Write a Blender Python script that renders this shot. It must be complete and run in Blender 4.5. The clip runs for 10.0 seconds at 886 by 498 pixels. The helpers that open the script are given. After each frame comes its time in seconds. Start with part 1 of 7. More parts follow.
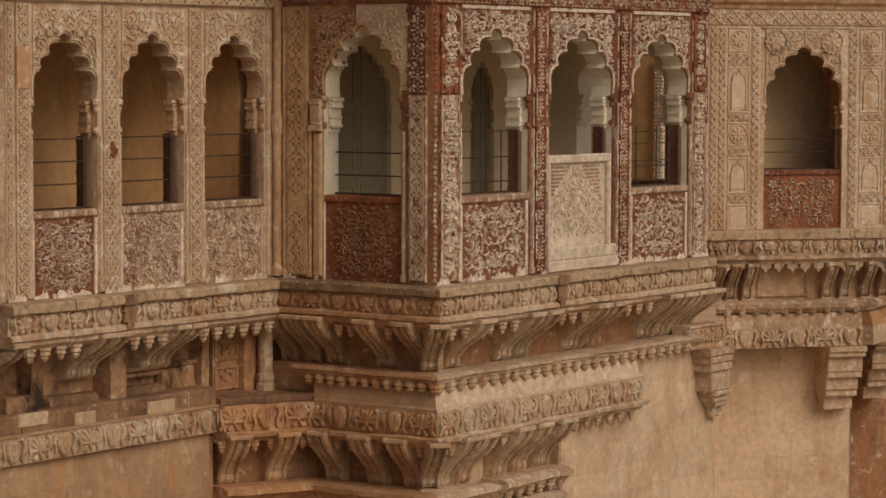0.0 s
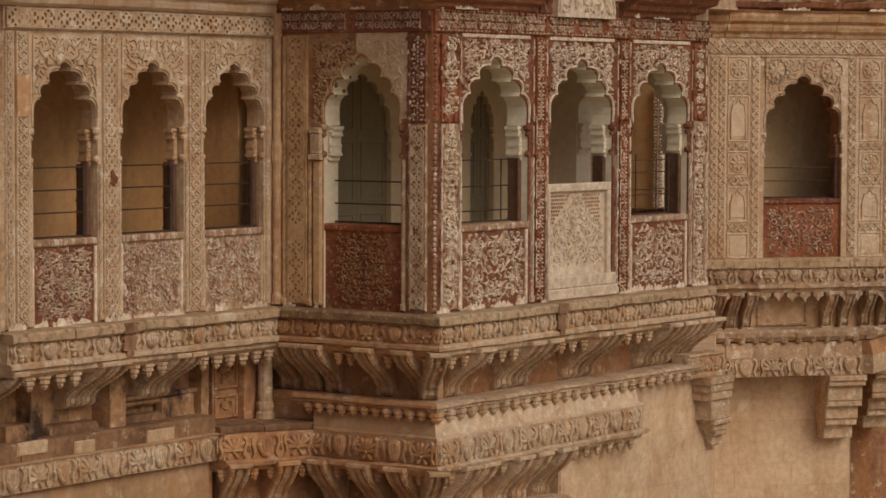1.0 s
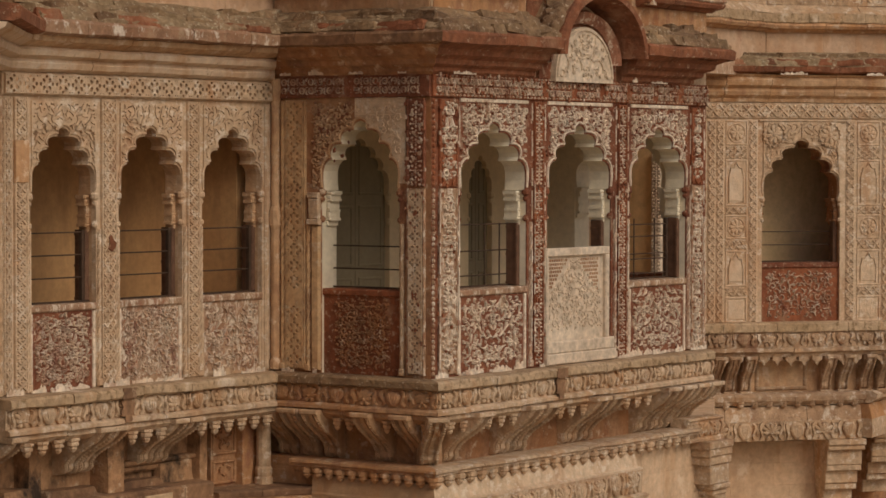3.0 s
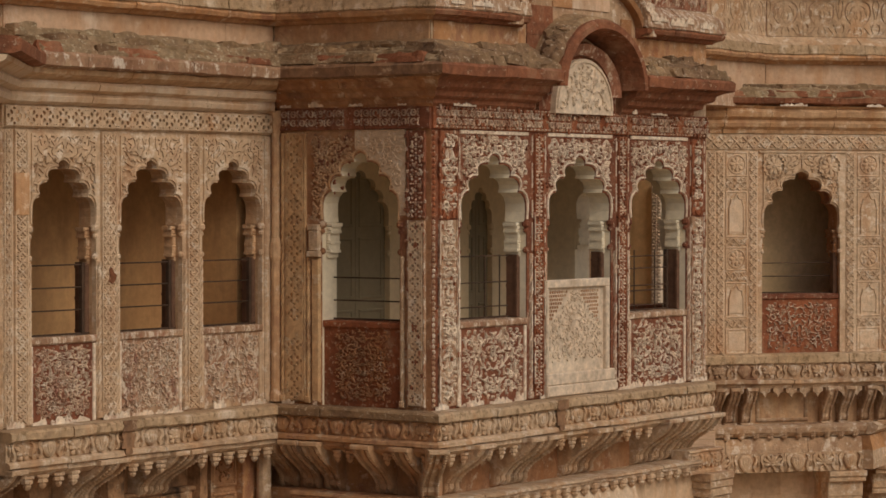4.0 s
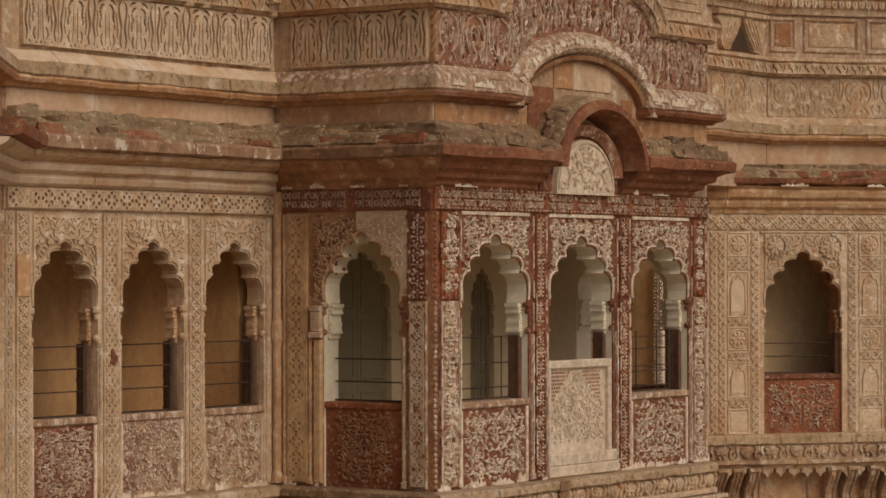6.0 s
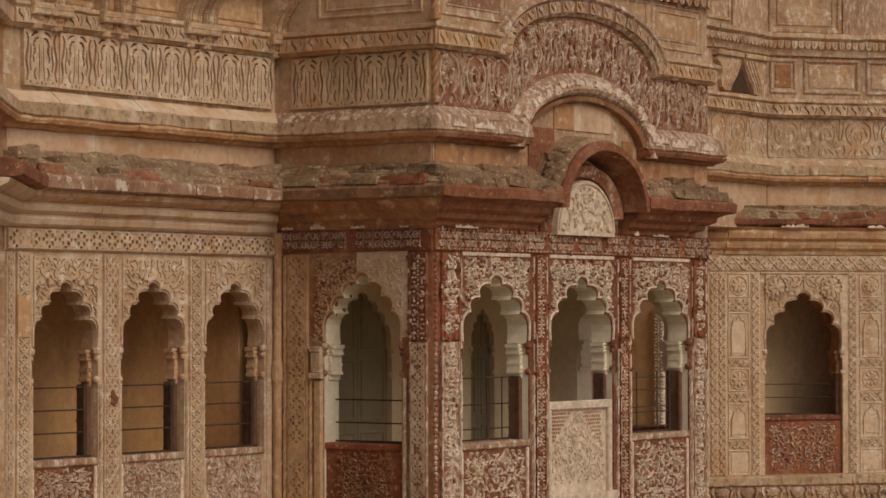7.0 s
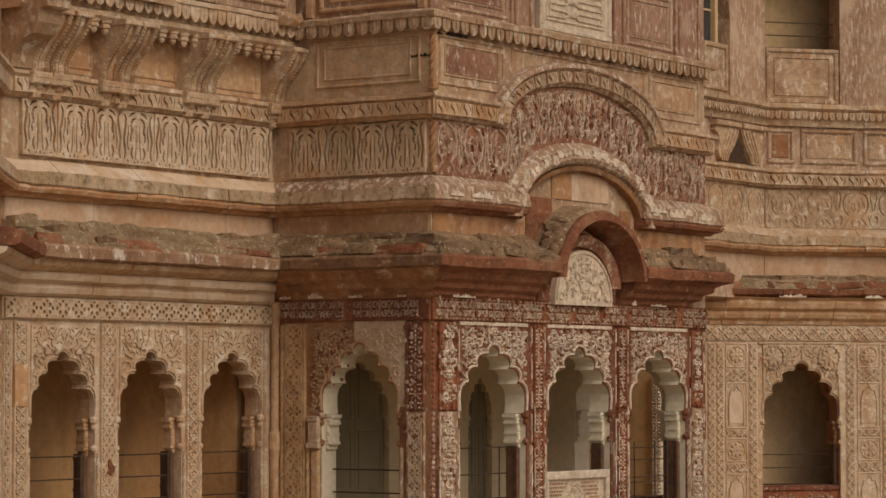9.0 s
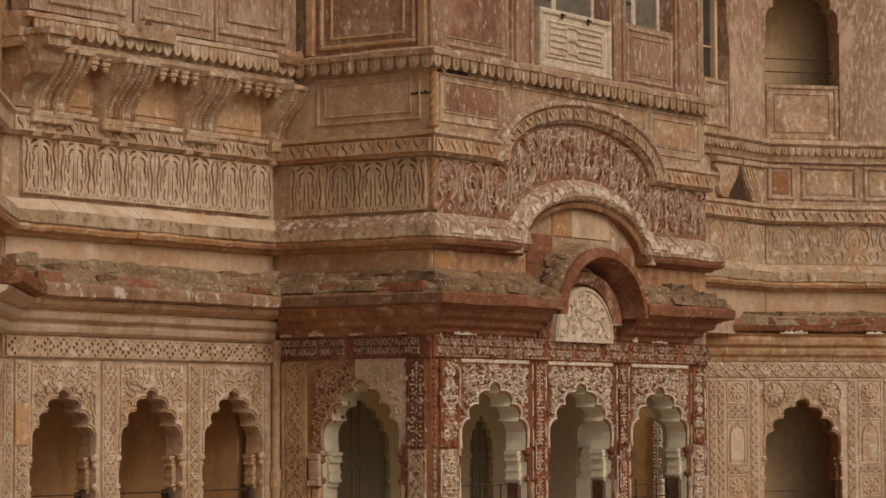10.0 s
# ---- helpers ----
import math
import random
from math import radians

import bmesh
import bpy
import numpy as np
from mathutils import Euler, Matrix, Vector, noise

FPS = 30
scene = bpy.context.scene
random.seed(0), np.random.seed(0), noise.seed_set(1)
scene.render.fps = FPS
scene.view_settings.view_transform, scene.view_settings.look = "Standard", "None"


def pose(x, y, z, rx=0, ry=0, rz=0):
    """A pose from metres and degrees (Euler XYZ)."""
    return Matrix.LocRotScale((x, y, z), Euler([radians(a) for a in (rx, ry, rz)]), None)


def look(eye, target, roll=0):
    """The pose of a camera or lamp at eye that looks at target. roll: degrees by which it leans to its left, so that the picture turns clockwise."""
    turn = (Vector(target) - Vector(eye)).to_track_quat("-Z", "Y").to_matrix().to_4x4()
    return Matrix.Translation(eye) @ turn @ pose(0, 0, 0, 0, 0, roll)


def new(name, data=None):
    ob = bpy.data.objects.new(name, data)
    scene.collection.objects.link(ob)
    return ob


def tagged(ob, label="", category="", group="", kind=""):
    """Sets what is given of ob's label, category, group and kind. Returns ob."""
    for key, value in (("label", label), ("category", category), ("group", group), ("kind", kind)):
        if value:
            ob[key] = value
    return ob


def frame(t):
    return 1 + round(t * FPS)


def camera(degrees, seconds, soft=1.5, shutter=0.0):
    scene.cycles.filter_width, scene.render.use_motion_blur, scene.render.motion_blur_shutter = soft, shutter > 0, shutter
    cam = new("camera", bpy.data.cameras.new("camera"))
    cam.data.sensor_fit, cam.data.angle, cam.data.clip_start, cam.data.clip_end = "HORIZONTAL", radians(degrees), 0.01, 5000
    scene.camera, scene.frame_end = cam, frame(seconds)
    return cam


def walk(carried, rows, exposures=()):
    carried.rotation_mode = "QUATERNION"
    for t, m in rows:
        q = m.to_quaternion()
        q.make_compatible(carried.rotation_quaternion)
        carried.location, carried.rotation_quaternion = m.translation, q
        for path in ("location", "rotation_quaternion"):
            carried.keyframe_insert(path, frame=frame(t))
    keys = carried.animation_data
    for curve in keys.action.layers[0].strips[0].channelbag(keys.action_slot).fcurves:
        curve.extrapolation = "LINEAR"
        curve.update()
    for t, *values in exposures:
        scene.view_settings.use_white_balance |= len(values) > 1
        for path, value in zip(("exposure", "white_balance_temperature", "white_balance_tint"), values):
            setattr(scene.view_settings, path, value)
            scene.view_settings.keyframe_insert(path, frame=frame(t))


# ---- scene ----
# The camera stands on a tripod 28 m off and tilts slowly upwards.
EX, EY, EZ = -23.145, -16.052, 2.222
cam = camera(18.254, 10.0, soft=1.6)
TILT = [
    (0.0, -3.743, 34.527, 0.189), (0.5, -3.462, 34.527, 0.214), (1.0, -3.150, 34.525, 0.221),
    (1.5, -2.812, 34.518, 0.222), (2.0, -2.473, 34.504, 0.202), (2.5, -2.133, 34.498, 0.155),
    (4.0, -1.146, 34.501, 0.024), (4.5, -0.768, 34.508, -0.029), (5.0, -0.346, 34.510, -0.098),
    (5.5, 0.092, 34.521, -0.106), (7.0, 1.383, 34.542, -0.088), (7.5, 1.770, 34.537, -0.065),
    (8.0, 2.133, 34.525, -0.016), (8.5, 2.483, 34.504, 0.015), (9.0, 2.828, 34.491, -0.011),
    (9.5, 3.195, 34.492, -0.080), (10.0, 3.602, 34.504, -0.180)]
walk(cam, [(t, pose(EX, EY, EZ, 90 + p, 0, h - 90) @ pose(0, 0, 0, 0, 0, r)) for t, p, h, r in TILT],
     exposures=[(0.0, -0.07, 6500, 10), (10.0, -0.05, 6500, 10)])

# ---- light: a hazy bright sky, the sun veiled ----
SUN_ELEV, SUN_HEAD = 40, -104
world = bpy.data.worlds.new("sky")
scene.world = world
world.use_nodes = True
wn = world.node_tree.nodes
sky = wn.new("ShaderNodeTexSky")
sky.sky_type, sky.sun_disc = "NISHITA", False
sky.sun_elevation, sky.sun_rotation = radians(SUN_ELEV), radians(90 - SUN_HEAD)
sky.dust_density, sky.air_density, sky.ozone_density = 5.0, 1.0, 0.6
wn["Background"].inputs["Strength"].default_value = 0.068
world.node_tree.links.new(sky.outputs["Color"], wn["Background"].inputs["Color"])
sun = new("sun", bpy.data.lights.new("sun", "SUN"))
sun.data.energy, sun.data.angle, sun.data.color = 0.8, radians(35), (1.0, 0.90, 0.76)
se, sh = radians(SUN_ELEV), radians(SUN_HEAD)
sun.matrix_world = look((math.cos(se) * math.cos(sh) * 50, math.cos(se) * math.sin(sh) * 50, math.sin(se) * 50), (0, 0, 0))


# ---- materials ----
def material(name, base, second, rough=0.9, spec=0.25, big=1.1, streak=None, streak_amount=0.0, patch=None, patch_amount=0.0,
             patch_scale=7.0, patch2=None, patch2_amount=0.0, patch2_scale=2.2, patch_tall=1.0, bump=0.35, grain=55.0, island=0.0, mottle=0.3, rust=None, rust_amount=0.3):
    """Weathered stone or paint: two tones at a large scale, mottling, vertical streaks, flaked patches, fine relief."""
    m = bpy.data.materials.new(name)
    m.use_nodes = True
    nt = m.node_tree
    bsdf = nt.nodes["Principled BSDF"]
    link = nt.links.new
    geo = nt.nodes.new("ShaderNodeNewGeometry")
    info = nt.nodes.new("ShaderNodeObjectInfo")
    off = nt.nodes.new("ShaderNodeVectorMath")
    off.operation = "ADD"
    link(geo.outputs["Position"], off.inputs[0])
    off.inputs[1].default_value = (len(name) * 3.7, base[0] * 91, 5.3)

    def noise_tex(scale, detail=4.0, stretch=None, rough_n=0.6):
        n = nt.nodes.new("ShaderNodeTexNoise")
        n.inputs["Scale"].default_value, n.inputs["Detail"].default_value, n.inputs["Roughness"].default_value = scale, detail, rough_n
        if stretch:
            mp = nt.nodes.new("ShaderNodeMapping")
            mp.inputs["Scale"].default_value = stretch
            link(off.outputs[0], mp.inputs["Vector"])
            link(mp.outputs[0], n.inputs["Vector"])
        else:
            link(off.outputs[0], n.inputs["Vector"])
        return n.outputs["Fac"]

    def ramp(fac, lo, hi):
        r = nt.nodes.new("ShaderNodeMapRange")
        r.inputs["From Min"].default_value, r.inputs["From Max"].default_value = lo, hi
        link(fac, r.inputs["Value"])
        return r.outputs["Result"]

    def mix(fac, a, b, blend="MIX"):
        x = nt.nodes.new("ShaderNodeMix")
        x.data_type, x.blend_type = "RGBA", blend
        for sock, val in ((x.inputs[0], fac), (x.inputs[6], a), (x.inputs[7], b)):
            if isinstance(val, (int, float)):
                sock.default_value = val
            elif isinstance(val, tuple):
                sock.default_value = (*val, 1)
            else:
                link(val, sock)
        return x.outputs[2]

    col = mix(ramp(noise_tex(big, 6.0), 0.38, 0.62), base, second)
    tone = nt.nodes.new("ShaderNodeMapRange")
    tone.inputs["To Min"].default_value, tone.inputs["To Max"].default_value = 1 - mottle, 1 + 0.93 * mottle
    link(noise_tex(13.0, 5.0), tone.inputs["Value"])
    tone.inputs["From Min"].default_value, tone.inputs["From Max"].default_value = 0.3, 0.7
    grey = nt.nodes.new("ShaderNodeCombineColor")
    for k in range(3):
        link(tone.outputs[0], grey.inputs[k])
    col = mix(1.0, col, grey.outputs[0], "MULTIPLY")
    if streak:
        f = ramp(noise_tex(1.0, 6.0, (2.4, 2.4, 0.6), 0.66), 0.63 - 0.22 * streak_amount, 0.82 - 0.16 * streak_amount)
        mul = nt.nodes.new("ShaderNodeMath")
        mul.operation = "MULTIPLY"
        link(f, mul.inputs[0])
        mul.inputs[1].default_value = 0.75
        col = mix(mul.outputs[0], col, streak)
    if rust:
        f = ramp(noise_tex(1.0, 6.0, (2.9, 2.9, 0.85), 0.62), 0.66 - 0.36 * rust_amount, 0.86 - 0.36 * rust_amount)
        mul = nt.nodes.new("ShaderNodeMath")
        mul.operation = "MULTIPLY"
        link(f, mul.inputs[0])
        mul.inputs[1].default_value = 0.7
        col = mix(mul.outputs[0], col, rust)
    if patch:
        edge = 0.72 - 0.44 * patch_amount
        col = mix(ramp(noise_tex(patch_scale, 7.0, (1.0, 1.0, patch_tall), 0.72), edge - 0.03, edge + 0.05), col, patch)
    if patch2:
        edge = 0.72 - 0.44 * patch2_amount
        col = mix(ramp(noise_tex(patch2_scale, 8.0, (1.0, 1.0, 0.7), 0.68), edge - 0.04, edge + 0.09), col, patch2)
    if island:
        v = nt.nodes.new("ShaderNodeMapRange")
        v.inputs["To Min"].default_value, v.inputs["To Max"].default_value = 1 - island, 1 + island
        link(info.outputs["Random"], v.inputs["Value"])
        g2 = nt.nodes.new("ShaderNodeCombineColor")
        for k in range(3):
            link(v.outputs[0], g2.inputs[k])
        col = mix(1.0, col, g2.outputs[0], "MULTIPLY")
    link(col, bsdf.inputs["Base Color"])
    bsdf.inputs["Roughness"].default_value = rough
    bsdf.inputs["Specular IOR Level"].default_value = spec
    b1 = nt.nodes.new("ShaderNodeBump")
    b1.inputs["Strength"].default_value, b1.inputs["Distance"].default_value = bump, 0.012
    link(noise_tex(grain, 4.0), b1.inputs["Height"])
    b2 = nt.nodes.new("ShaderNodeBump")
    b2.inputs["Strength"].default_value, b2.inputs["Distance"].default_value = bump, 0.03
    link(noise_tex(13.0, 6.0), b2.inputs["Height"])
    link(b1.outputs[0], b2.inputs["Normal"])
    link(b2.outputs[0], bsdf.inputs["Normal"])
    return m


SAND = material("carved_sandstone", (0.58, 0.425, 0.285), (0.47, 0.315, 0.19), streak=(0.33, 0.155, 0.075), streak_amount=0.42, patch=(0.67, 0.545, 0.415), patch_amount=0.35, patch_scale=8.0, patch_tall=1.2, patch2=(0.33, 0.19, 0.11), patch2_amount=0.25, patch2_scale=4.0, island=0.07, mottle=0.24, bump=0.6, rust=(0.47, 0.225, 0.085), rust_amount=0.42)
PALE = material("pale_carved_sandstone", (0.62, 0.465, 0.32), (0.535, 0.375, 0.24), streak=(0.42, 0.205, 0.09), streak_amount=0.5, patch=(0.70, 0.58, 0.45), patch_amount=0.35, patch_scale=8.0, patch_tall=1.2, patch2=(0.42, 0.26, 0.16), patch2_amount=0.22, patch2_scale=3.0, island=0.06, mottle=0.2, bump=0.5, rust=(0.47, 0.225, 0.085), rust_amount=0.26)
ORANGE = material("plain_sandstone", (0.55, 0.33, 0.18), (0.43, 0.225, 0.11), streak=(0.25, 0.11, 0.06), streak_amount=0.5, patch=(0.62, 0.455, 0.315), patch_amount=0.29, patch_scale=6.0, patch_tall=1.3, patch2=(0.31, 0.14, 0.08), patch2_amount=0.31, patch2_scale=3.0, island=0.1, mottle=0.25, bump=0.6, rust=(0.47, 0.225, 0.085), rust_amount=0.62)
PINK = material("pale_dressed_sandstone", (0.66, 0.475, 0.315), (0.57, 0.385, 0.24), streak=(0.36, 0.21, 0.12), streak_amount=0.4, patch=(0.70, 0.54, 0.38), patch_amount=0.3, patch_scale=2.0, patch2=(0.42, 0.24, 0.14), patch2_amount=0.2, island=0.05, mottle=0.15, rust=(0.47, 0.225, 0.085), rust_amount=0.25)
# BROWN: stained stone, also used where shade is put into the colour
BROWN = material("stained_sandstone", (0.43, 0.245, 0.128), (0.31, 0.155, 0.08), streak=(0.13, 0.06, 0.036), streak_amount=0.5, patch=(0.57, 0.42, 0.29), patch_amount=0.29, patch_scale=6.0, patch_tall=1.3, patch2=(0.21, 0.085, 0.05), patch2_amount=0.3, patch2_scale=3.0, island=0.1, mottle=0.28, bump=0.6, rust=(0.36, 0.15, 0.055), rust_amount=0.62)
RED = material("flaking_red_paint", (0.30, 0.10, 0.043), (0.215, 0.068, 0.030), streak=(0.09, 0.037, 0.022), streak_amount=0.4, patch=(0.46, 0.31, 0.20), patch_amount=0.30, patch_scale=17.0, patch2=(0.33, 0.19, 0.11), patch2_amount=0.24, rough=0.75)
LIME = material("limewashed_carving", (0.78, 0.665, 0.53), (0.68, 0.54, 0.40), streak=(0.34, 0.17, 0.11), streak_amount=0.25, patch=(0.30, 0.12, 0.075), patch_amount=0.27, patch_scale=19.0, patch2=(0.42, 0.25, 0.165), patch2_amount=0.28, patch2_scale=5.0)
LIMEGROUND = material("worn_painted_ground", (0.24, 0.09, 0.046), (0.165, 0.056, 0.030), streak=(0.11, 0.045, 0.026), streak_amount=0.3, patch=(0.58, 0.45, 0.33), patch_amount=0.26, patch_scale=18.0, patch2=(0.44, 0.31, 0.21), patch2_amount=0.27, patch2_scale=5.0)
PALEGROUND = material("worn_pale_ground", (0.44, 0.285, 0.175), (0.33, 0.185, 0.11), streak=(0.19, 0.08, 0.045), streak_amount=0.35, patch=(0.68, 0.57, 0.45), patch_amount=0.42, patch_scale=17.0, patch_tall=0.5, patch2=(0.33, 0.155, 0.09), patch2_amount=0.28, patch2_scale=6.0, bump=0.7)
FADED = material("faded_red_carving", (0.60, 0.46, 0.335), (0.45, 0.27, 0.175), streak=(0.17, 0.065, 0.045), streak_amount=0.3, patch=(0.68, 0.57, 0.46), patch_amount=0.40, patch_scale=16.0, patch2=(0.27, 0.10, 0.065), patch2_amount=0.29, patch2_scale=4.0)
EAVE = material("weathered_red_eave", (0.29, 0.112, 0.055), (0.20, 0.076, 0.038), streak=(0.10, 0.05, 0.03), streak_amount=0.4, patch=(0.46, 0.32, 0.215), patch_amount=0.23, patch_scale=10.0, patch_tall=1.6, patch2=(0.34, 0.175, 0.10), patch2_amount=0.32, island=0.1, bump=0.6)
CREAM = material("smooth_cream_stone", (0.69, 0.53, 0.38), (0.61, 0.435, 0.285), streak=(0.42, 0.25, 0.14), streak_amount=0.2, patch=(0.44, 0.29, 0.18), patch_amount=0.2, patch_scale=9.0, patch2=(0.72, 0.61, 0.49), patch2_amount=0.3, mottle=0.12, rust=(0.47, 0.225, 0.085), rust_amount=0.46)
ROSE = material("rosy_plain_stone", (0.60, 0.415, 0.28), (0.51, 0.325, 0.20), streak=(0.45, 0.24, 0.14), streak_amount=0.3, patch=(0.42, 0.22, 0.13), patch_amount=0.2, patch_scale=5.0, patch2=(0.70, 0.55, 0.41), patch2_amount=0.3, mottle=0.12, island=0.05, rust=(0.47, 0.225, 0.085), rust_amount=0.35)
LICHEN = material("lichen_spotted_stone", (0.50, 0.36, 0.23), (0.40, 0.27, 0.155), patch=(0.24, 0.16, 0.085), patch_amount=0.37, patch_scale=13.0, patch_tall=0.7, patch2=(0.66, 0.54, 0.41), patch2_amount=0.27, patch2_scale=3.0, mottle=0.22, bump=0.5, island=0.08, rust=(0.47, 0.225, 0.085), rust_amount=0.20)
PEEL = material("peeling_painted_stone", (0.42, 0.27, 0.175), (0.345, 0.205, 0.128), streak=(0.28, 0.14, 0.08), streak_amount=0.35, patch=(0.60, 0.475, 0.36), patch_amount=0.40, patch_scale=24.0, patch_tall=0.28, patch2=(0.55, 0.395, 0.275), patch2_amount=0.38, patch2_scale=2.5, island=0.1, mottle=0.2, bump=0.5)
TAN = material("tan_dressed_stone", (0.47, 0.30, 0.17), (0.39, 0.235, 0.13), streak=(0.24, 0.12, 0.065), streak_amount=0.45, patch=(0.56, 0.40, 0.26), patch_amount=0.25, patch_scale=4.0, patch2=(0.33, 0.18, 0.10), patch2_amount=0.27, patch2_scale=2.0, island=0.08, mottle=0.14, rust=(0.47, 0.225, 0.085), rust_amount=0.40)
WEATHER = material("weathered_upper_stone", (0.50, 0.345, 0.22), (0.405, 0.255, 0.15), streak=(0.24, 0.12, 0.065), streak_amount=0.45, patch=(0.66, 0.54, 0.42), patch_amount=0.36, patch_scale=8.0, patch_tall=0.8, patch2=(0.28, 0.15, 0.088), patch2_amount=0.28, patch2_scale=3.5, island=0.1, mottle=0.25, bump=0.7, rust=(0.47, 0.225, 0.085), rust_amount=0.30)
WARM = material("warm_tan_stone", (0.58, 0.385, 0.23), (0.49, 0.295, 0.16), streak=(0.34, 0.17, 0.085), streak_amount=0.45, patch=(0.66, 0.49, 0.34), patch_amount=0.31, patch_scale=5.0, patch2=(0.38, 0.20, 0.11), patch2_amount=0.28, patch2_scale=3.0, island=0.08, mottle=0.2, bump=0.5, rust=(0.47, 0.225, 0.085), rust_amount=0.42)
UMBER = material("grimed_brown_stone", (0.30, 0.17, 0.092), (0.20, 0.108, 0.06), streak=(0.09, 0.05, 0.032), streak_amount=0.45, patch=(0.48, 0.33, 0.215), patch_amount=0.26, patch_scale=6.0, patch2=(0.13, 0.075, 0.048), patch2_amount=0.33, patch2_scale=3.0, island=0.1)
WORNRED = material("worn_red_ground", (0.265, 0.10, 0.053), (0.19, 0.07, 0.04), streak=(0.12, 0.05, 0.032), streak_amount=0.35, patch=(0.56, 0.43, 0.32), patch_amount=0.24, patch_scale=16.0, patch2=(0.37, 0.20, 0.12), patch2_amount=0.3, patch2_scale=3.0)
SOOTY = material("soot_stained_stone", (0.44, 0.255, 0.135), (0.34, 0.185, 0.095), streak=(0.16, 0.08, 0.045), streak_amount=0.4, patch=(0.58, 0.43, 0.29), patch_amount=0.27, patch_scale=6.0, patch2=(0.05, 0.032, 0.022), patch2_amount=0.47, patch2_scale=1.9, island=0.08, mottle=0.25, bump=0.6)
FIELD = material("faded_red_field", (0.34, 0.155, 0.092), (0.25, 0.105, 0.06), streak=(0.20, 0.08, 0.05), streak_amount=0.35, patch=(0.62, 0.49, 0.37), patch_amount=0.34, patch_scale=15.0, patch_tall=0.7, patch2=(0.50, 0.33, 0.22), patch2_amount=0.33, patch2_scale=3.0, bump=0.7)
LICHENWALL = material("greyed_tan_stone", (0.60, 0.43, 0.275), (0.52, 0.34, 0.20), streak=(0.34, 0.18, 0.10), streak_amount=0.4, patch=(0.64, 0.50, 0.35), patch_amount=0.33, patch_scale=6.0, patch2=(0.42, 0.32, 0.19), patch2_amount=0.33, patch2_scale=2.2, mottle=0.2, bump=0.6, rust=(0.47, 0.225, 0.085), rust_amount=0.36)
RUSTED = material("rust_red_stain", (0.26, 0.10, 0.045), (0.18, 0.07, 0.035), patch=(0.40, 0.24, 0.14), patch_amount=0.25, patch_scale=12.0)
MOSS = material("mossy_roof_mortar", (0.34, 0.245, 0.145), (0.25, 0.165, 0.095), streak=(0.30, 0.14, 0.075), streak_amount=0.4, patch=(0.52, 0.44, 0.31), patch_amount=0.30, patch_scale=14.0, patch_tall=1.5, patch2=(0.21, 0.14, 0.075), patch2_amount=0.34, patch2_scale=5.0, mottle=0.3, bump=0.8, grain=30.0)
PANELRED = material("weathered_red_panel", (0.33, 0.165, 0.10), (0.25, 0.115, 0.07), streak=(0.17, 0.075, 0.045), streak_amount=0.35, patch=(0.60, 0.48, 0.37), patch_amount=0.29, patch_scale=13.0, patch_tall=0.5, patch2=(0.46, 0.30, 0.20), patch2_amount=0.34, patch2_scale=3.0, mottle=0.25, bump=0.6)
FLAKED = material("flaked_brown_stone", (0.38, 0.23, 0.14), (0.31, 0.17, 0.10), streak=(0.22, 0.11, 0.06), streak_amount=0.4, patch=(0.70, 0.60, 0.49), patch_amount=0.33, patch_scale=9.0, patch_tall=0.6, patch2=(0.46, 0.33, 0.21), patch2_amount=0.3, patch2_scale=3.0, mottle=0.25, bump=0.6)
PEELRED = material("peeling_red_brown_paint", (0.39, 0.225, 0.145), (0.31, 0.165, 0.105), streak=(0.18, 0.08, 0.05), streak_amount=0.35, patch=(0.64, 0.52, 0.41), patch_amount=0.34, patch_scale=20.0, patch_tall=0.34, patch2=(0.48, 0.33, 0.23), patch2_amount=0.33, patch2_scale=3.0, mottle=0.22, bump=0.5)
JOINTBLACK = material("black_open_joint", (0.03, 0.022, 0.016), (0.05, 0.034, 0.024))
OCHRE = material("ochre_stained_carving", (0.634, 0.421, 0.232), (0.525, 0.323, 0.165), streak=(0.33, 0.15, 0.065), streak_amount=0.45, patch=(0.62, 0.47, 0.31), patch_amount=0.3, patch_scale=8.0, patch2=(0.33, 0.18, 0.095), patch2_amount=0.3, patch2_scale=3.0, mottle=0.22, bump=0.5, rust=(0.44, 0.20, 0.075), rust_amount=0.4)
PLASTER = material("greyed_lime_plaster", (0.80, 0.72, 0.56), (0.72, 0.63, 0.47), streak=(0.5, 0.38, 0.25), streak_amount=0.3, bump=0.15, mottle=0.1)
SCREEN = material("cream_stone_panel", (0.67, 0.55, 0.42), (0.60, 0.475, 0.35), streak=(0.4, 0.28, 0.18), streak_amount=0.3, bump=0.15, rough=0.8)
RUBBLE = material("lichen_rubble", (0.30, 0.195, 0.105), (0.17, 0.10, 0.055), patch=(0.48, 0.38, 0.27), patch_amount=0.28, patch_scale=20.0, bump=0.7, grain=30.0, island=0.2)
INSIDE = material("dim_room_plaster", (0.62, 0.375, 0.175), (0.52, 0.30, 0.135), streak=(0.34, 0.19, 0.09), streak_amount=0.4, bump=0.12, mottle=0.12)
INSIDE_GREY = material("dim_grey_plaster", (0.75, 0.61, 0.40), (0.68, 0.54, 0.34), bump=0.08, mottle=0.08)
INSIDE_OCHRE = material("dim_ochre_plaster", (0.72, 0.52, 0.30), (0.63, 0.44, 0.24), streak=(0.34, 0.20, 0.10), streak_amount=0.4, bump=0.1, mottle=0.12)
DOORWAY_FILL = material("grey_olive_door_paint", (0.285, 0.235, 0.15), (0.245, 0.20, 0.125), rough=0.7, bump=0.08, mottle=0.08)
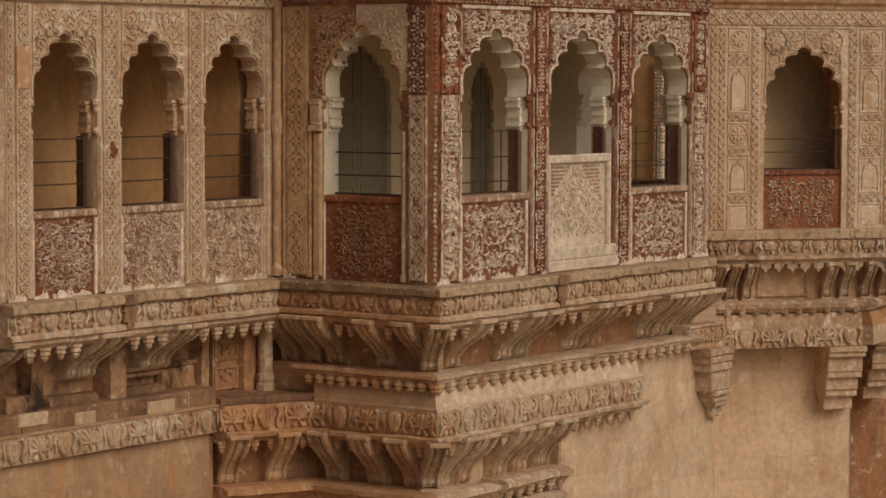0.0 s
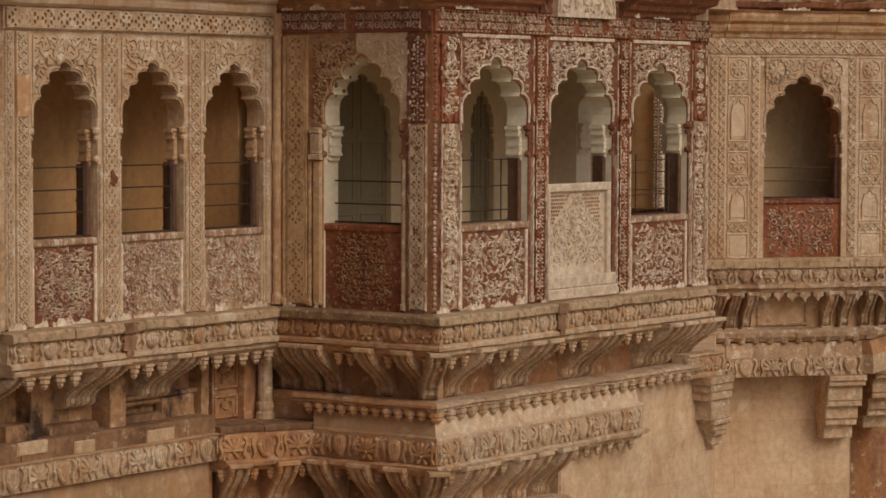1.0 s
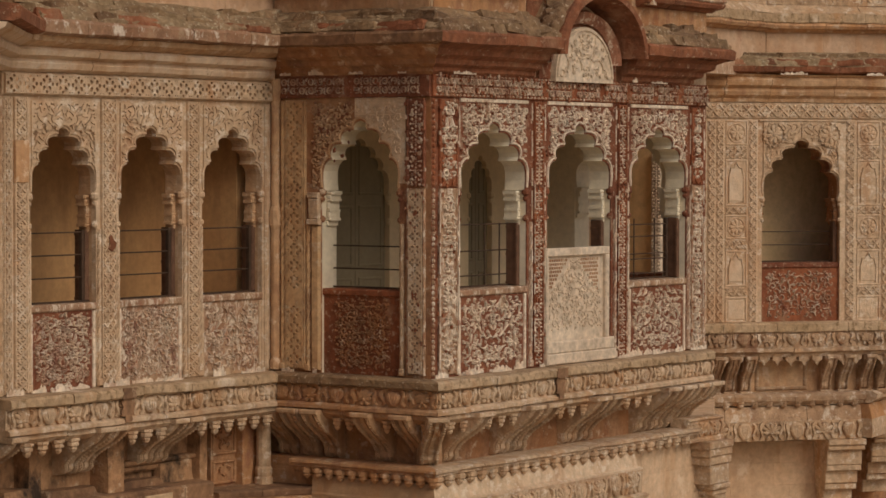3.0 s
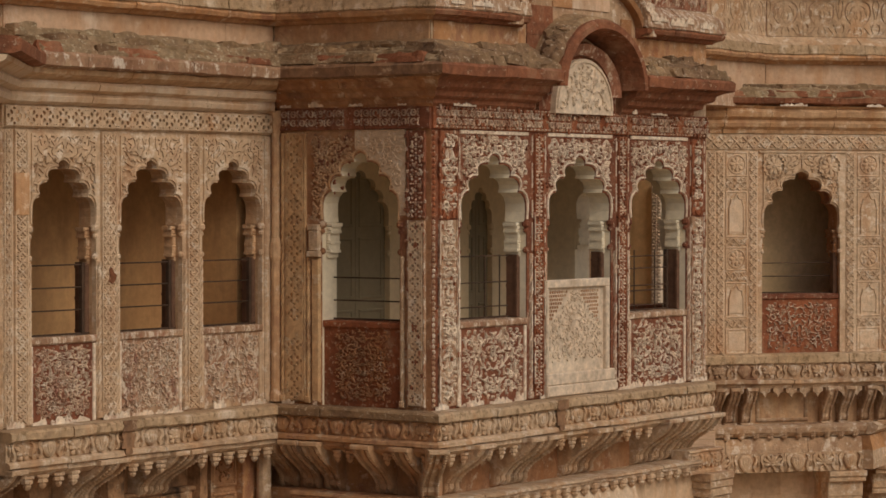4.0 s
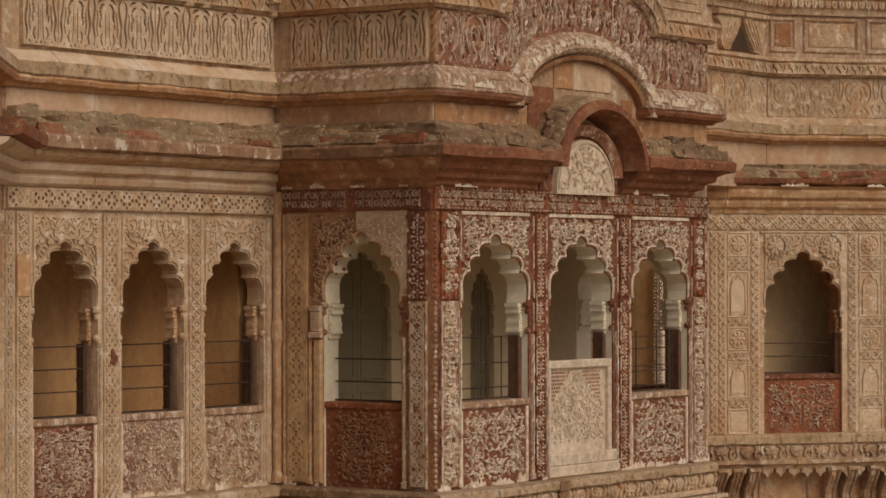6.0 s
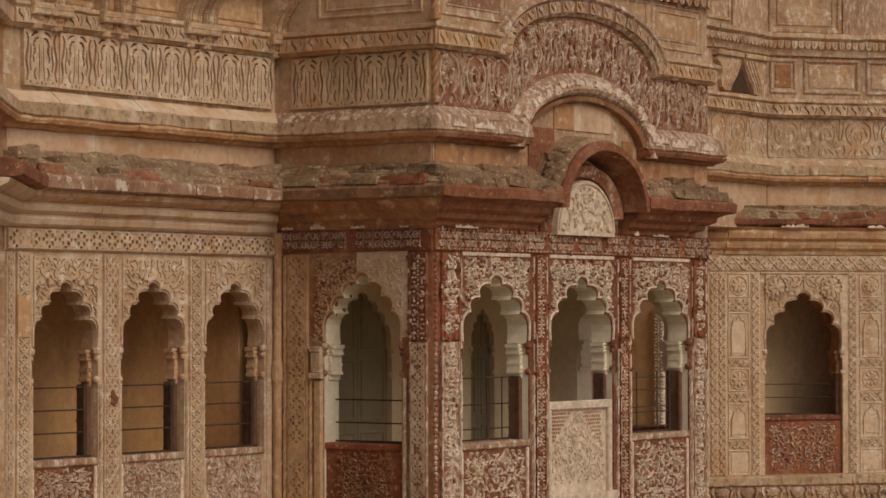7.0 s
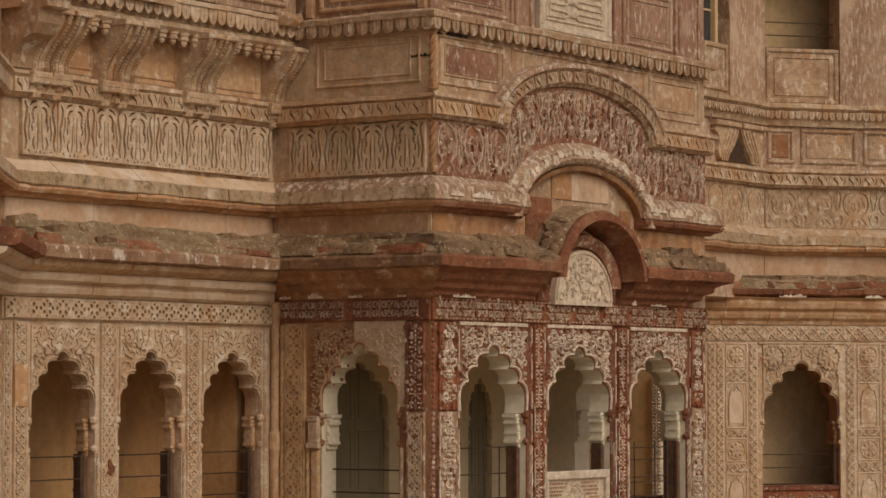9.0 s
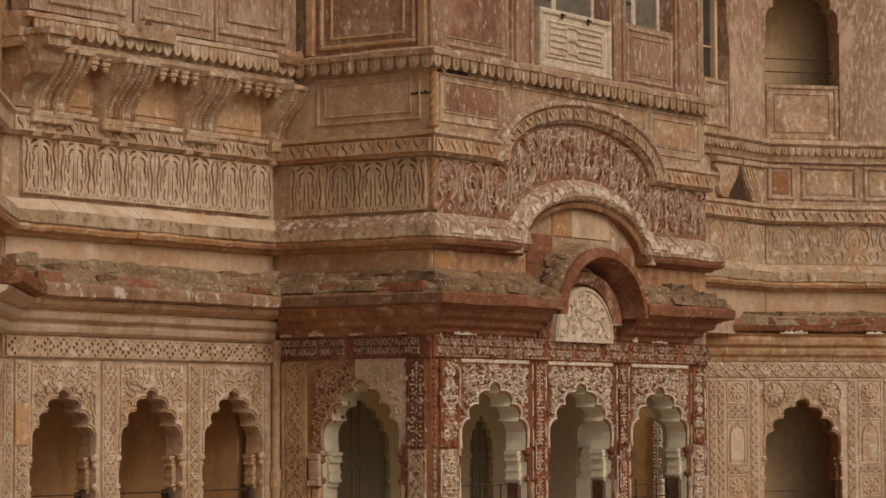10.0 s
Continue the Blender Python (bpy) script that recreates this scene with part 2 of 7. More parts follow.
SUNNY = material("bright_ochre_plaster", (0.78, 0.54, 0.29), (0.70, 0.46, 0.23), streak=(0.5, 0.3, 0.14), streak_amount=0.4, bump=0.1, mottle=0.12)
INSIDE_TAN = material("dim_tan_plaster", (0.60, 0.46, 0.28), (0.52, 0.39, 0.225), bump=0.1, mottle=0.1)
WOOD = material("dark_shutter_wood", (0.17, 0.09, 0.055), (0.12, 0.062, 0.038), rough=0.6, bump=0.2, grain=90.0)
IRON = material("rusty_dark_iron", (0.06, 0.04, 0.028), (0.085, 0.05, 0.032), rough=0.85, spec=0.15, bump=0.1)
DUSTY = material("dusty_olive_pane", (0.20, 0.18, 0.13), (0.16, 0.14, 0.10), rough=0.4, spec=0.3, bump=0.05)
GLASSY = material("dusty_grey_pane", (0.065, 0.062, 0.058), (0.05, 0.048, 0.045), rough=0.45, spec=0.25, bump=0.05)
EARTH = material("dusty_ground", (0.50, 0.40, 0.28), (0.42, 0.32, 0.21), big=0.05)


# ---- shape tools: u along a wall, y into it, z up ----
class Shape:
    def __init__(self):
        self.v, self.f = [], []

    def add(self, verts, faces):
        n = len(self.v)
        self.v += [tuple(p) for p in verts]
        self.f += [tuple(i + n for i in q) for q in faces]
        return self

    def box(self, x0, x1, y0, y1, z0, z1, bev=0.0):
        b = min(bev, (x1 - x0) / 3, (z1 - z0) / 3)
        if b <= 0:
            self.add([(x0, y0, z0), (x1, y0, z0), (x1, y1, z0), (x0, y1, z0), (x0, y0, z1), (x1, y0, z1), (x1, y1, z1), (x0, y1, z1)],
                     [(0, 3, 2, 1), (4, 5, 6, 7), (0, 1, 5, 4), (1, 2, 6, 5), (2, 3, 7, 6), (3, 0, 4, 7)])
        else:
            self.add([(x0 + b, y0, z0 + b), (x1 - b, y0, z0 + b), (x1 - b, y0, z1 - b), (x0 + b, y0, z1 - b),
                      (x0, y0 + b, z0), (x1, y0 + b, z0), (x1, y0 + b, z1), (x0, y0 + b, z1),
                      (x0, y1, z0), (x1, y1, z0), (x1, y1, z1), (x0, y1, z1)],
                     [(0, 1, 2, 3), (0, 4, 5, 1), (1, 5, 6, 2), (2, 6, 7, 3), (3, 7, 4, 0),
                      (4, 8, 9, 5), (5, 9, 10, 6), (6, 10, 11, 7), (7, 11, 8, 4), (8, 11, 10, 9)])
        return self

    def plate(self, poly, y0, y1, back=True, front=True, sides=True):
        """A flat outline (u, z) with thickness from y0 (front) to y1."""
        from_mathutils = tessellate([[Vector((a, b, 0)) for a, b in poly]])
        n = len(poly)
        vs = [(a, y0, b) for a, b in poly] + [(a, y1, b) for a, b in poly]
        area = sum(poly[i][0] * poly[(i + 1) % n][1] - poly[(i + 1) % n][0] * poly[i][1] for i in range(n))
        fs = []
        for a, b, c in from_mathutils:
            s = (poly[b][0] - poly[a][0]) * (poly[c][1] - poly[a][1]) - (poly[c][0] - poly[a][0]) * (poly[b][1] - poly[a][1])
            t = (a, b, c) if s > 0 else (a, c, b)
            if front:
                fs.append(t)
            if back:
                fs.append((t[0] + n, t[2] + n, t[1] + n))
        if sides:
            for i in range(n):
                j = (i + 1) % n
                fs.append((i, i + n, j + n, j) if area > 0 else (i, j, j + n, i + n))
        return self.add(vs, fs)

    def cut_plate(self, u0, u1, z0, z1, grooves, y0, y1, outline=None):
        """A flat slab with narrow grooves cut right through to the ground behind it; grooves are (points, width)."""
        loops = [outline or [(u0, z0), (u1, z0), (u1, z1), (u0, z1)]]
        for pts, w in grooves:
            if len(pts) > 2:
                fine = []
                for i in range(len(pts) - 1):
                    p0, p1, p2, p3 = (Vector(pts[max(0, min(len(pts) - 1, i + k))]) for k in (-1, 0, 1, 2))
                    for t in (0, .5):
                        fine.append(tuple(.5 * (2 * p1 + (p2 - p0) * t + (2 * p0 - 5 * p1 + 4 * p2 - p3) * t * t + (3 * p1 - p0 - 3 * p2 + p3) * t ** 3)))
                pts = fine + [pts[-1]]
            n, one, two = len(pts), [], []
            for i, (a, b) in enumerate(pts):
                p, q = pts[max(i - 1, 0)], pts[min(i + 1, n - 1)]
                ln = math.hypot(q[0] - p[0], q[1] - p[1]) or 1
                k = w / 2 * (.35 + .65 * math.sin(math.pi * (.1 + .8 * i / (n - 1))))
                one.append((a - (q[1] - p[1]) / ln * k, b + (q[0] - p[0]) / ln * k))
                two.append((a + (q[1] - p[1]) / ln * k, b - (q[0] - p[0]) / ln * k))
            loops.append(one + two[::-1])
        flat = [p for lp in loops for p in lp]
        n = len(flat)
        vs = [(a, y0, b) for a, b in flat] + [(a, y1, b) for a, b in flat]
        fs = [tuple(t) for t in tessellate([[Vector((a, b, 0)) for a, b in lp] for lp in loops])]
        o = 0
        for lp in loops:
            for i in range(len(lp)):
                j = (i + 1) % len(lp)
                fs.append((o + i, o + j, o + n + j, o + n + i))
            o += len(lp)
        return self.add(vs, fs)

    def ribbon(self, pts, width, high, y, taper=True):
        """A raised rounded rib along points (u, z)."""
        n, vs, fs = len(pts), [], []
        for i, (a, b) in enumerate(pts):
            p, q = pts[max(i - 1, 0)], pts[min(i + 1, n - 1)]
            du, dz = q[0] - p[0], q[1] - p[1]
            ln = math.hypot(du, dz) or 1
            k = 1.0 if not taper else 0.35 + 0.65 * math.sin(math.pi * (0.12 + 0.8 * i / (n - 1)))
            nu, nz = -dz / ln * width / 2 * k, du / ln * width / 2 * k
            vs += [(a + nu, y, b + nz), (a + nu * 0.68, y - high * k, b + nz * 0.68), (a - nu * 0.68, y - high * k, b - nz * 0.68), (a - nu, y, b - nz)]
            if i:
                o = 4 * (i - 1)
                fs += [(o, o + 1, o + 5, o + 4), (o + 1, o + 2, o + 6, o + 5), (o + 2, o + 3, o + 7, o + 6)]
        fs += [(0, 3, 2, 1), (4 * n - 4, 4 * n - 3, 4 * n - 2, 4 * n - 1)]
        return self.add(vs, fs)

    def blob(self, poly, y, high, inset=.74):
        """A raised form with rounded shoulders over an outline (u, z)."""
        n = len(poly)
        cu, cz = sum(p[0] for p in poly) / n, sum(p[1] for p in poly) / n
        vs = [(a, y, b) for a, b in poly]
        for k, d in ((.93, .6), (inset, .95)):
            vs += [(cu + k * (a - cu), y - d * high, cz + k * (b - cz)) for a, b in poly]
        vs.append((cu, y - high, cz))
        fs = [(o + i, o + (i + 1) % n, o + n + (i + 1) % n, o + n + i) for o in (0, n) for i in range(n)]
        fs += [(2 * n + i, 2 * n + (i + 1) % n, 3 * n) for i in range(n)]
        return self.add(vs, fs)

    def petal(self, u, z, angle, length, width, y, high):
        c, s = math.cos(angle), math.sin(angle)
        pts = [(t * length, k * width / 2) for t, k in ((0, .25), (.4, .85), (.75, 1), (.95, .6), (1, 0), (.95, -.6), (.75, -1), (.4, -.85), (0, -.25))]
        return self.blob([(u + a * c - b * s, z + a * s + b * c) for a, b in pts], y, high, .6)

    def dome(self, u, z, ru, rz, y, high, sides=6, turn=0.0):
        """A low boss."""
        vs = [(u + ru * math.cos(turn + 2 * math.pi * i / sides), y, z + rz * math.sin(turn + 2 * math.pi * i / sides)) for i in range(sides)]
        vs += [(u + 0.6 * (a - u), y - 0.8 * high, z + 0.6 * (c - z)) for a, _, c in vs] + [(u, y - high, z)]
        fs = [(i, (i + 1) % sides, sides + (i + 1) % sides, sides + i) for i in range(sides)]
        fs += [(sides + i, sides + (i + 1) % sides, 2 * sides) for i in range(sides)]
        return self.add(vs, fs)

    def lathe(self, cx, cy, rings, sides=8, twist=0.0, lobed=0.0):
        """Rings of (radius, z), stacked upwards or downwards; lobed and twisted for rope shafts."""
        vs, fs = [], []
        for k, (r, z) in enumerate(rings):
            for i in range(sides):
                a = 2 * math.pi * i / sides + twist * k
                rr = r * (1 - lobed * (i % 2))
                vs.append((cx + rr * math.cos(a), cy + rr * math.sin(a), z))
            if k:
                o = sides * (k - 1)
                fs += [(o + i, o + (i + 1) % sides, o + sides + (i + 1) % sides, o + sides + i) for i in range(sides)]
        fs.append(tuple(range(sides - 1, -1, -1)))
        fs.append(tuple(range(len(vs) - sides, len(vs))))
        return self.add(vs, fs)

    def rod(self, a, b, r, sides=6):
        a, b = Vector(a), Vector(b)
        q = (b - a).to_track_quat("Z", "Y").to_matrix()
        vs, fs = [], []
        for end in (a, b):
            for i in range(sides):
                t = 2 * math.pi * i / sides
                vs.append(tuple(end + q @ Vector((r * math.cos(t), r * math.sin(t), 0))))
        fs = [(i, (i + 1) % sides, sides + (i + 1) % sides, sides + i) for i in range(sides)]
        fs += [tuple(range(sides - 1, -1, -1)), tuple(range(sides, 2 * sides))]
        return self.add(vs, fs)

    def course(self, profile, a, b, ma, mb, wear=0.006, step=0.11, lift=None):
        """A moulding: profile of (projection, z) run from a to b in plan, its ends mitred along ma and mb."""
        a, b, ma, mb = (Vector((*p, 0)) for p in (a, b, ma, mb))
        n = max(2, int((b - a).length / step))
        m, vs, fs = len(profile), [], []
        for i in range(n + 1):
            t = i / n
            for j, (p, z) in enumerate(profile):
                q = (a + p * ma).lerp(b + p * mb, t)
                w = wear if 0 < j < m - 1 else 0
                k = noise.noise(Vector((q.x * 5.1, q.y * 5.1 + j * 0.13, z * 6.0))) * w + noise.noise(Vector((q.x * 1.3, q.y * 1.3, j * 0.2 + z))) * w
                dn = (ma if i < n / 2 else mb)
                vs.append((q.x - dn.x * abs(k) * (0 < i < n), q.y - dn.y * abs(k) * (0 < i < n), z + k * 0.8 + (lift(t) if lift else 0)))
            if i:
                o = m * (i - 1)
                fs += [(o + j, o + j + 1, o + m + j + 1, o + m + j) for j in range(m - 1)]
                fs.append((o + m - 1, o, o + m, o + m + m - 1))
        fs.append(tuple(range(m - 1, -1, -1)))
        fs.append(tuple(range(len(vs) - m, len(vs))))
        return self.add(vs, fs)

    def stones(self, profile, a, b, ma, mb, wear=.01, long=1.0, seed=1):
        """A moulding laid in separate lengths of stone with open joints, no two quite in line."""
        rnd = random.Random(seed + int(100 * (a[0] + b[1] + profile[1][1])))
        va, vb = Vector(a), Vector(b)
        d = (vb - va).normalized()
        out = (d.y, -d.x)
        n = max(1, round((vb - va).length / long))
        cuts = [0] + [(i + rnd.uniform(-.25, .25)) / n for i in range(1, n)] + [1]
        for i in range(n):
            p, q = va.lerp(vb, cuts[i]), va.lerp(vb, cuts[i + 1])
            if i:
                p = p + d * .004
            if i < n - 1:
                q = q - d * .004
            dp, dz = rnd.uniform(-.007, .005), rnd.uniform(-.003, .003)
            prof = [(x + (dp if 0 < k < len(profile) - 1 else 0), z + dz) for k, (x, z) in enumerate(profile)]
            self.course(prof, tuple(p), tuple(q), ma if i == 0 else out, mb if i == n - 1 else out, wear)
        return self

    def mesh(self, name, mat):
        me = bpy.data.meshes.new(name)
        me.from_pydata(self.v, [], self.f)
        me.materials.append(mat)
        bm = bmesh.new()
        bm.from_mesh(me)
        bmesh.ops.recalc_face_normals(bm, faces=bm.faces)
        bm.to_mesh(me)
        bm.free()
        return me


def tessellate(loops):
    from mathutils.geometry import tessellate_polygon
    return tessellate_polygon(loops)


def part(name, shape, mat, parent=None, label="", at=None):
    data = shape if isinstance(shape, bpy.types.Mesh) else shape.mesh(name, mat)
    ob = new(name, data)
    if parent is not None:
        ob.parent = parent
    if at is not None:
        ob.matrix_basis = at
    if label:
        ob["label"] = label
    return ob


def structure(name, shape, mat, label, category, at=None):
    return tagged(part(name, shape, mat, None, "", at), label, category, "", "structure")


def arch_line(uc, w, zs, za):
    """A cusped arch from the left spring to the right: three foils a side and a pointed crown."""
    h = za - zs
    half = ((-.95, 0), (-.97, .15), (-.965, .28), (-.92, .37), (-.83, .43), (-.735, .445), (-.775, .50), (-.77, .56), (-.72, .62), (-.62, .66), (-.48, .665),
            (-.515, .72), (-.50, .78), (-.44, .83), (-.33, .86), (-.17, .865), (-.185, .91), (-.15, .955), (-.08, .985))
    left = [(uc + a * w, zs + b * h) for a, b in half]
    left.append((uc, za))
    return left + [(2 * uc - a, b) for a, b in reversed(left[:-1])]


def scroll(uc, zc, r, start, hand, turns=1.15, n=9):
    pts = []
    for i in range(n):
        t = i / (n - 1)
        rr = r * (1 - 0.78 * t)
        a = start + hand * 2 * math.pi * turns * t
        pts.append((uc + rr * math.cos(a), zc + rr * math.sin(a)))
    return pts


def arabesque(shape, u0, u1, z0, z1, y, pitch=0.105, high=0.034, width=0.023, inside=None, seed=1, leafy=.0):
    """Leafy scrollwork over a rectangle, left out where inside(u, z) is false."""
    rnd = random.Random(seed)
    ok = inside or (lambda u, z: True)

    def fits(u, z, r):
        return all(u0 < u + a * r < u1 and z0 < z + b * r < z1 and ok(u + a * r, z + b * r) for a, b in ((1, 0), (-1, 0), (0, 1), (0, -1), (.7, -.7), (-.7, -.7)))
    placed = []
    mid = (u0 + u1) / 2
    for size, tries in ((pitch * .72, 400), (pitch * .5, 900), (pitch * .34, 1300), (pitch * .2, 1600)):
        for _ in range(int(tries * (u1 - u0) * (z1 - z0) * (.1 / pitch) ** 2) + 6):
            u, z, r = rnd.uniform(u0, mid), rnd.uniform(z0, z1), size * rnd.uniform(.85, 1.2)
            if any((u - a) ** 2 + (z - b) ** 2 < (.80 * (r + q)) ** 2 for a, b, q in placed) or u + r * .6 > mid:
                continue
            placed.append((u, z, r))
            kind, start, turns, hand = rnd.random(), rnd.uniform(0, 6.28), rnd.uniform(.7, 1.35), rnd.choice((-1, 1))
            for side in (-1, 1):
                uu = u if side < 0 else 2 * mid - u
                uj, zj = uu + rnd.uniform(-.006, .006), z + rnd.uniform(-.006, .006)
                if not fits(uj, zj, r):
                    if r > pitch * .3 and fits(uj, zj, r * .5):
                        shape.ribbon(scroll(uj, zj, r * .5, start, side, .8, 6), width * .8, high, y)
                    continue
                if r < pitch * .3:
                    t = start if side < 0 else math.pi - start
                    shape.ribbon([(uj - r * math.cos(t), zj - r * math.sin(t)), (uj + r * .3 * math.sin(t), zj - r * .3 * math.cos(t)), (uj + r * math.cos(t), zj + r * math.sin(t))], width * .8, high * .9, y)
                elif kind < .72 - leafy:
                    st = start if side < 0 else math.pi - start
                    shape.ribbon(scroll(uj, zj, r, st, hand * -side, turns, 8 if r > pitch * .45 else 6), width * min(1.25, .5 + r / pitch) * rnd.uniform(.85, 1.15), high, y)
                elif kind < .80 - leafy:
                    for q in range(5):
                        t = q * 1.257 + start
                        shape.dome(uj + r * .58 * math.cos(t), zj + r * .58 * math.sin(t), r * .36, r * .36, y, high, 5, t)
                    shape.dome(uj, zj, r * .28, r * .28, y, high * 1.3, 5)
                else:
                    t = start if side < 0 else math.pi - start
                    for q in (-.6, 0, .6):
                        shape.ribbon([(uj - r * .8 * math.cos(t), zj - r * .8 * math.sin(t)), (uj + r * .1 * math.cos(t + q), zj + r * .1 * math.sin(t + q)), (uj + r * .9 * math.cos(t + q), zj + r * .9 * math.sin(t + q))], width, high, y)


def rosette(shape, u, z, ru, rz, y, high):
    """Four pointed petals in a cross about a small eye."""
    for a, b in ((1, 0), (-1, 0), (0, 1), (0, -1)):
        shape.dome(u + a * ru * .60, z + b * rz * .60, ru * (.42 if a else .24), rz * (.42 if b else .24), y, high, 4)
    shape.dome(u, z, ru * .16, rz * .16, y, high * 1.2, 4)


def rings(shape, u0, u1, z0, z1, y, pitch, high=.022):
    """A row of flower rings with curls between them."""
    n = round((u1 - u0) / pitch)
    p, zc, h = (u1 - u0) / n, (z0 + z1) / 2, z1 - z0
    for i in range(n):
        u = u0 + (i + .5) * p
        if (i * 5 + int(u0 * 7)) % 8 == 3:      # worn away
            continue
        r = min(p, h) * .34
        shape.ribbon([(u + r * math.cos(t), zc + r * math.sin(t)) for t in [q * math.pi / 5 for q in range(11)]], min(.017, r * .45), high, y, False)
        shape.dome(u, zc, r * .4, r * .4, y, high, 5)
        for k in (-1, 1):
            shape.ribbon([(u + p * .5, zc), (u + p * .44, zc + k * h * .2), (u + p * .5, zc + k * h * .4), (u + p * .62, zc + k * h * .42)], min(.02, h * .14), high, y)


def lattice(shape, u0, u1, z0, z1, y, cell=0.085, high=0.02):
    """A strip of cut diamonds: petal crosses with lozenges between them at both edges."""
    w = u1 - u0
    n = max(1, round((z1 - z0) / min(.10, w * .7)))
    c = (z1 - z0) / n
    for i in range(n):
        z = z0 + (i + .5) * c
        rosette(shape, (u0 + u1) / 2, z, w * .36, c * .44, y, high)
        for k in (-1, 1):
            uu = (u0 + u1) / 2 + k * w * .42
            shape.dome(uu, z, w * .10, c * .16, y, high, 4)
            shape.dome(uu - k * w * .12, z - c / 2, w * .13, c * .17, y, high, 4)


def crossed(shape, u0, u1, z0, z1, y, cell=.14, high=.02):
    """A band of raised diagonal crosses with a knob in every gap."""
    nu, nz = max(1, round((u1 - u0) / cell)), max(1, round((z1 - z0) / cell))
    a, b = (u1 - u0) / nu, (z1 - z0) / nz
    for i in range(nu):
        for j in range(nz):
            u, z = u0 + (i + .5) * a, z0 + (j + .5) * b
            for k in (-1, 1):
                shape.ribbon([(u - .46 * a, z - k * .46 * b), (u, z), (u + .46 * a, z + k * .46 * b)], .026, high, y, False)
                shape.dome(u + k * .36 * a, z, .13 * a, .14 * b, y, high, 4)
                shape.dome(u, z + k * .36 * b, .14 * a, .13 * b, y, high, 4)
            shape.dome(u, z, .15 * a, .15 * b, y - high * .6, high * .6, 5)


def pierced(shape, u0, u1, z0, z1, y, unit, along=True, high=.02):
    """A strip of flat stone cut with rows of quatrefoils and dots."""
    n = max(1, round(((u1 - u0) if along else (z1 - z0)) / unit))
    rnd = random.Random(int(50 * (u0 + z0)))
    for i in range(n):
        a, b = (u0 + i * (u1 - u0) / n, u0 + (i + 1) * (u1 - u0) / n) if along else (u0, u1)
        c, d = (z0, z1) if along else (z0 + i * (z1 - z0) / n, z0 + (i + 1) * (z1 - z0) / n)
        w, h, uc, zc = b - a, d - c, (a + b) / 2, (c + d) / 2
        g = min(w, h)
        gr = []
        for k in (-1, 1):
            for q in (-1, 1):
                gr.append(([(uc + k * .10 * w, zc + q * .11 * h), (uc + k * .18 * w, zc + q * .19 * h), (uc + k * .26 * w, zc + q * .27 * h)], g * .21))
                gr.append(([(uc + k * .40 * w, zc + q * .43 * h), (uc + k * .45 * w, zc + q * .38 * h)], g * .12))
            gr.append(([(uc + k * .38 * w, zc - .10 * h), (uc + k * .36 * w, zc), (uc + k * .38 * w, zc + .10 * h)], g * .19))
            gr.append(([(uc - .08 * w, zc + k * .40 * h), (uc, zc + k * .38 * h), (uc + .08 * w, zc + k * .40 * h)], g * .15))
        if rnd.random() < .05:
            gr = []
        shape.cut_plate(a, b, c, d, gr, y - high, y)


def incised(shape, outline, u0, u1, z0, z1, y, inside, zlow, seed, high=.019, size=.085):
    """A flat slab of the given outline cut with short leafy strokes, alike on both sides of its middle."""
    for attempt in range(12):
        rnd = random.Random(seed + 100 * attempt)
        placed, gr, mid = [], [], (u0 + u1) / 2
        for length, tries in ((size, 900), (size * .7, 1700), (size * .42, 3000)):
            for _ in range(int(tries * (u1 - u0) * (z1 - z0)) + 10):
                u, z, r = rnd.uniform(u0, mid), rnd.uniform(z0, z1), length * rnd.uniform(.8, 1.15) / 2
                if any((u - a) ** 2 + (z - b) ** 2 < (.80 * (r + q)) ** 2 for a, b, q in placed) or u + r > mid - .004:
                    continue
                if not all(u0 < u + a * (r + .012) and z0 < z + b * (r + .012) < z1 and inside(u + a * (r + .012), z + b * (r + .012)) for a, b in ((1, 0), (-1, 0), (0, 1), (0, -1), (.7, -.7), (-.7, -.7), (.7, .7), (-.7, .7))):
                    continue
                placed.append((u, z, r))
                t, bend = rnd.uniform(0, 3.14), rnd.uniform(-.55, .55)
                pts = [(-r * math.cos(t), -r * math.sin(t)), (bend * r * math.sin(t), -bend * r * math.cos(t)), (r * math.cos(t), r * math.sin(t))]
                for k in (1, -1):
                    gr.append(([((u if k > 0 else 2 * mid - u) + k * a, z + b) for a, b in pts], rnd.uniform(.012, .020)))
        trial = Shape().cut_plate(0, 0, 0, 0, gr, 0, 0, outline)
        if all(max(trial.v[k][2] for k in f) > zlow((min(trial.v[k][0] for k in f) + max(trial.v[k][0] for k in f)) / 2) for f in trial.f if len(f) == 3):
            break
    shape.cut_plate(0, 0, 0, 0, gr, y - high, y, outline)


def framed(shape, u0, u1, z0, z1, y, w=0.03, high=0.02):
    """Four fillets round a field, mitred by butting."""
    shape.box(u0, u1, y - high, y, z0, z0 + w, high * .5)
    shape.box(u0, u1, y - high, y, z1 - w, z1, high * .5)
    shape.box(u0, u0 + w, y - high, y, z0 + w, z1 - w, high * .5)
    shape.box(u1 - w, u1, y - high, y, z0 + w, z1 - w, high * .5)


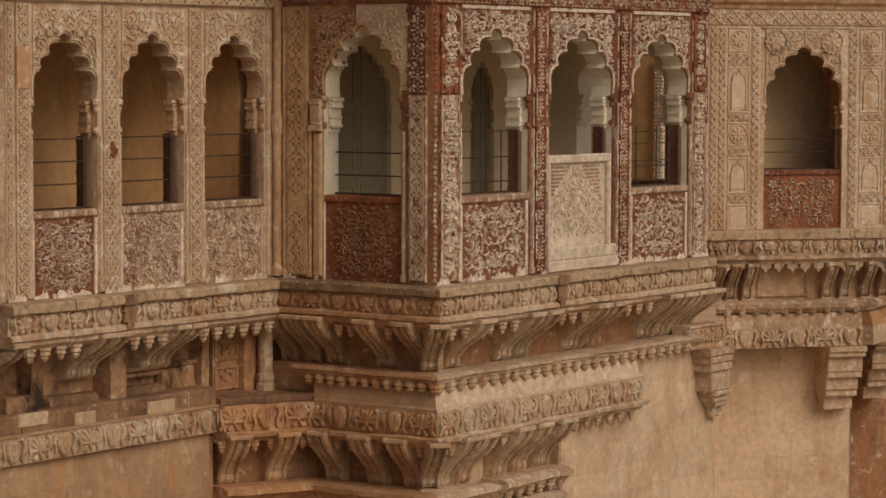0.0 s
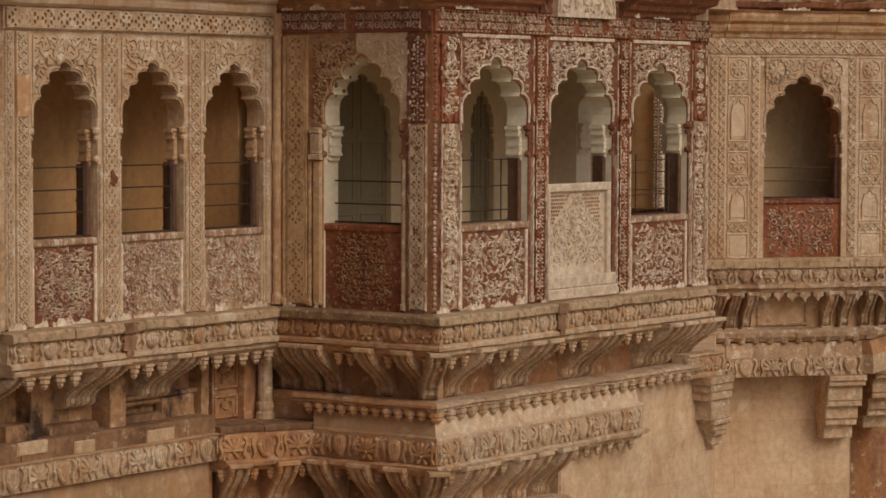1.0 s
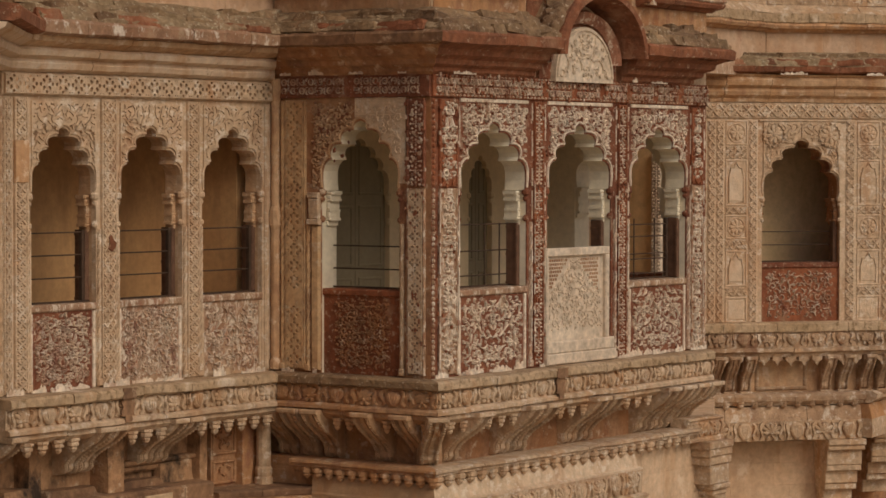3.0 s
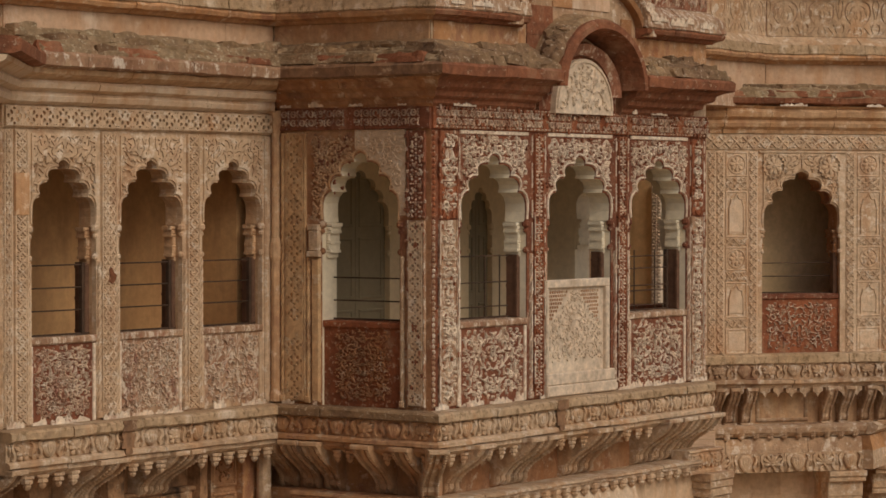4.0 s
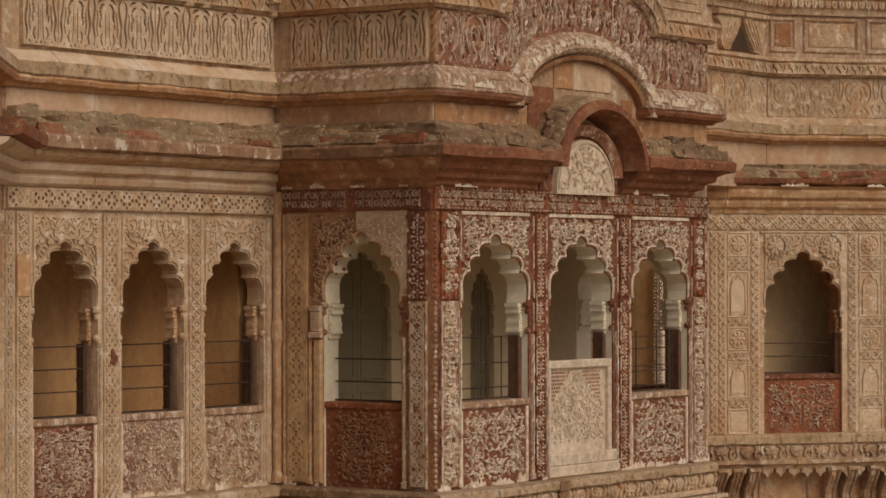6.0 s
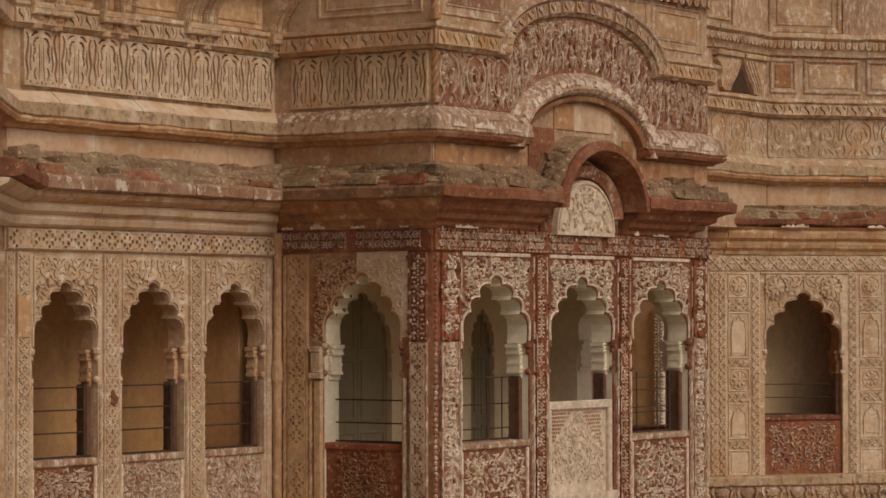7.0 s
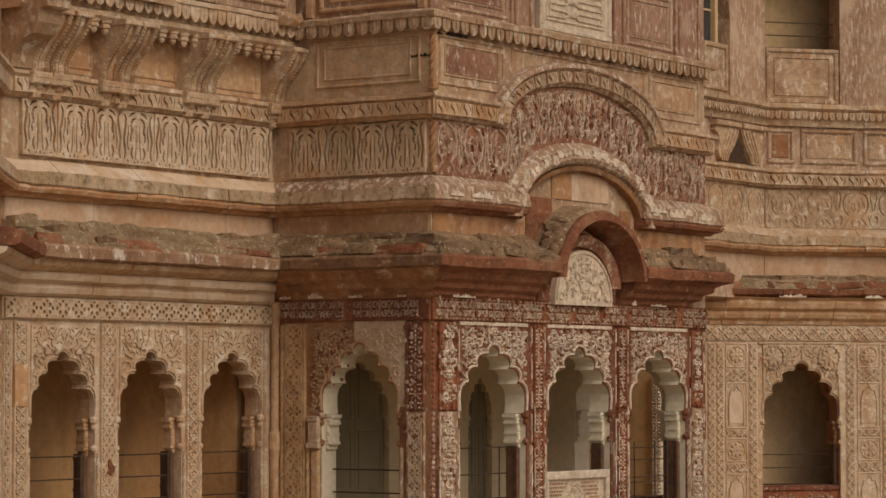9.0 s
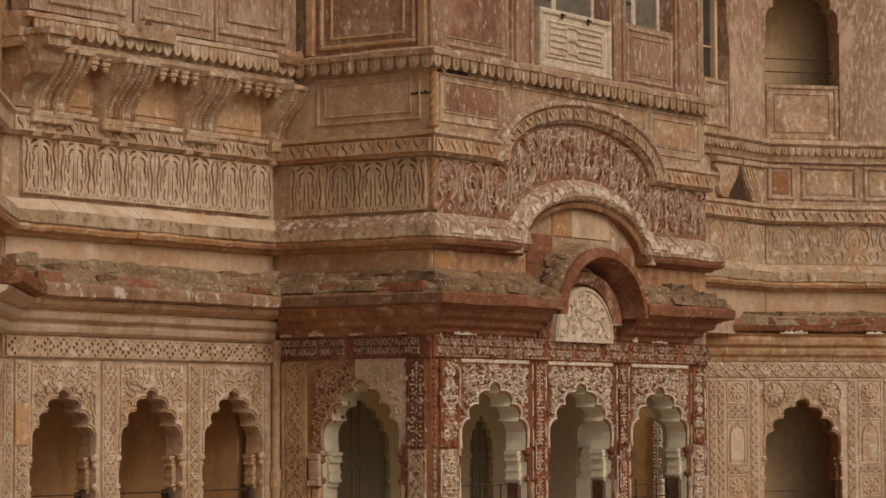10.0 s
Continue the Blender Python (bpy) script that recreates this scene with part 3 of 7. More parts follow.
# ---- plan ----
YL = 2.046                  # the recessed left wall's face; the balcony front is y = 0, its side x = 0
XE = 5.74                   # the balcony's far end
XL = -4.15                  # where the left wall turns into the next bay
FX, FY, FROT = 9.467, 2.046, -39
LEFT = pose(0, YL, 0)
SIDE = pose(0, YL, 0, 0, 0, -90)
FRONT = pose(0, 0, 0)
RIGHT = pose(FX, FY, 0, 0, 0, FROT)
VALLEY, CORNER, END, WEST = (0, YL), (0, 0), (XE, 0), (XL, YL)
MV, MC, ME, MW = (-1, -1), (-1, -1), (1, -1), (0.36, -1)
fdir = (math.cos(radians(FROT)), math.sin(radians(FROT)))
fout = (fdir[1], -fdir[0])
RUNS = {"left": (WEST, VALLEY, MW, MV), "side": (VALLEY, CORNER, MV, MC), "front": (CORNER, END, MC, ME)}
FRAMES = {"left": LEFT, "side": SIDE, "front": FRONT}
# local run of each wall: u at zero projection, and how far mitres shift the ends for each metre of projection
SPANS = {"left": (XL, 0.0), "side": (0.0, YL), "front": (0.0, XE)}

# ---- ornament pieces, each built once ----
def both(pts, w, h):
    """Grooves on both sides of a middle line, from points in parts of the piece's size."""
    return [([(k * a * w, b * h) for a, b in pts]) for k in (-1, 1)]


def leaf_piece(w, h, shield=False, high=.038):
    """One unit of the leaf frieze in worn relief: a fan-shaped palmette, or a full shield between hooks."""
    s = Shape()
    if shield:
        out = [(-.05, .46), (-.17, .42), (-.26, .22), (-.27, .0), (-.20, -.24), (-.09, -.44), (.0, -.48)]
        out = out + [(-a, b) for a, b in reversed(out[:-1])]
        s.blob([(a * w, b * h) for a, b in out], 0, high)
        for k in (-1, 0, 1):
            s.ribbon([(k * .12 * w, .30 * h), (k * .09 * w, .02 * h), (k * .04 * w, -.26 * h)], .026, .010, -high * .9)
    else:
        for k, ln in ((0, .58), (-1, .56), (1, .56), (-2, .60), (2, .60), (-3, .50), (3, .50)):
            t = math.pi / 2 + k * .52
            s.petal(.02 * w * k, -.14 * h + .02 * abs(k) * h, t, ln * h * (1 + .22 * abs(math.cos(t))), .052, 0, high * (1 - .06 * abs(k)))
        for k in (-1, 1):
            s.petal(k * .03 * w, -.20 * h, math.pi * (1.5 + k * .22), .34 * h, .045, 0, high * .8)
        s.dome(0, -.14 * h, .03, .03, 0, high * 1.1, 7)
    for k in (-1, 1):
        s.ribbon([(k * a * w, b * h) for a, b in ((.31, .46), (.40, .36), (.41, .14), (.35, -.06), (.33, -.26), (.40, -.44))], .046, high * .9, 0)
        s.ribbon([(k * a * w, b * h) for a, b in ((.49, .44), (.485, .1), (.47, -.2))], .02, high * .7, 0)
    return s


def hook_piece(w, h, high=.03):
    """A hooked leaf for the small friezes, cut into the flat."""
    gr = [([(-.30 * w, .40 * h), (-.34 * w, .12 * h), (-.14 * w, -.14 * h), (-.10 * w, -.42 * h)], .028),
          ([(.02 * w, .42 * h), (.16 * w, .20 * h), (.20 * w, -.06 * h)], .016), ([(.34 * w, .36 * h), (.38 * w, .0 * h), (.28 * w, -.38 * h)], .013)]
    return Shape().cut_plate(-.497 * w, .497 * w, -.5 * h, .5 * h, gr, -high, 0)


def pendant_piece(r, h):
    return Shape().lathe(0, 0, [(r, 0), (r, -.18 * h), (r * .72, -.24 * h), (r * .85, -.36 * h), (r * .85, -.52 * h), (r * .5, -.58 * h), (r * .62, -.72 * h), (r * .4, -.9 * h), (r * .08, -h)], 7)


def scallop_piece(w, h):
    pts = [(-.46 * w, 0), (-.46 * w, -.45 * h)]
    pts += [(-.46 * w * math.cos(t), -.45 * h - .55 * h * math.sin(t)) for t in (.5, 1.05, 1.57, 2.09, 2.64)]
    pts += [(.46 * w, -.45 * h), (.46 * w, 0)]
    s = Shape().plate(pts, -.028, 0)
    s.ribbon([(0, -.08 * h), (0, -.45 * h), (0, -.8 * h)], .02, .014, -.028)
    return s


def plant_piece(w, h, high=.045):
    """A stylised palm with drooping fronds between wavy stalks, cut deep into a flat slab."""
    gr = []
    for pts, g in (([(.085, .10), (.062, .32), (.055, .74)], .014), ([(.075, .86), (.165, .835), (.215, .73), (.185, .62), (.235, .52), (.215, .42)], .025),
                   ([(.09, .965), (.20, .945), (.285, .875)], .021), ([(.165, .33), (.215, .21), (.16, .105)], .020),
                   ([(.435, .94), (.375, .84), (.40, .64), (.445, .46), (.395, .24), (.435, .09)], .026), ([(.315, .74), (.30, .58), (.335, .42), (.30, .26)], .017),
                   ([(.10, .03), (.13, .06)], .020), ([(.30, .05), (.345, .085)], .020)):
        for p in both(pts, w, h):
            gr.append((p, g))
    gr.append(([(0, .03 * h), (0, .09 * h)], .024))
    s = Shape().cut_plate(-.4995 * w, .4995 * w, 0, h, [(p, 1.3 * g) for p, g in gr], -high, 0)
    for k in (-1, 1):
        for q in range(4):
            s.dome(k * .22 * w, (.75 - .07 * q) * h, .011, .013, -high + .001, .010, 5)
    s.dome(0, .45 * h, .012, .26 * h, -high + .001, .012, 6)
    return s


def cut_wreath_piece(w, h, high=.018):
    """An oval wreath with a plant in it and scrolled feet, cut into a flat slab."""
    gr = []
    for pts, g in (([(.13, .91), (.28, .84), (.345, .66), (.29, .45), (.18, .33)], .030), ([(.08, .80), (.17, .74), (.215, .58)], .015),
                   ([(.06, .66), (.10, .54), (.05, .42)], .014), ([(.17, .24), (.26, .14), (.33, .06)], .022), ([(.06, .24), (.11, .12), (.07, .05)], .017),
                   ([(.45, .94), (.40, .80), (.44, .60), (.47, .46)], .019), ([(.44, .34), (.37, .22), (.43, .08)], .019), ([(.17, .46), (.20, .40)], .014)):
        for p in both(pts, w, h):
            gr.append((p, g))
    s = Shape().cut_plate(-.4995 * w, .4995 * w, 0, h, [(p, .72 * g) for p, g in gr], -high, 0)
    s.dome(0, .56 * h, .03, .13 * h, -high + .001, .014, 6)
    for k in (-1, 1):
        s.dome(k * .26 * w, .62 * h, .022, .12 * h, -high + .001, .012, 6)
        s.dome(k * .36 * w, .30 * h, .02, .03, -high + .001, .012, 5)
    return s


def bracket_piece(w, reach, drop, foot=True):
    """An S-shaped stone console: a broad body, a raised spine with ribs across it, a block at its foot."""
    prof = [(0, 0), (1, 0), (1, -.09), (.94, -.20), (.82, -.33), (.66, -.45), (.51, -.56), (.40, -.67), (.33, -.78), (.34, -.87), (.29, -.94), (.16, -1), (0, -1)]
    s = Shape()

    def slab(x0, x1, k):
        n = len(prof)
        vs = [(x, -max(0, p * reach * k + (k - 1) * .03), z * drop) for x in (x0, x1) for p, z in prof]
        fs = [tuple(range(n)), tuple(range(2 * n - 1, n - 1, -1))]
        fs += [(i, n + i, n + (i + 1) % n, (i + 1) % n) for i in range(n)]
        s.add(vs, fs)
    slab(-w / 2, w / 2, .90)
    for x in (-.38, 0, .38):
        slab(w * (x - .10), w * (x + .10), .96 if x == 0 else 1.0)
        if x:
            for k in range(2, 24):
                t = k / 24 * 10 + 1
                (p, z), (p2, z2) = prof[int(t)], prof[min(int(t) + 1, 11)]
                q = t - int(t)
                s.dome(w * x, (z + q * (z2 - z)) * drop, w * .11, .014, -(p + q * (p2 - p)) * reach + .008, .028, 5)
    if foot:
        s.box(-w * .6, w * .6, -reach * .42, 0, -drop * 1.12, -drop * .985, .012)
    s.box(-w * .55, w * .55, -reach * 1.04, 0, -.05, .0, .01)
    return s


def leaf_pair(w, h, mat):
    return (leaf_piece(w, h).mesh("leaf", mat), leaf_piece(w, h, True).mesh("leaf", mat))


LEAF, LEAF_WEATHER, LEAF_ORANGE = (leaf_pair(.36, .18, m) for m in (SAND, WEATHER, ORANGE))
LEAF_LOW, LEAF_LOW_ORANGE = (leaf_pair(.36, .25, m) for m in (SAND, ORANGE))
HOOK, HOOK_BROWN = (hook_piece(.23, .14).mesh("leaf", m) for m in (SAND, WARM))
PENDANT_BIG = pendant_piece(.068, .14).mesh("pendant", SAND)
PENDANT, PENDANT_ORANGE = (pendant_piece(.058, .13).mesh("pendant", m) for m in (SAND, ORANGE))
DENTIL, DENTIL_ORANGE, DENTIL_WEATHER = (Shape().lathe(0, 0, [(.04, .01), (.064, -.01), (.064, -.045), (.046, -.055), (.05, -.08), (.03, -.10), (.01, -.12)], 8).mesh("pendant", m) for m in (SAND, ORANGE, WEATHER))
SCALLOP = scallop_piece(.15, .16).mesh("scallop", WEATHER)
SCALLOP_SAND = scallop_piece(.145, .16).mesh("scallop", SAND)
POINT = Shape().plate([(-.075, 0), (-.075, -.05), (-.03, -.075), (0, -.13), (.03, -.075), (.075, -.05), (.075, 0)], -.03, 0).mesh("pointed_drop", WEATHER)
PLANT = plant_piece(.475, .535).mesh("carved_plant", PALE)
PLANT_WARM = plant_piece(.4375, .535).mesh("carved_plant", LICHENWALL)
WREATH = cut_wreath_piece(.54, .53).mesh("carved_wreath", SAND)
BRACKET = bracket_piece(.27, .66, .56).mesh("bracket", SAND)
BRACKET_WARM = bracket_piece(.22, .62, .56).mesh("bracket", WARM)
BRACKET_SLIM = bracket_piece(.20, .70, .50, False).mesh("bracket", SAND)
BRACKET_NARROW = bracket_piece(.15, .34, .50).mesh("bracket", WEATHER)
BRACKET_LOW = bracket_piece(.28, .52, .58).mesh("bracket", SAND)
BRACKET_LOW_WARM = bracket_piece(.24, .50, .58).mesh("bracket", WARM)
BRACKET_CORNER = bracket_piece(.2, .74, .55).mesh("bracket", SAND)
BRACKET_TALL = bracket_piece(.23, .46, .62).mesh("bracket", SAND)


def strew(mesh, parent, u0, u1, pitch, y, z, m, jitter=0.0):
    """Alike pieces in a row, or two kinds in turn, as parts of parent; m is the wall's frame."""
    kinds = mesh if isinstance(mesh, tuple) else (mesh,)
    n = max(1, round((u1 - u0) / pitch))
    fit = (u1 - u0) / n / pitch if kinds[0].name.split(".")[0] in ("leaf", "carved_plant", "carved_wreath") else 1
    rnd = random.Random(int(u0 * 100 + z * 37))
    for i in range(n):
        u = u0 + (i + .5) * (u1 - u0) / n
        k = rnd.uniform(.96, 1.04) if fit == 1 else 1
        one = kinds[i % len(kinds)]
        part(one.name.split(".")[0], one, None, parent, "", m @ pose(u, y + rnd.uniform(0, .004), z + rnd.uniform(-1, 1) * jitter, rnd.uniform(-2, 2), rnd.uniform(-1, 1) * (jitter > 0), rnd.uniform(-1.2, 1.2)) @ Matrix.Diagonal((k * fit, rnd.uniform(.85, 1.05) * (1 if fit == 1 else 1.3), k, 1)))


def crust(parent, u0, u1, z0, low, high, y, mat, seed, m=None, sparse=1.0):
    """Ragged flakes of limewash left along the foot of a wall; in black they draw dark gaps."""
    rnd = random.Random(seed)
    s, u = Shape(), u0
    while u < u1 - .05:
        w = min(rnd.uniform(.10, .42), u1 - u)
        n = max(4, int(w / .022))
        top = rnd.uniform(low, high)
        pts = [(u, z0), (u + w, z0)]
        for i in range(n + 1):
            t = 1 - i / n
            pts.append((u + w * t, z0 + max(.008, top * (.45 + .55 * math.sin(math.pi * (.12 + .76 * t))) * rnd.uniform(.35, 1.25))))
        s.plate(pts, y - rnd.uniform(.004, .009), y + .002, False)
        u += w * rnd.uniform(1.0, 1.35) * sparse
    return part("lime_crust", s, mat, parent, "", m)


def flakes(parent, u0, u1, z0, z1, count, y, mat, seed, size=(.010, .030), tall=1.6):
    """Loose scabs of paint or limewash clinging to a carved face."""
    rnd, s = random.Random(seed), Shape()
    for k in range(count):
        u, z, r = rnd.uniform(u0, u1), rnd.uniform(z0, z1), rnd.uniform(*size)
        s.plate([(u + r * rnd.uniform(.5, 1.2) * math.cos(p * .8976), z + tall * r * rnd.uniform(.5, 1.3) * math.sin(p * .8976)) for p in range(7)], y - .004 - .00004 * k, y + .01, False)
    return part("paint_flakes", s, mat, parent, "flaking remains of paint")


def rough_block(w, d, h, seed, amount=.022):
    """A weathered block on its base, all its faces and edges uneven; its front middle foot is the origin."""
    n, vs, idx, s = (max(2, int(w / .07)), max(2, int(d / .09)), max(2, int(h / .07))), [], {}, Shape()
    for i in range(n[0] + 1):
        for j in range(n[1] + 1):
            for k in range(n[2] + 1):
                if i in (0, n[0]) or j in (0, n[1]) or k in (0, n[2]):
                    idx[i, j, k] = len(vs)
                    p = Vector((w * (i / n[0] - .5), d * j / n[1], h * k / n[2]))
                    q = noise.noise_vector(p * 7 + Vector((seed * 3.1, 0, 0))) * amount + noise.noise_vector(p * 2.5 + Vector((seed * 1.7, 5, 0))) * amount
                    out = sum((i in (0, n[0]), j in (0, n[1]), k in (0, n[2])))
                    c = (p - Vector((0, d / 2, h / 2))) * (-.05 * (out - 1))
                    vs.append(p + q * (k > 0) + c * (k > 0))
    f = []
    for i in range(n[0]):
        for k in range(n[2]):
            f += [tuple(idx[i + a, j, k + b] for a, b in ((0, 0), (1, 0), (1, 1), (0, 1))) for j in (0, n[1])]
        for j in range(n[1]):
            f += [tuple(idx[i + a, j + b, k] for a, b in ((0, 0), (1, 0), (1, 1), (0, 1))) for k in (0, n[2])]
    for j in range(n[1]):
        for k in range(n[2]):
            f += [tuple(idx[i, j + a, k + b] for a, b in ((0, 0), (1, 0), (1, 1), (0, 1))) for i in (0, n[0])]
    return s.add(vs, f)


# ---- ground and the palace mass ----
g = Shape().box(-2500, 2500, -2500, 2500, -14.4, -14.0)
structure("ground", g, EARTH, "dusty pale earth far below the palace walls", "ground")


# ---- the arcaded storey ----
def arch_height(uc, w, zs, za):
    line = arch_line(uc, w, zs, za)

    def f(u):
        d = abs(u - uc)
        best = zs
        for (a, b), (c, e) in zip(line[:len(line) // 2 + 1], line[1:len(line) // 2 + 1]):
            lo, hi = sorted((uc - a, uc - c))
            if lo - 1e-6 <= d <= hi + 1e-6:
                best = max(best, b, e)
        return best if d <= w else -99
    return f


def arcade(name, frame, u0, u1, z1, openings, skin, body, label, thick=.34):
    """A wall pierced by cusped arches; returns it. Openings: u0, u1, spring, crown. The parapets under them are parts of their own."""
    sk, bd = Shape(), Shape()
    last, face = u0, .018 if body is PLASTER else .06      # thickness of the painted face
    for a, b, zs, za in openings + [(u1, u1, 0, 0)]:
        if a - last > .01:
            sk.box(last, a, 0, face, 0, z1)
            bd.box(last, a, face, thick, 0, z1)
        if b > a:
            line = arch_line((a + b) / 2, (b - a) / 2, zs, za)
            poly = [(a, zs)] + line + [(b, zs), (b, z1), (a, z1)]
            sk.plate(poly, 0, face)
            bd.plate(poly, face, thick)
        last = b
    wall = structure(name, sk, skin, label, "wall", frame)
    part("arch_reveal", bd, body, wall, "smooth plastered arch reveals")
    for a, b, zs, za in openings:
        for u, k in ((a, 1), (b, -1)):
            c = Shape()
            for d, z0, zz in ((.085, zs - .045, zs - .006), (.065, zs - .09, zs - .045), (.075, zs - .115, zs - .09), (.045, zs - .20, zs - .115), (.06, zs - .225, zs - .20), (.05, zs - .29, zs - .225), (.065, zs - .32, zs - .29), (.03, zs - .37, zs - .32)):
                c.box(min(u, u + k * d), max(u, u + k * d), .08, thick - .01, z0, zz, .012)
            part("capital", c, body, wall)
            e = Shape()
            for z, r in ((zs - .02, .045), (zs - .09, .03), (zs - .30, .035)):
                e.lathe(u, .02, [(r * .4, z - r), (r, z - r * .4), (r, z + r * .4), (r * .4, z + r)], 8)
            part("carved_knob", e, skin if skin is not RED else LIME, wall)
    return wall


def spandrel(wall, a, b, zs, za, z1, mat, seed, pitch=.072, lo=None, hi=None):
    h = arch_height((a + b) / 2, (b - a) / 2, zs, za)
    s = Shape()
    if mat in (SAND, PALE) and lo is None:
        line = [(u, z + .03) for u, z in arch_line((a + b) / 2, (b - a) / 2 * 1.0, zs, za)]
        out = [(a + .012, zs + .05)] + [p for p in line if p[1] > zs + .06] + [(b - .012, zs + .05), (b - .012, z1 - .03), (a + .012, z1 - .03)]
        incised(s, out, a + .012, b - .012, zs + .05, z1 - .03, 0, lambda u, z: z > h(u) + .045, lambda u: h(u) - .12 if abs(u - (a + b) / 2) < (b - a) * .42 else -9, seed)
    else:
        arabesque(s, lo or a + .008, hi or b - .008, zs + .03, z1 - .035, 0, pitch, .028, .0165, inside=lambda u, z: z > h(u) + .012, seed=seed, leafy=.1)
    line = [(u, z + .012) for u, z in arch_line((a + b) / 2, (b - a) / 2 * 1.03, zs + .02, za + .02)]
    s.ribbon(line, .026, .016, 0, False)
    return part("carved_spandrel", s, mat, wall)


def rope(wall, u, z0, z1, r, mat, y=-.01):
    n = int((z1 - z0) / .022)
    s = Shape().lathe(u, y, [(r, z0 + i * (z1 - z0) / n) for i in range(n + 1)], 10, .30, .22)
    s.box(u - r * 1.25, u + r * 1.25, y - r * 1.2, .01, z0 - .001, z0 + .07, .01)
    return part("rope_shaft", s, mat, wall)


def beads(wall, u, z0, z1, r, mat, y=-.01):
    n = int((z1 - z0) / (2.6 * r))
    s = Shape()
    for i in range(n):
        z = z0 + (i + .5) * (z1 - z0) / n
        s.lathe(u, y, [(r * .35, z - r * 1.15), (r, z - r * .5), (r, z + r * .5), (r * .35, z + r * 1.15)], 6)
    return part("beaded_shaft", s, mat, wall)


def pilaster(wall, u0, u1, z0, z1, ground, ornament, seed=1, scrolls=False, y=0.0):
    g = Shape().box(u0, u1, y - .02, y + .005, z0, z1, .006)
    g.box(u0, u0 + .02, y - .035, y - .015, z0, z1, .006).box(u1 - .02, u1, y - .035, y - .015, z0, z1, .006)
    part("pilaster", g, ground, wall)
    s = Shape()
    if scrolls:
        arabesque(s, u0 + .025, u1 - .025, z0 + .02, z1 - .02, y - .02, .075, seed=seed)
    else:
        if ornament in (SAND, PALE, OCHRE) and u1 - u0 < .218:
            crossed(s, u0 + .025, u1 - .025, z0 + .02, z1 - .02, y - .02, .10, .018)
        elif ornament in (SAND, PALE, OCHRE):
            pierced(s, u0 + .025, u1 - .025, z0 + .02, z1 - .02, y - .02, max(.135, .62 * (u1 - u0)), False, .02)
        else:
            lattice(s, u0 + .03, u1 - .03, z0 + .02, z1 - .02, y - .02, max(.06, (u1 - u0) * .62))
    part("pilaster_carving", s, ornament, wall)


def parapet(wall, a, b, z0, z1, ground, ornament, seed, y=0.02, pitch=.058, rail=None, margin=.055, edge=None):
    p = part("parapet_panel", Shape().box(a, b, y, .3, z0, z1), ground, wall)
    s = Shape()
    arabesque(s, a + margin, b - margin, z0 + .05, z1 - .065, y, pitch, .026, .0145, seed=seed, leafy=.3)
    if edge:
        f = Shape()
        f.box(a + .002, a + .042, y - .02, y + .001, z0 + .002, z1 - .07, .008).box(b - .042, b - .002, y - .02, y + .001, z0 + .002, z1 - .07, .008)
        part("panel_frame", f, edge, p)
    part("panel_carving", s, ornament, p)
    if edge:
        crust(p, a + .04, b - .04, z0, .035, .10, y, edge, seed)
    r = Shape().box(a - .01, b + .01, y - .03, .32, z1 - .06, z1 + .012, .014)
    part("parapet_rail", r, rail or ground, p)


def railing(frame, a, b, heights, z0, z1, post=True, label="thin dark iron bars across the arched window", y=.22, uprights=()):
    e = tagged(new("window_railing"), label, "railing", "window railings")
    e.matrix_world = frame @ pose(a, y, z0)
    for h in heights:
        part("bar", Shape().rod((0.001, 0, h - z0), (b - a - .001, 0, h - z0), .008), IRON, e)
    for k in uprights:
        part("upright", Shape().rod((k * (b - a), 0, .004), (k * (b - a), 0, z1 - z0), .008), IRON, e)
    if post:
        part("post", Shape().box(b - a - .12, b - a - .085, -.02, .02, .002, z1 - z0), IRON, e)
    part("foot", Shape().box(.002, b - a - .002, -.012, .012, .002, .02), IRON, e)
    return e


def shutter(frame, b, z0, z1, label="dark wooden shutter folded back against the jamb"):
    s = tagged(new("window_shutter"), label, "shutter", "window shutters")
    s.matrix_world = frame @ pose(b, .09, z0)
    leaf = part("leaf", Shape().box(-.045, -.002, .0, .15, .002, z1 - z0, .006), WOOD, s)
    part("stile", Shape().box(-.06, -.045, .0, .03, .002, z1 - z0, .004), WOOD, leaf)
    for k in (.02, .5, .96):
        part("rail", Shape().box(-.055, -.045, .031, .15, .004 + k * (z1 - z0) * .95, .03 + k * (z1 - z0) * .95, .003), WOOD, leaf)
    return s


SPRING, CROWN = 1.92, 2.63
# balcony front
OF = [(.51, 1.81, SPRING, CROWN), (2.21, 3.56, SPRING, CROWN), (3.97, 5.28, SPRING, CROWN - .02)]
wf = arcade("wall_front", FRONT, .004, XE, 3.14, OF, LIMEGROUND, PLASTER, "balcony wall with three cusped arches, whitened carving over red paint", .27)
for i, (a, b, zs, za) in enumerate(OF):
    spandrel(wf, a, b, zs, za, 2.88, LIME, 10 + i)
    f = Shape()
    f.box(a - .0, b + .0, -.02, 0, 2.845, 2.885, .006)
    part("fillet", f, LIME, wf)
fz = Shape().box(0, XE, -.03, 0, 2.89, 3.13, .008)
part("painted_frieze", fz, RED, wf)
s = Shape()
for k in range(8):
    for z in (2.925, 3.012):
        rings(s, .02 + k * .7125, .02 + (k + 1) * .7125 - .01, z, z + .085, -.03 - .002 * (k % 2), .119, .026)
for k in range(79):
    for z in (2.912, 3.108):
        s.dome(.05 + k * .0715, z, .018, .012, -.03, .022, 5)
part("frieze_carving", s, FADED, wf)
crust(wf, .02, XE - .02, .003, .02, .08, -.04, LIME, 301, None, 1.9)
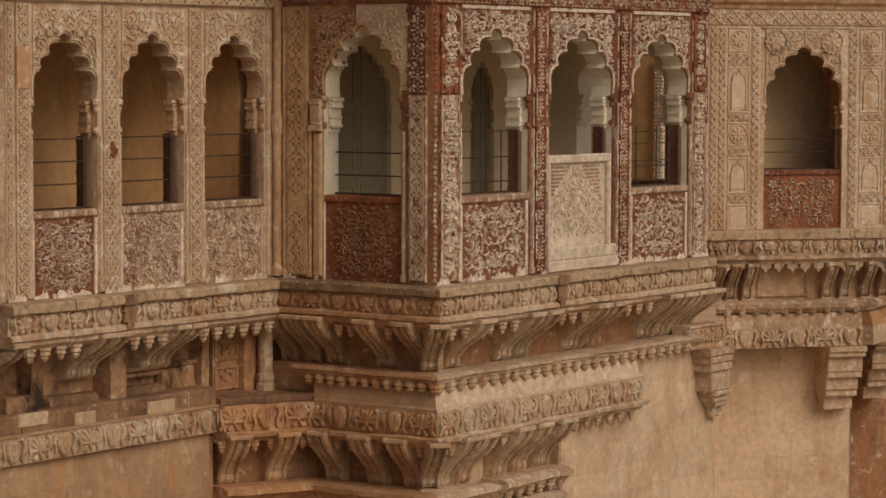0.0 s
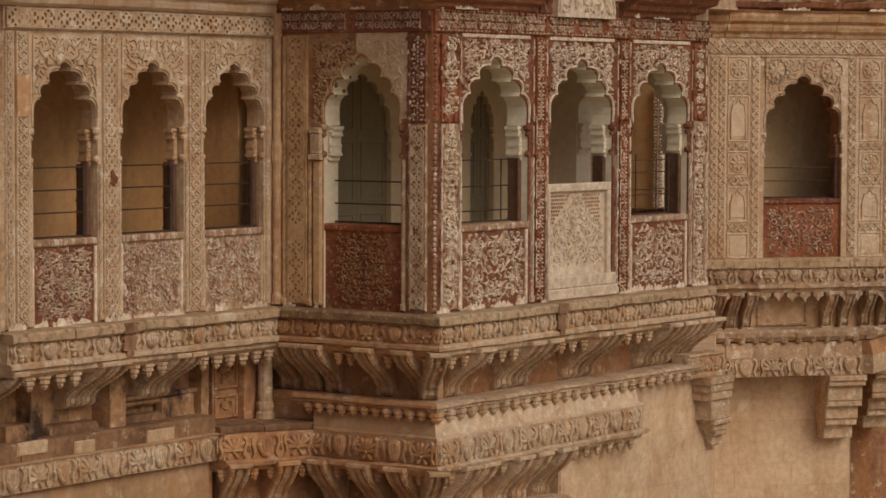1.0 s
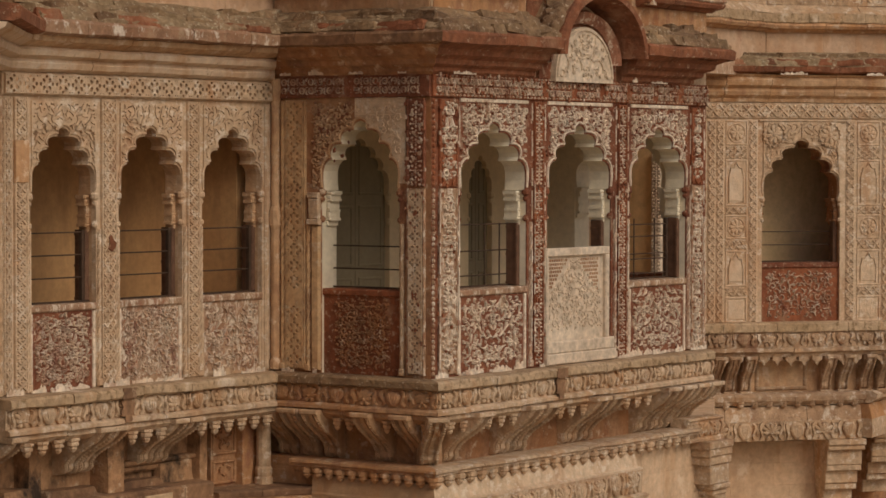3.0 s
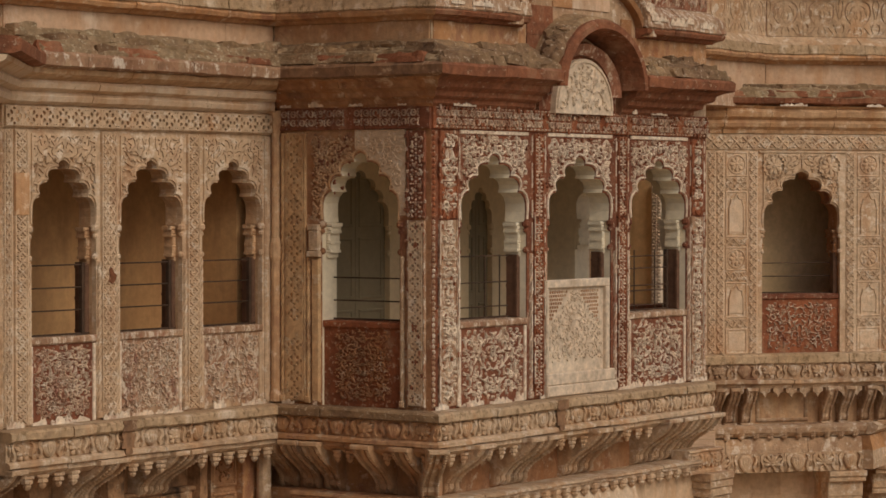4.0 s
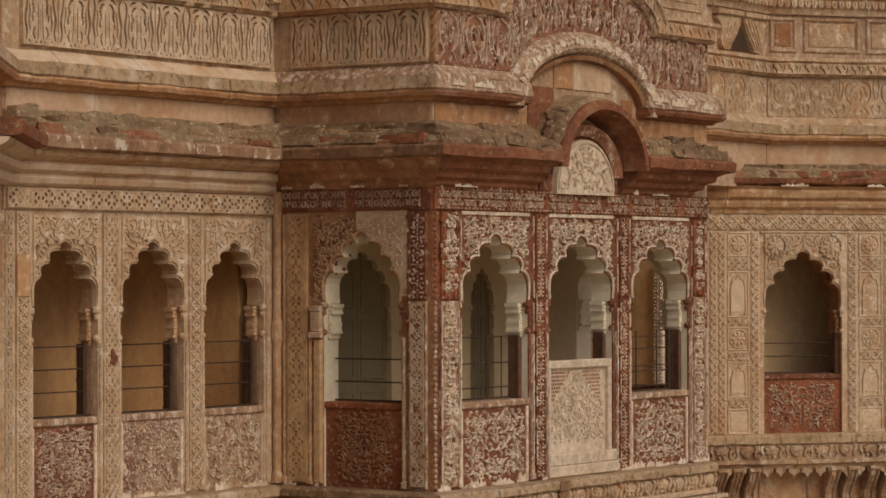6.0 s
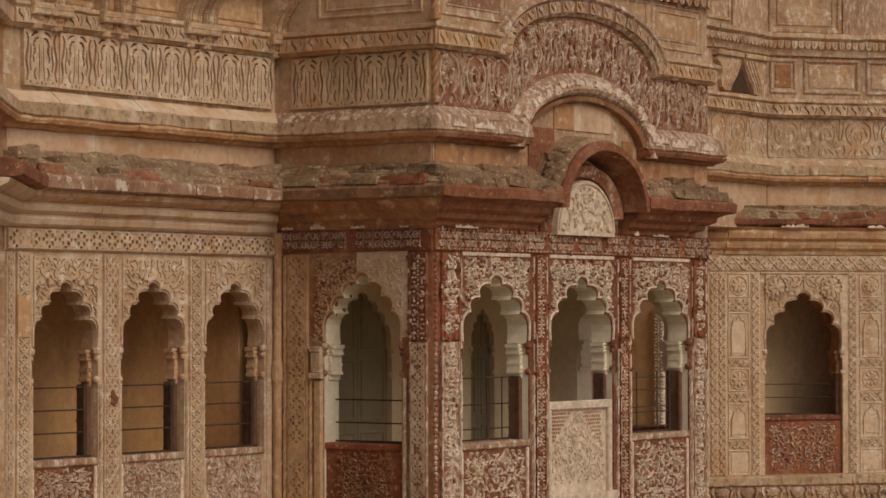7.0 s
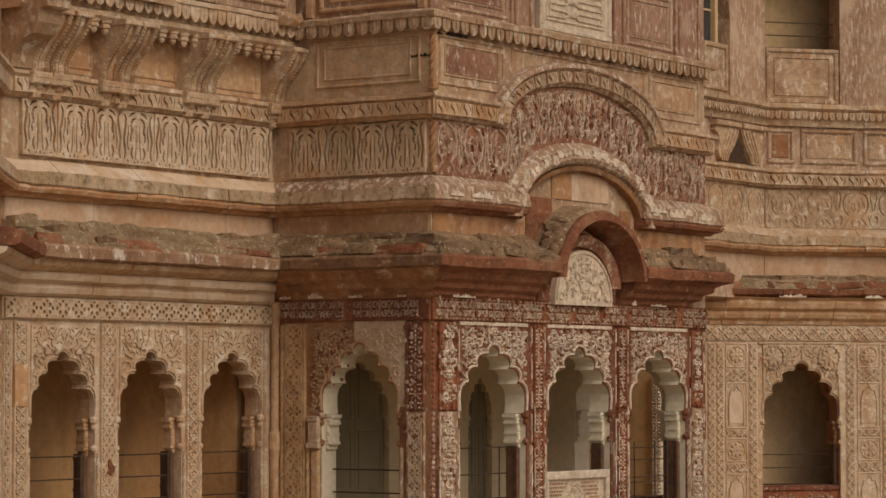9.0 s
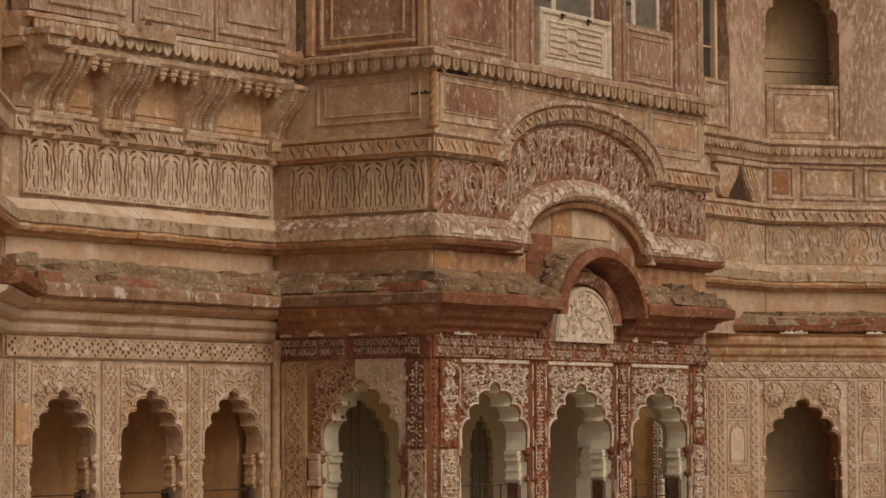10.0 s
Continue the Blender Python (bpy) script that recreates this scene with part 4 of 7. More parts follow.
crust(wf, .3, 1.85, 3.128, .015, .05, -.072, LIME, 302, None, 3.0)
crust(wf, 3.9, 5.3, 3.128, .015, .05, -.072, LIME, 303, None, 3.0)
for u0, u1 in ((0.12, .44), (1.92, 2.10), (3.68, 3.86), (5.36, 5.62)):
    pilaster(wf, u0, u1, 1.97, 2.87, RED, LIME, 5, scrolls=u1 - u0 > .2)
    pilaster(wf, u0, u1, .03, 1.95, RED if 1 < u0 < 4 else PALEGROUND, LIME, int(u0 * 10) + 3, scrolls=u0 < 1 or u0 > 4)
for u in (1.865, 2.145, 3.625, 3.905, 5.31, 5.68):
    rope(wf, u, .02, 1.58, .026, FADED)
beads(wf, .03, .02, 1.96, .021, PALEGROUND, -.005)
beads(wf, .03, 1.97, 2.88, .021, RED, -.005)
rope(wf, .475, .02, 1.58, .022, LIME)
parapet(wf, .51, 1.81, .002, .88, LIMEGROUND, LIME, 31, pitch=.08, rail=PALEGROUND, edge=LIME)
parapet(wf, 3.97, 5.28, .002, .85, LIMEGROUND, LIME, 33, pitch=.08, rail=PALEGROUND, edge=LIME)
part("parapet_panel", Shape().box(2.21, 3.56, .12, .27, .03, .30), RED, wf)

for k, (u, z0, z1) in enumerate(((.10, .05, 1.9), (.447, .3, 2.8), (1.845, .3, 2.85), (1.905, .1, 2.0), (2.105, .2, 2.85), (3.60, .9, 2.85), (3.665, .1, 1.9), (3.868, .3, 2.85), (5.30, .1, 2.8), (5.63, .2, 2.85))):
    crust(wf, -z1, -z0, 0, .006, .028, -.036, LIME, 330 + k, pose(u, 0, 0, 0, 90, 0), 1.25)
for k, (u0, u1, z0, z1, n, mt) in enumerate(((.10, .46, 1.97, 2.87, 60, RED), (.10, .46, 1.97, 2.87, 30, FADED), (.02, .46, .05, 1.95, 40, RED), (1.90, 2.12, .1, 2.87, 110, RED), (1.88, 2.14, .1, 2.87, 30, FADED),
                                             (3.66, 3.88, .1, 2.87, 110, RED), (3.64, 3.90, .1, 2.87, 30, FADED), (5.35, 5.68, 1.97, 2.87, 60, RED), (5.35, 5.68, .05, 1.95, 40, RED), (.05, XE, 2.90, 3.12, 110, FADED), (.05, XE, 2.90, 3.12, 150, RED))):
    flakes(wf, u0, u1, z0, z1, n, -.037 if z0 < 2.8 else -.052, mt, 700 + k, (.008, .022), 1.3)
for k, (a, b) in enumerate(((.51, 1.81), (2.15, 3.60), (3.97, 5.28))):
    h = arch_height((a + b) / 2, (b - a) / 2, SPRING, CROWN)
    rnd = random.Random(760 + k)
    for mt, n in ((LIMEGROUND, 34), (FADED, 40)):
        s = Shape()
        for q in range(n):
            u, r = rnd.uniform(a + .02, b - .02), rnd.uniform(.008, .018)
            z = rnd.uniform(min(2.80, h(u) + .06), 2.84)
            s.plate([(u + r * rnd.uniform(.5, 1.2) * math.cos(p * .8976), z + 1.4 * r * rnd.uniform(.5, 1.3) * math.sin(p * .8976)) for p in range(7)], -.022 - .0001 * q, -.0, False)
        part("paint_flakes", s, mt, wf, "flaking remains of paint")
# cream screen panel set into the middle arch
sc = tagged(new("stone_screen"), "cream stone screen panel with carved flowers, standing on stepped blocks", "screen")
sc.matrix_world = pose(2.12, -.06, .012)
part("block", Shape().box(-.02, 1.43, -.03, .14, 0, .12, .012), SCREEN, sc)
part("block", Shape().box(-.01, 1.41, -.015, .12, .121, .25, .012), SCREEN, sc)
pan = part("panel", Shape().box(.02, 1.30, .045, .10, .25, 1.25), SCREEN, sc)
fr = Shape().box(.0, 1.32, .0, .10, 1.18, 1.27, .01).box(1.24, 1.32, .0, .10, .251, 1.18, .01).box(.0, .05, .0, .10, .251, 1.18, .01)
part("frame", fr, SCREEN, sc)
car = Shape()
arabesque(car, .07, 1.23, .36, 1.16, .045, .075, .017, .016, inside=lambda u, z: z < .80 or abs(u - .65) < .52 - 1.25 * (z - .80), seed=4)
part("flower_carving", car, SCREEN, pan)
# brown squares on the face show the piercings' dark; nothing is cut
hole_marks = Shape()
for side in (0, 1):
    for r in range(9):
        for c in range(9 - r):
            u = .085 + c * .047 + (r % 2) * .022
            hole_marks.box((u if not side else 1.20 - u) - .014, (u if not side else 1.20 - u) + .014, .040, .046, 1.135 - r * .041 - .014, 1.135 - r * .041 + .014)
tagged(part("piercing", hole_marks, BROWN, pan), kind="stuff")

# balcony side
OS = [(.64, 1.65, SPRING, CROWN + .02)]
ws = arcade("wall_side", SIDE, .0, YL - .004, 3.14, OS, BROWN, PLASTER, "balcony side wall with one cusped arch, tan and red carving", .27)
spandrel(ws, *OS[0], 2.88, WARM, 41, pitch=.056, lo=.50, hi=1.08)
h_side = arch_height(1.145, .505, SPRING, CROWN + .02)
tri = [(1.085, 2.685), (1.18, 2.685)] + [(u, h_side(u) + .03) for u in (1.22, 1.28, 1.36, 1.44, 1.52, 1.58, 1.63)] + [(1.655, 2.0), (1.73, 2.0), (1.73, 2.885), (1.085, 2.885)]
part("patched_slab", Shape().plate(tri, -.012, .004), PALE, ws, "newer pale sandstone infill")
s = Shape()
arabesque(s, 1.10, 1.715, 2.02, 2.86, -.012, .075, .013, .015, inside=lambda u, z: z > h_side(u) + .05, seed=42, leafy=.2)
framed(s, 1.085, 1.73, 2.70, 2.885, -.012, .012, .008)
part("slab_carving", s, PALE, ws)
part("painted_frieze", Shape().box(.08, YL, -.03, 0, 2.89, 3.13, .008), WORNRED, ws)
s = Shape()
for z in (2.92, 3.012):
    rings(s, .12, YL - .02, z, z + .09, -.03, .12, .022)
part("frieze_carving", s, FADED, ws)
# side pilasters in a deeper ochre, partly their own, partly the side's shade
pilaster(ws, .18, .45, .03, 2.87, OCHRE, OCHRE, 3)
pilaster(ws, 1.76, 1.98, .03, 1.95, PALEGROUND, PALE, 4)
pilaster(ws, 1.76, 1.98, 1.97, 2.87, WORNRED, FADED, 4)
part("pilaster", Shape().box(.52, .635, -.03, .01, .03, 1.55, .02), OCHRE, ws)
crust(ws, .15, 1.9, 3.128, .02, .06, -.072, LIME, 304, None, 2.6)
for k, (u0, u1, z0, z1, n, mt) in enumerate(((.1, YL, 2.90, 3.12, 50, WORNRED), (1.74, 2.0, 1.97, 2.87, 45, WORNRED), (1.74, 2.0, 1.97, 2.87, 25, FADED), (1.74, 2.0, .05, 1.95, 30, WORNRED), (.5, 1.08, 2.2, 2.86, 30, WORNRED))):
    flakes(ws, u0, u1, z0, z1, n, -.037 if z0 < 2.15 else -.05 if z0 > 2.5 else -.02, mt, 740 + k, (.008, .022), 1.3)
crust(ws, .16, .62, .003, .02, .07, -.052, LIME, 305, None, 2.0)
rope(ws, .145, .02, 2.86, .03, OCHRE)
rope(ws, .48, .02, 1.6, .026, OCHRE)
rope(ws, 1.69, .02, 1.58, .024, SAND)
part("engaged_column", Shape().lathe(.05, -.02, [(.07, .02), (.07, .1), (.055, .14), (.055, 1.5), (.07, 1.55), (.07, 1.7), (.05, 1.75), (.05, 2.86), (.08, 2.95), (.08, 3.1)], 10), WARM, ws)
part("capital_block", Shape().box(.48, .645, -.06, -.002, 1.56, 1.62, .01).box(.50, .635, -.05, -.002, 1.62, 1.84, .012).box(.49, .64, -.06, -.002, 1.84, 1.90, .01), SAND, ws)
parapet(ws, .64, 1.65, .002, .88, RED, BROWN, 43, y=.05, rail=RED, margin=.14)

# left wall
OL = [(-3.75, -2.81, 1.90, 2.55), (-2.475, -1.50, 1.90, 2.56), (-1.185, -.19, 1.90, 2.56)]
wl = arcade("wall_left", LEFT, XL, 0, 3.10, OL, PALE, WARM, "recessed sandstone wall with three cusped arches and lacy carving", .21)
for i, (a, b, zs, za) in enumerate(OL):
    spandrel(wl, a, b, zs, za, 2.83, PALE, 60 + i)
part("frieze_band", Shape().box(XL, -.06, -.025, 0, 2.845, 3.07, .008), PALE, wl)
s = Shape()
pierced(s, XL + .02, -.08, 2.865, 3.05, -.025, .22, True, .03)
part("frieze_carving", s, PALE, wl)
for u0, u1 in ((-4.13, -4.02), (-3.98, -3.80), (-2.75, -2.535), (-1.44, -1.25)):
    pilaster(wl, u0, u1, .02, 2.83, PALE, PALE, 7)
for u in (-3.775, -2.78, -2.505, -1.47, -1.218):
    rope(wl, u, .02, 1.56, .024, PALE)
crust(wl, XL + .02, -.2, .003, .03, .11, -.052, LIME, 306, None, 2.0)
part("corner_shaft", Shape().box(-.16, -.09, -.03, .01, .02, 2.83, .015), PALE, wl)
parapet(wl, -3.75, -2.81, .002, .83, LIMEGROUND, FADED, 71, rail=PALEGROUND, edge=LIME)
parapet(wl, -2.475, -1.50, .002, .83, PALEGROUND, FADED, 72, rail=PALEGROUND, edge=LIME)
parapet(wl, -1.185, -.19, .002, .83, PALEGROUND, FADED, 73, pitch=.085, rail=PALEGROUND, edge=PALE)

part("patched_slab", Shape().box(-4.0, -3.76, -.048, -.02, 2.862, 3.052, .004), WARM, wl, "plain newer stone in the frieze")
part("patched_slab", Shape().box(-3.985, -3.80, -.044, -.015, 2.02, 2.42, .004), WARM, wl, "plain newer stone in the pilaster")
part("rust_stain", Shape().blob([(-2.68, 1.36), (-2.62, 1.33), (-2.57, 1.37), (-2.555, 1.42), (-2.60, 1.45), (-2.63, 1.50), (-2.67, 1.48), (-2.66, 1.42)], -.040, .010, .9), RUSTED, wl, "rusty broken patch on the pillar")
# right wall, on the next bay
OR = [(.80, 1.95, 1.74, 2.53)]
wr = arcade("wall_right", RIGHT, -.9, 2.9, 3.06, OR, PALE, BROWN, "sandstone wall of the next bay with one cusped arch")
spandrel(wr, *OR[0], 2.80, PALE, 81, pitch=.11)
part("frieze_band", Shape().box(-.9, 2.9, -.025, 0, 2.82, 3.03, .008), PALE, wr)
s = Shape()
crossed(s, -.02, 2.88, 2.84, 3.01, -.025, .17, .02)
part("frieze_carving", s, PALE, wr)
part("panel_frame", Shape().box(.74, 2.02, -.03, 0, 2.775, 2.805, .008), PALE, wr)
for u0, u1 in ((.0, .125), (.125, .245), (.60, .735), (2.03, 2.17), (2.57, 2.70), (2.70, 2.83)):
    n = Shape().box(u0 + .002, u1 - .002, -.008, .004, .05, 2.80, .004)
    crossed(n, u0 + .012, u1 - .012, .06, 2.79, -.008, .115)
    part("crossed_band", n, CREAM if u0 < .8 else PALE, wr)
for u0, u1 in ((.265, .58), (2.20, 2.55)):
    uc, w = (u0 + u1) / 2, (u1 - u0) / 2
    n = Shape()
    for z0, z1, k in ((.06, .40, 0), (.55, 1.03, 1), (1.19, 1.51, 2), (1.64, 2.26, 1), (2.46, 2.79, 2)):
        framed(n, u0, u1, z0, z1, 0, .018, .014)
        zc = (z0 + z1) / 2
        if k == 1:
            n.blob([(uc - w * .66, z0 + .05), (uc + w * .66, z0 + .05), (uc + w * .66, z1 - .22), (uc + w * .56, z1 - .17), (uc + w * .5, z1 - .12), (uc + w * .2, z1 - .11), (uc, z1 - .05), (uc - w * .2, z1 - .11), (uc - w * .5, z1 - .12), (uc - w * .56, z1 - .17), (uc - w * .66, z1 - .22)], 0, .011, .93)
            n.ribbon([(uc + w * x, z) for x, z in ((-.66, z0 + .04), (-.66, z1 - .22), (-.54, z1 - .16), (-.5, z1 - .11), (-.2, z1 - .10), (0, z1 - .04), (.2, z1 - .10), (.5, z1 - .11), (.54, z1 - .16), (.66, z1 - .22), (.66, z0 + .04))], .02, .024, 0, False)
        elif k == 2:
            n.ribbon([(uc + .125 * math.cos(q * .3927), zc + .125 * math.sin(q * .3927)) for q in range(17)], .016, .016, 0, False)
            for q in range(8):
                n.petal(uc, zc, q * .785, .105, .055, 0, .026)
            n.dome(uc, zc, .03, .03, -.01, .028, 8)
        else:
            n.blob([(u0 + .04, z0 + .04), (u1 - .04, z0 + .04), (u1 - .04, z1 - .04), (u0 + .04, z1 - .04)], 0, .008, .94)
    part("niche_panel", n, CREAM if u0 < .8 else PALE, wr)
    n = Shape()
    for z0, z1 in ((.415, .535), (1.045, 1.175), (1.525, 1.625), (2.275, 2.445)):
        crossed(n, u0, u1, z0, z1, 0, .11, .018)
    part("crossed_band", n, PALE, wr)
for uc in (.96, 1.78):
    n = Shape()
    n.ribbon([(uc + (.155 + .012 * math.cos(q * 3.14159)) * math.cos(q * .19635), 2.60 + (.155 + .012 * math.cos(q * 3.14159)) * math.sin(q * .19635)) for q in range(33)], .018, .02, -.019, False)
    for q in range(8):
        n.petal(uc, 2.60, q * .785 + .2, .125, .06, -.019, .022)
    n.dome(uc, 2.60, .035, .035, -.03, .024, 8)
    part("rosette", n, PALE, wr)
part("finial", Shape().ribbon([(1.375, 2.57), (1.375, 2.65), (1.375, 2.75)], .028, .02, -.019), PALE, wr)
parapet(wr, .80, 1.95, .05, .85, RED, FADED, 84, y=.05, pitch=.085, rail=LIMEGROUND)

# next bay at the near end, seen edge-on
WESTF = pose(XL, YL, 0, 0, 0, 38)
ww = structure("wall_west", Shape().box(-2.6, 0, .002, .34, 0, 3.10), SAND, "sandstone side of a neighbouring bay", "wall", WESTF)
pilaster(ww, -.2, -.03, .02, 2.83, SAND, SAND, 3)
structure("wall_west_upper", Shape().box(-2.6, 0, .002, .34, 3.10, 8.6), ORANGE, "upper sandstone side of a neighbouring bay", "wall", WESTF)

# railings and shutters
for (a, b, zs, za) in OL:
    railing(LEFT, a, b, (1.53, 1.31, 1.09), .845, 1.55, y=.10)
    shutter(LEFT, b, .845, 1.55)
railing(SIDE, .64, 1.65, (1.34, 1.10), .895, 1.2, False)
railing(FRONT, .51, 1.81, (1.56, 1.28, 1.02), .895, 1.57, False, uprights=(.62, .84))
shutter(FRONT, 1.81, .895, 1.57)
railing(FRONT, 3.97, 5.28, (1.50, 1.36, 1.16, 1.10, .93), .865, 1.57, True, uprights=(.36, .72))
shutter(FRONT, 5.28, .865, 1.57)
shutter(FRONT, 3.56, .31, 1.57)
railing(RIGHT, .80, 1.95, (1.28, 1.10), .865, 1.2, False)
shutter(RIGHT, 1.95, .865, 1.57)

# ---- rooms behind the arches ----
structure("floor", Shape().box(.34, XE - .34, .34, YL + .33, -.08, .0).box(XL, 11.2, YL + .34, 6.2, -.08, .0), INSIDE, "dim plastered room floor", "floor")
structure("ceiling", Shape().box(.34, XE - .34, .34, YL + .33, 3.02, 3.10).box(XL, 11.2, YL + .34, 6.2, 3.02, 3.10), PLASTER, "whitewashed room ceiling", "ceiling")
structure("wall_back", Shape().box(XL, 12, 6.2, 6.5, -.08, 3.10), INSIDE, "dim plastered back wall of the rooms", "wall")
structure("wall_left_back", Shape().box(XL, -.2, 3.3, 3.5, .0, 3.02).box(-.2, .0, YL + .34, 4.1, .0, 3.02), INSIDE, "warm brown plaster behind the left arches", "wall")
structure("wall_right_back", Shape().box(-.5, 3.2, 1.15, 1.35, -.0, 3.10).box(2.9, 3.1, .1, 1.15, 0, 3.1).box(-.5, 3.1, .34, 1.3, -.08, -.0).box(-.5, 3.1, .34, 1.3, 3.06, 3.14), INSIDE_OCHRE, "dim room behind the right arch", "wall", RIGHT)
structure("wall_main", Shape().box(XE, 9.0, YL, YL + .3, -.09, 6.0).box(5.0, 9.6, YL, YL + .3, -14, -.1), TAN, "plain palace wall between the balcony and the next bay", "wall")
# inner arcade between balcony and room
structure("wall_inner_back", Shape().box(.34, 5.9, 2.95, 3.1, .0, 3.02), INSIDE_TAN, "dim plastered wall of the inner room", "wall")
OI = [(1.01, 2.13, 1.85, 2.48), (3.72, 4.22, 1.85, 2.3), (4.72, 5.3, 1.85, 2.5)]
arcade("wall_inner", pose(0, YL, 0), 0.34, XE, 3.02, OI, INSIDE_GREY, INSIDE_GREY, "grey plastered inner arcade behind the balcony", .30)
# added leaves close the dark openings; their dull colour sets the dim tone
for a, b, zs, za in OI:
    d = tagged(new("door"), "added grey-olive panel filling a dark inner doorway", "door", "inner doors")
    d.matrix_world = pose(a, YL + .07, .003)
    w = b - a
    leaf = part("door_leaf", Shape().box(.004, w / 2 - .003, 0, .04, 0, za), DOORWAY_FILL, d)
    part("door_leaf", Shape().box(w / 2 + .003, w - .004, 0, .04, 0, za), DOORWAY_FILL, d)
    for k in (0, 1):
        for z in (.25, 1.05, 1.85):
            f = Shape()
            framed(f, k * w / 2 + .06, (k + 1) * w / 2 - .06, z, min(z + .68, za - .08), 0, .03, .012)
            part("door_panel", f, DOORWAY_FILL, leaf, "", pose(0, 0, 0))
# far end of the balcony, open to daylight
OE = [(.39, 1.62, SPRING, CROWN)]
we = arcade("wall_end", pose(XE, 0, 0, 0, 0, 90), .34, YL, 3.14, OE, LIME, PLASTER, "far end wall of the balcony with one cusped arch", .34)
parapet(we, .39, 1.62, .03, .88, LIMEGROUND, LIME, 91)
structure("wall_passage", Shape().box(6.5, 6.62, .95, YL - .004, .0, 3.1).box(5.9, 6.62, 1.2, YL - .004, -.09, -.004), SUNNY, "ochre plaster wall of a passage beyond the far arch", "wall")

wp = bpy.data.objects["wall_passage"]
# added pilaster, white so that it passes for the end arch's lit jamb
part("pilaster", Shape().box(6.44, 6.499, 1.01, 1.15, .002, 2.35, .012), LIME, wp, "added white pilaster in place of the lit arch jamb")
ps = Shape()
lattice(ps, -1.14, -1.02, .05, 2.3, 0, .1)
part("pilaster_carving", ps, LIME, wp, "", pose(6.44, 0, 0, 0, 0, -90))

# ---- ledge under the arcades ----
SLAB = [(-.1, 0), (.28, 0), (.30, -.02), (.30, -.085), (.28, -.1), (-.1, -.1)]
BAND = [(-.1, -.1), (.23, -.1), (.22, -.29), (-.1, -.29)]
MOULD = [(-.1, -.29), (.25, -.29), (.28, -.31), (.28, -.345), (.23, -.36), (.24, -.40), (.20, -.43), (.15, -.46), (-.1, -.46)]
# side stone is oranger and darker, some of its shade in the colour
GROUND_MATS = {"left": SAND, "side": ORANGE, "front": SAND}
for key in ("left", "side", "front"):
    a, b, ma, mb = RUNS[key] if key != "left" else ((-4.32, YL), VALLEY, (0, -1), MV)
    if key == "front":
        mb = (-.95, -1)      # the ledge dies against the next bay
    mat, fr = GROUND_MATS[key], FRAMES[key]
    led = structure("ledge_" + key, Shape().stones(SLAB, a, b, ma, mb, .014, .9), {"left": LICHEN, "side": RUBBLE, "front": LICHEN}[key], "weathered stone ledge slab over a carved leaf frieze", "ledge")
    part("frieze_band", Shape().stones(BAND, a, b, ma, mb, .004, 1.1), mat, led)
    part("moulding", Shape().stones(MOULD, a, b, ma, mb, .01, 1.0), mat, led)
    u0, u1 = SPANS[key]
    v0, v1 = {"left": (-4.30, u1 - .26), "side": (-.24, u1 + .24), "front": (u0 - .24, u1 - .22)}[key]
    strew(LEAF_ORANGE if key == "side" else LEAF, led, v0, v1, .36, -.222, -.195, fr, .004)
    marks = {"left": (-4.22, -2.98, -2.76, -1.86, -1.62), "side": (.10, .42, .71, 1.37, 1.86), "front": (.52, 1.50, 1.84, 2.86, 3.20, 4.42, 4.78, 5.12, 5.44)}[key]
    step, u = {"left": .215, "side": .16, "front": .235}[key], v0 + .1
    while u < v1:
        if all(abs(u - q) > .15 for q in marks):
            part("pendant", {"left": PENDANT_BIG, "side": PENDANT_ORANGE, "front": PENDANT}[key], None, led, "", fr @ pose(u, -.17, -.44, 0, 0, u * 90))
        u += step
    for u in marks:
        part("bracket", {"left": BRACKET_SLIM, "side": BRACKET_WARM, "front": BRACKET}[key], None, led, "", fr @ pose(u, {"left": .41, "side": .31, "front": .32}[key], -.36))

part("bracket", BRACKET_CORNER, None, bpy.data.objects["ledge_front"], "", pose(.22, .22, -.36, 0, 0, -45))

# dark rusty drips from the feet of two pillars over the ledge
for fr, u, name in ((LEFT, -2.66, "ledge_left"), (FRONT, 2.06, "ledge_front")):
    rnd = random.Random(int(u * 10))
    for w, y, z0, z1 in ((.10, -.303, -.10, .003), (.085, -.276, -.27, -.10), (.05, -.285, -.33, -.27)):
        pts = [(u + w * rnd.uniform(.8, 1.15), z1 - (z1 - z0) * k / 4) for k in range(5)] + [(u - w * rnd.uniform(.8, 1.15), z0 + (z1 - z0) * k / 4) for k in range(5)]
        part("rust_drip", Shape().plate(pts, y - .006, y + .004), UMBER, bpy.data.objects[name], "dark rusty drip", fr)

# lower tiers
A, B = (-1.05, YL), (0.0, 1.5)
MA, MB = (-.245, -1), (-1, -.608)
LOWEND = (3.75, 0)
LOW = {"left": ((-5.4, YL), A, (0, -1), MA), "turn": (A, B, MA, MB), "side": (B, CORNER, MB, MC), "front": (CORNER, LOWEND, MC, ME)}
TOP2 = [(-.1, -.90), (.17, -.90), (.22, -.915), (.225, -.94), (.19, -.95), (.20, -.975), (.16, -.985), (.15, -1.02), (.12, -1.05), (-.1, -1.06)]
SLOPE2 = [(-.1, -1.06), (.12, -1.06), (.13, -1.1), (.16, -1.235), (.20, -1.25), (.20, -1.27), (-.1, -1.27)]
BAND2 = [(-.1, -1.27), (.2, -1.27), (.19, -1.54), (-.1, -1.54)]
MOULD2 = [(-.1, -1.54), (.22, -1.54), (.25, -1.56), (.24, -1.60), (.19, -1.61), (.17, -1.65), (.12, -1.67), (-.1, -1.67)]
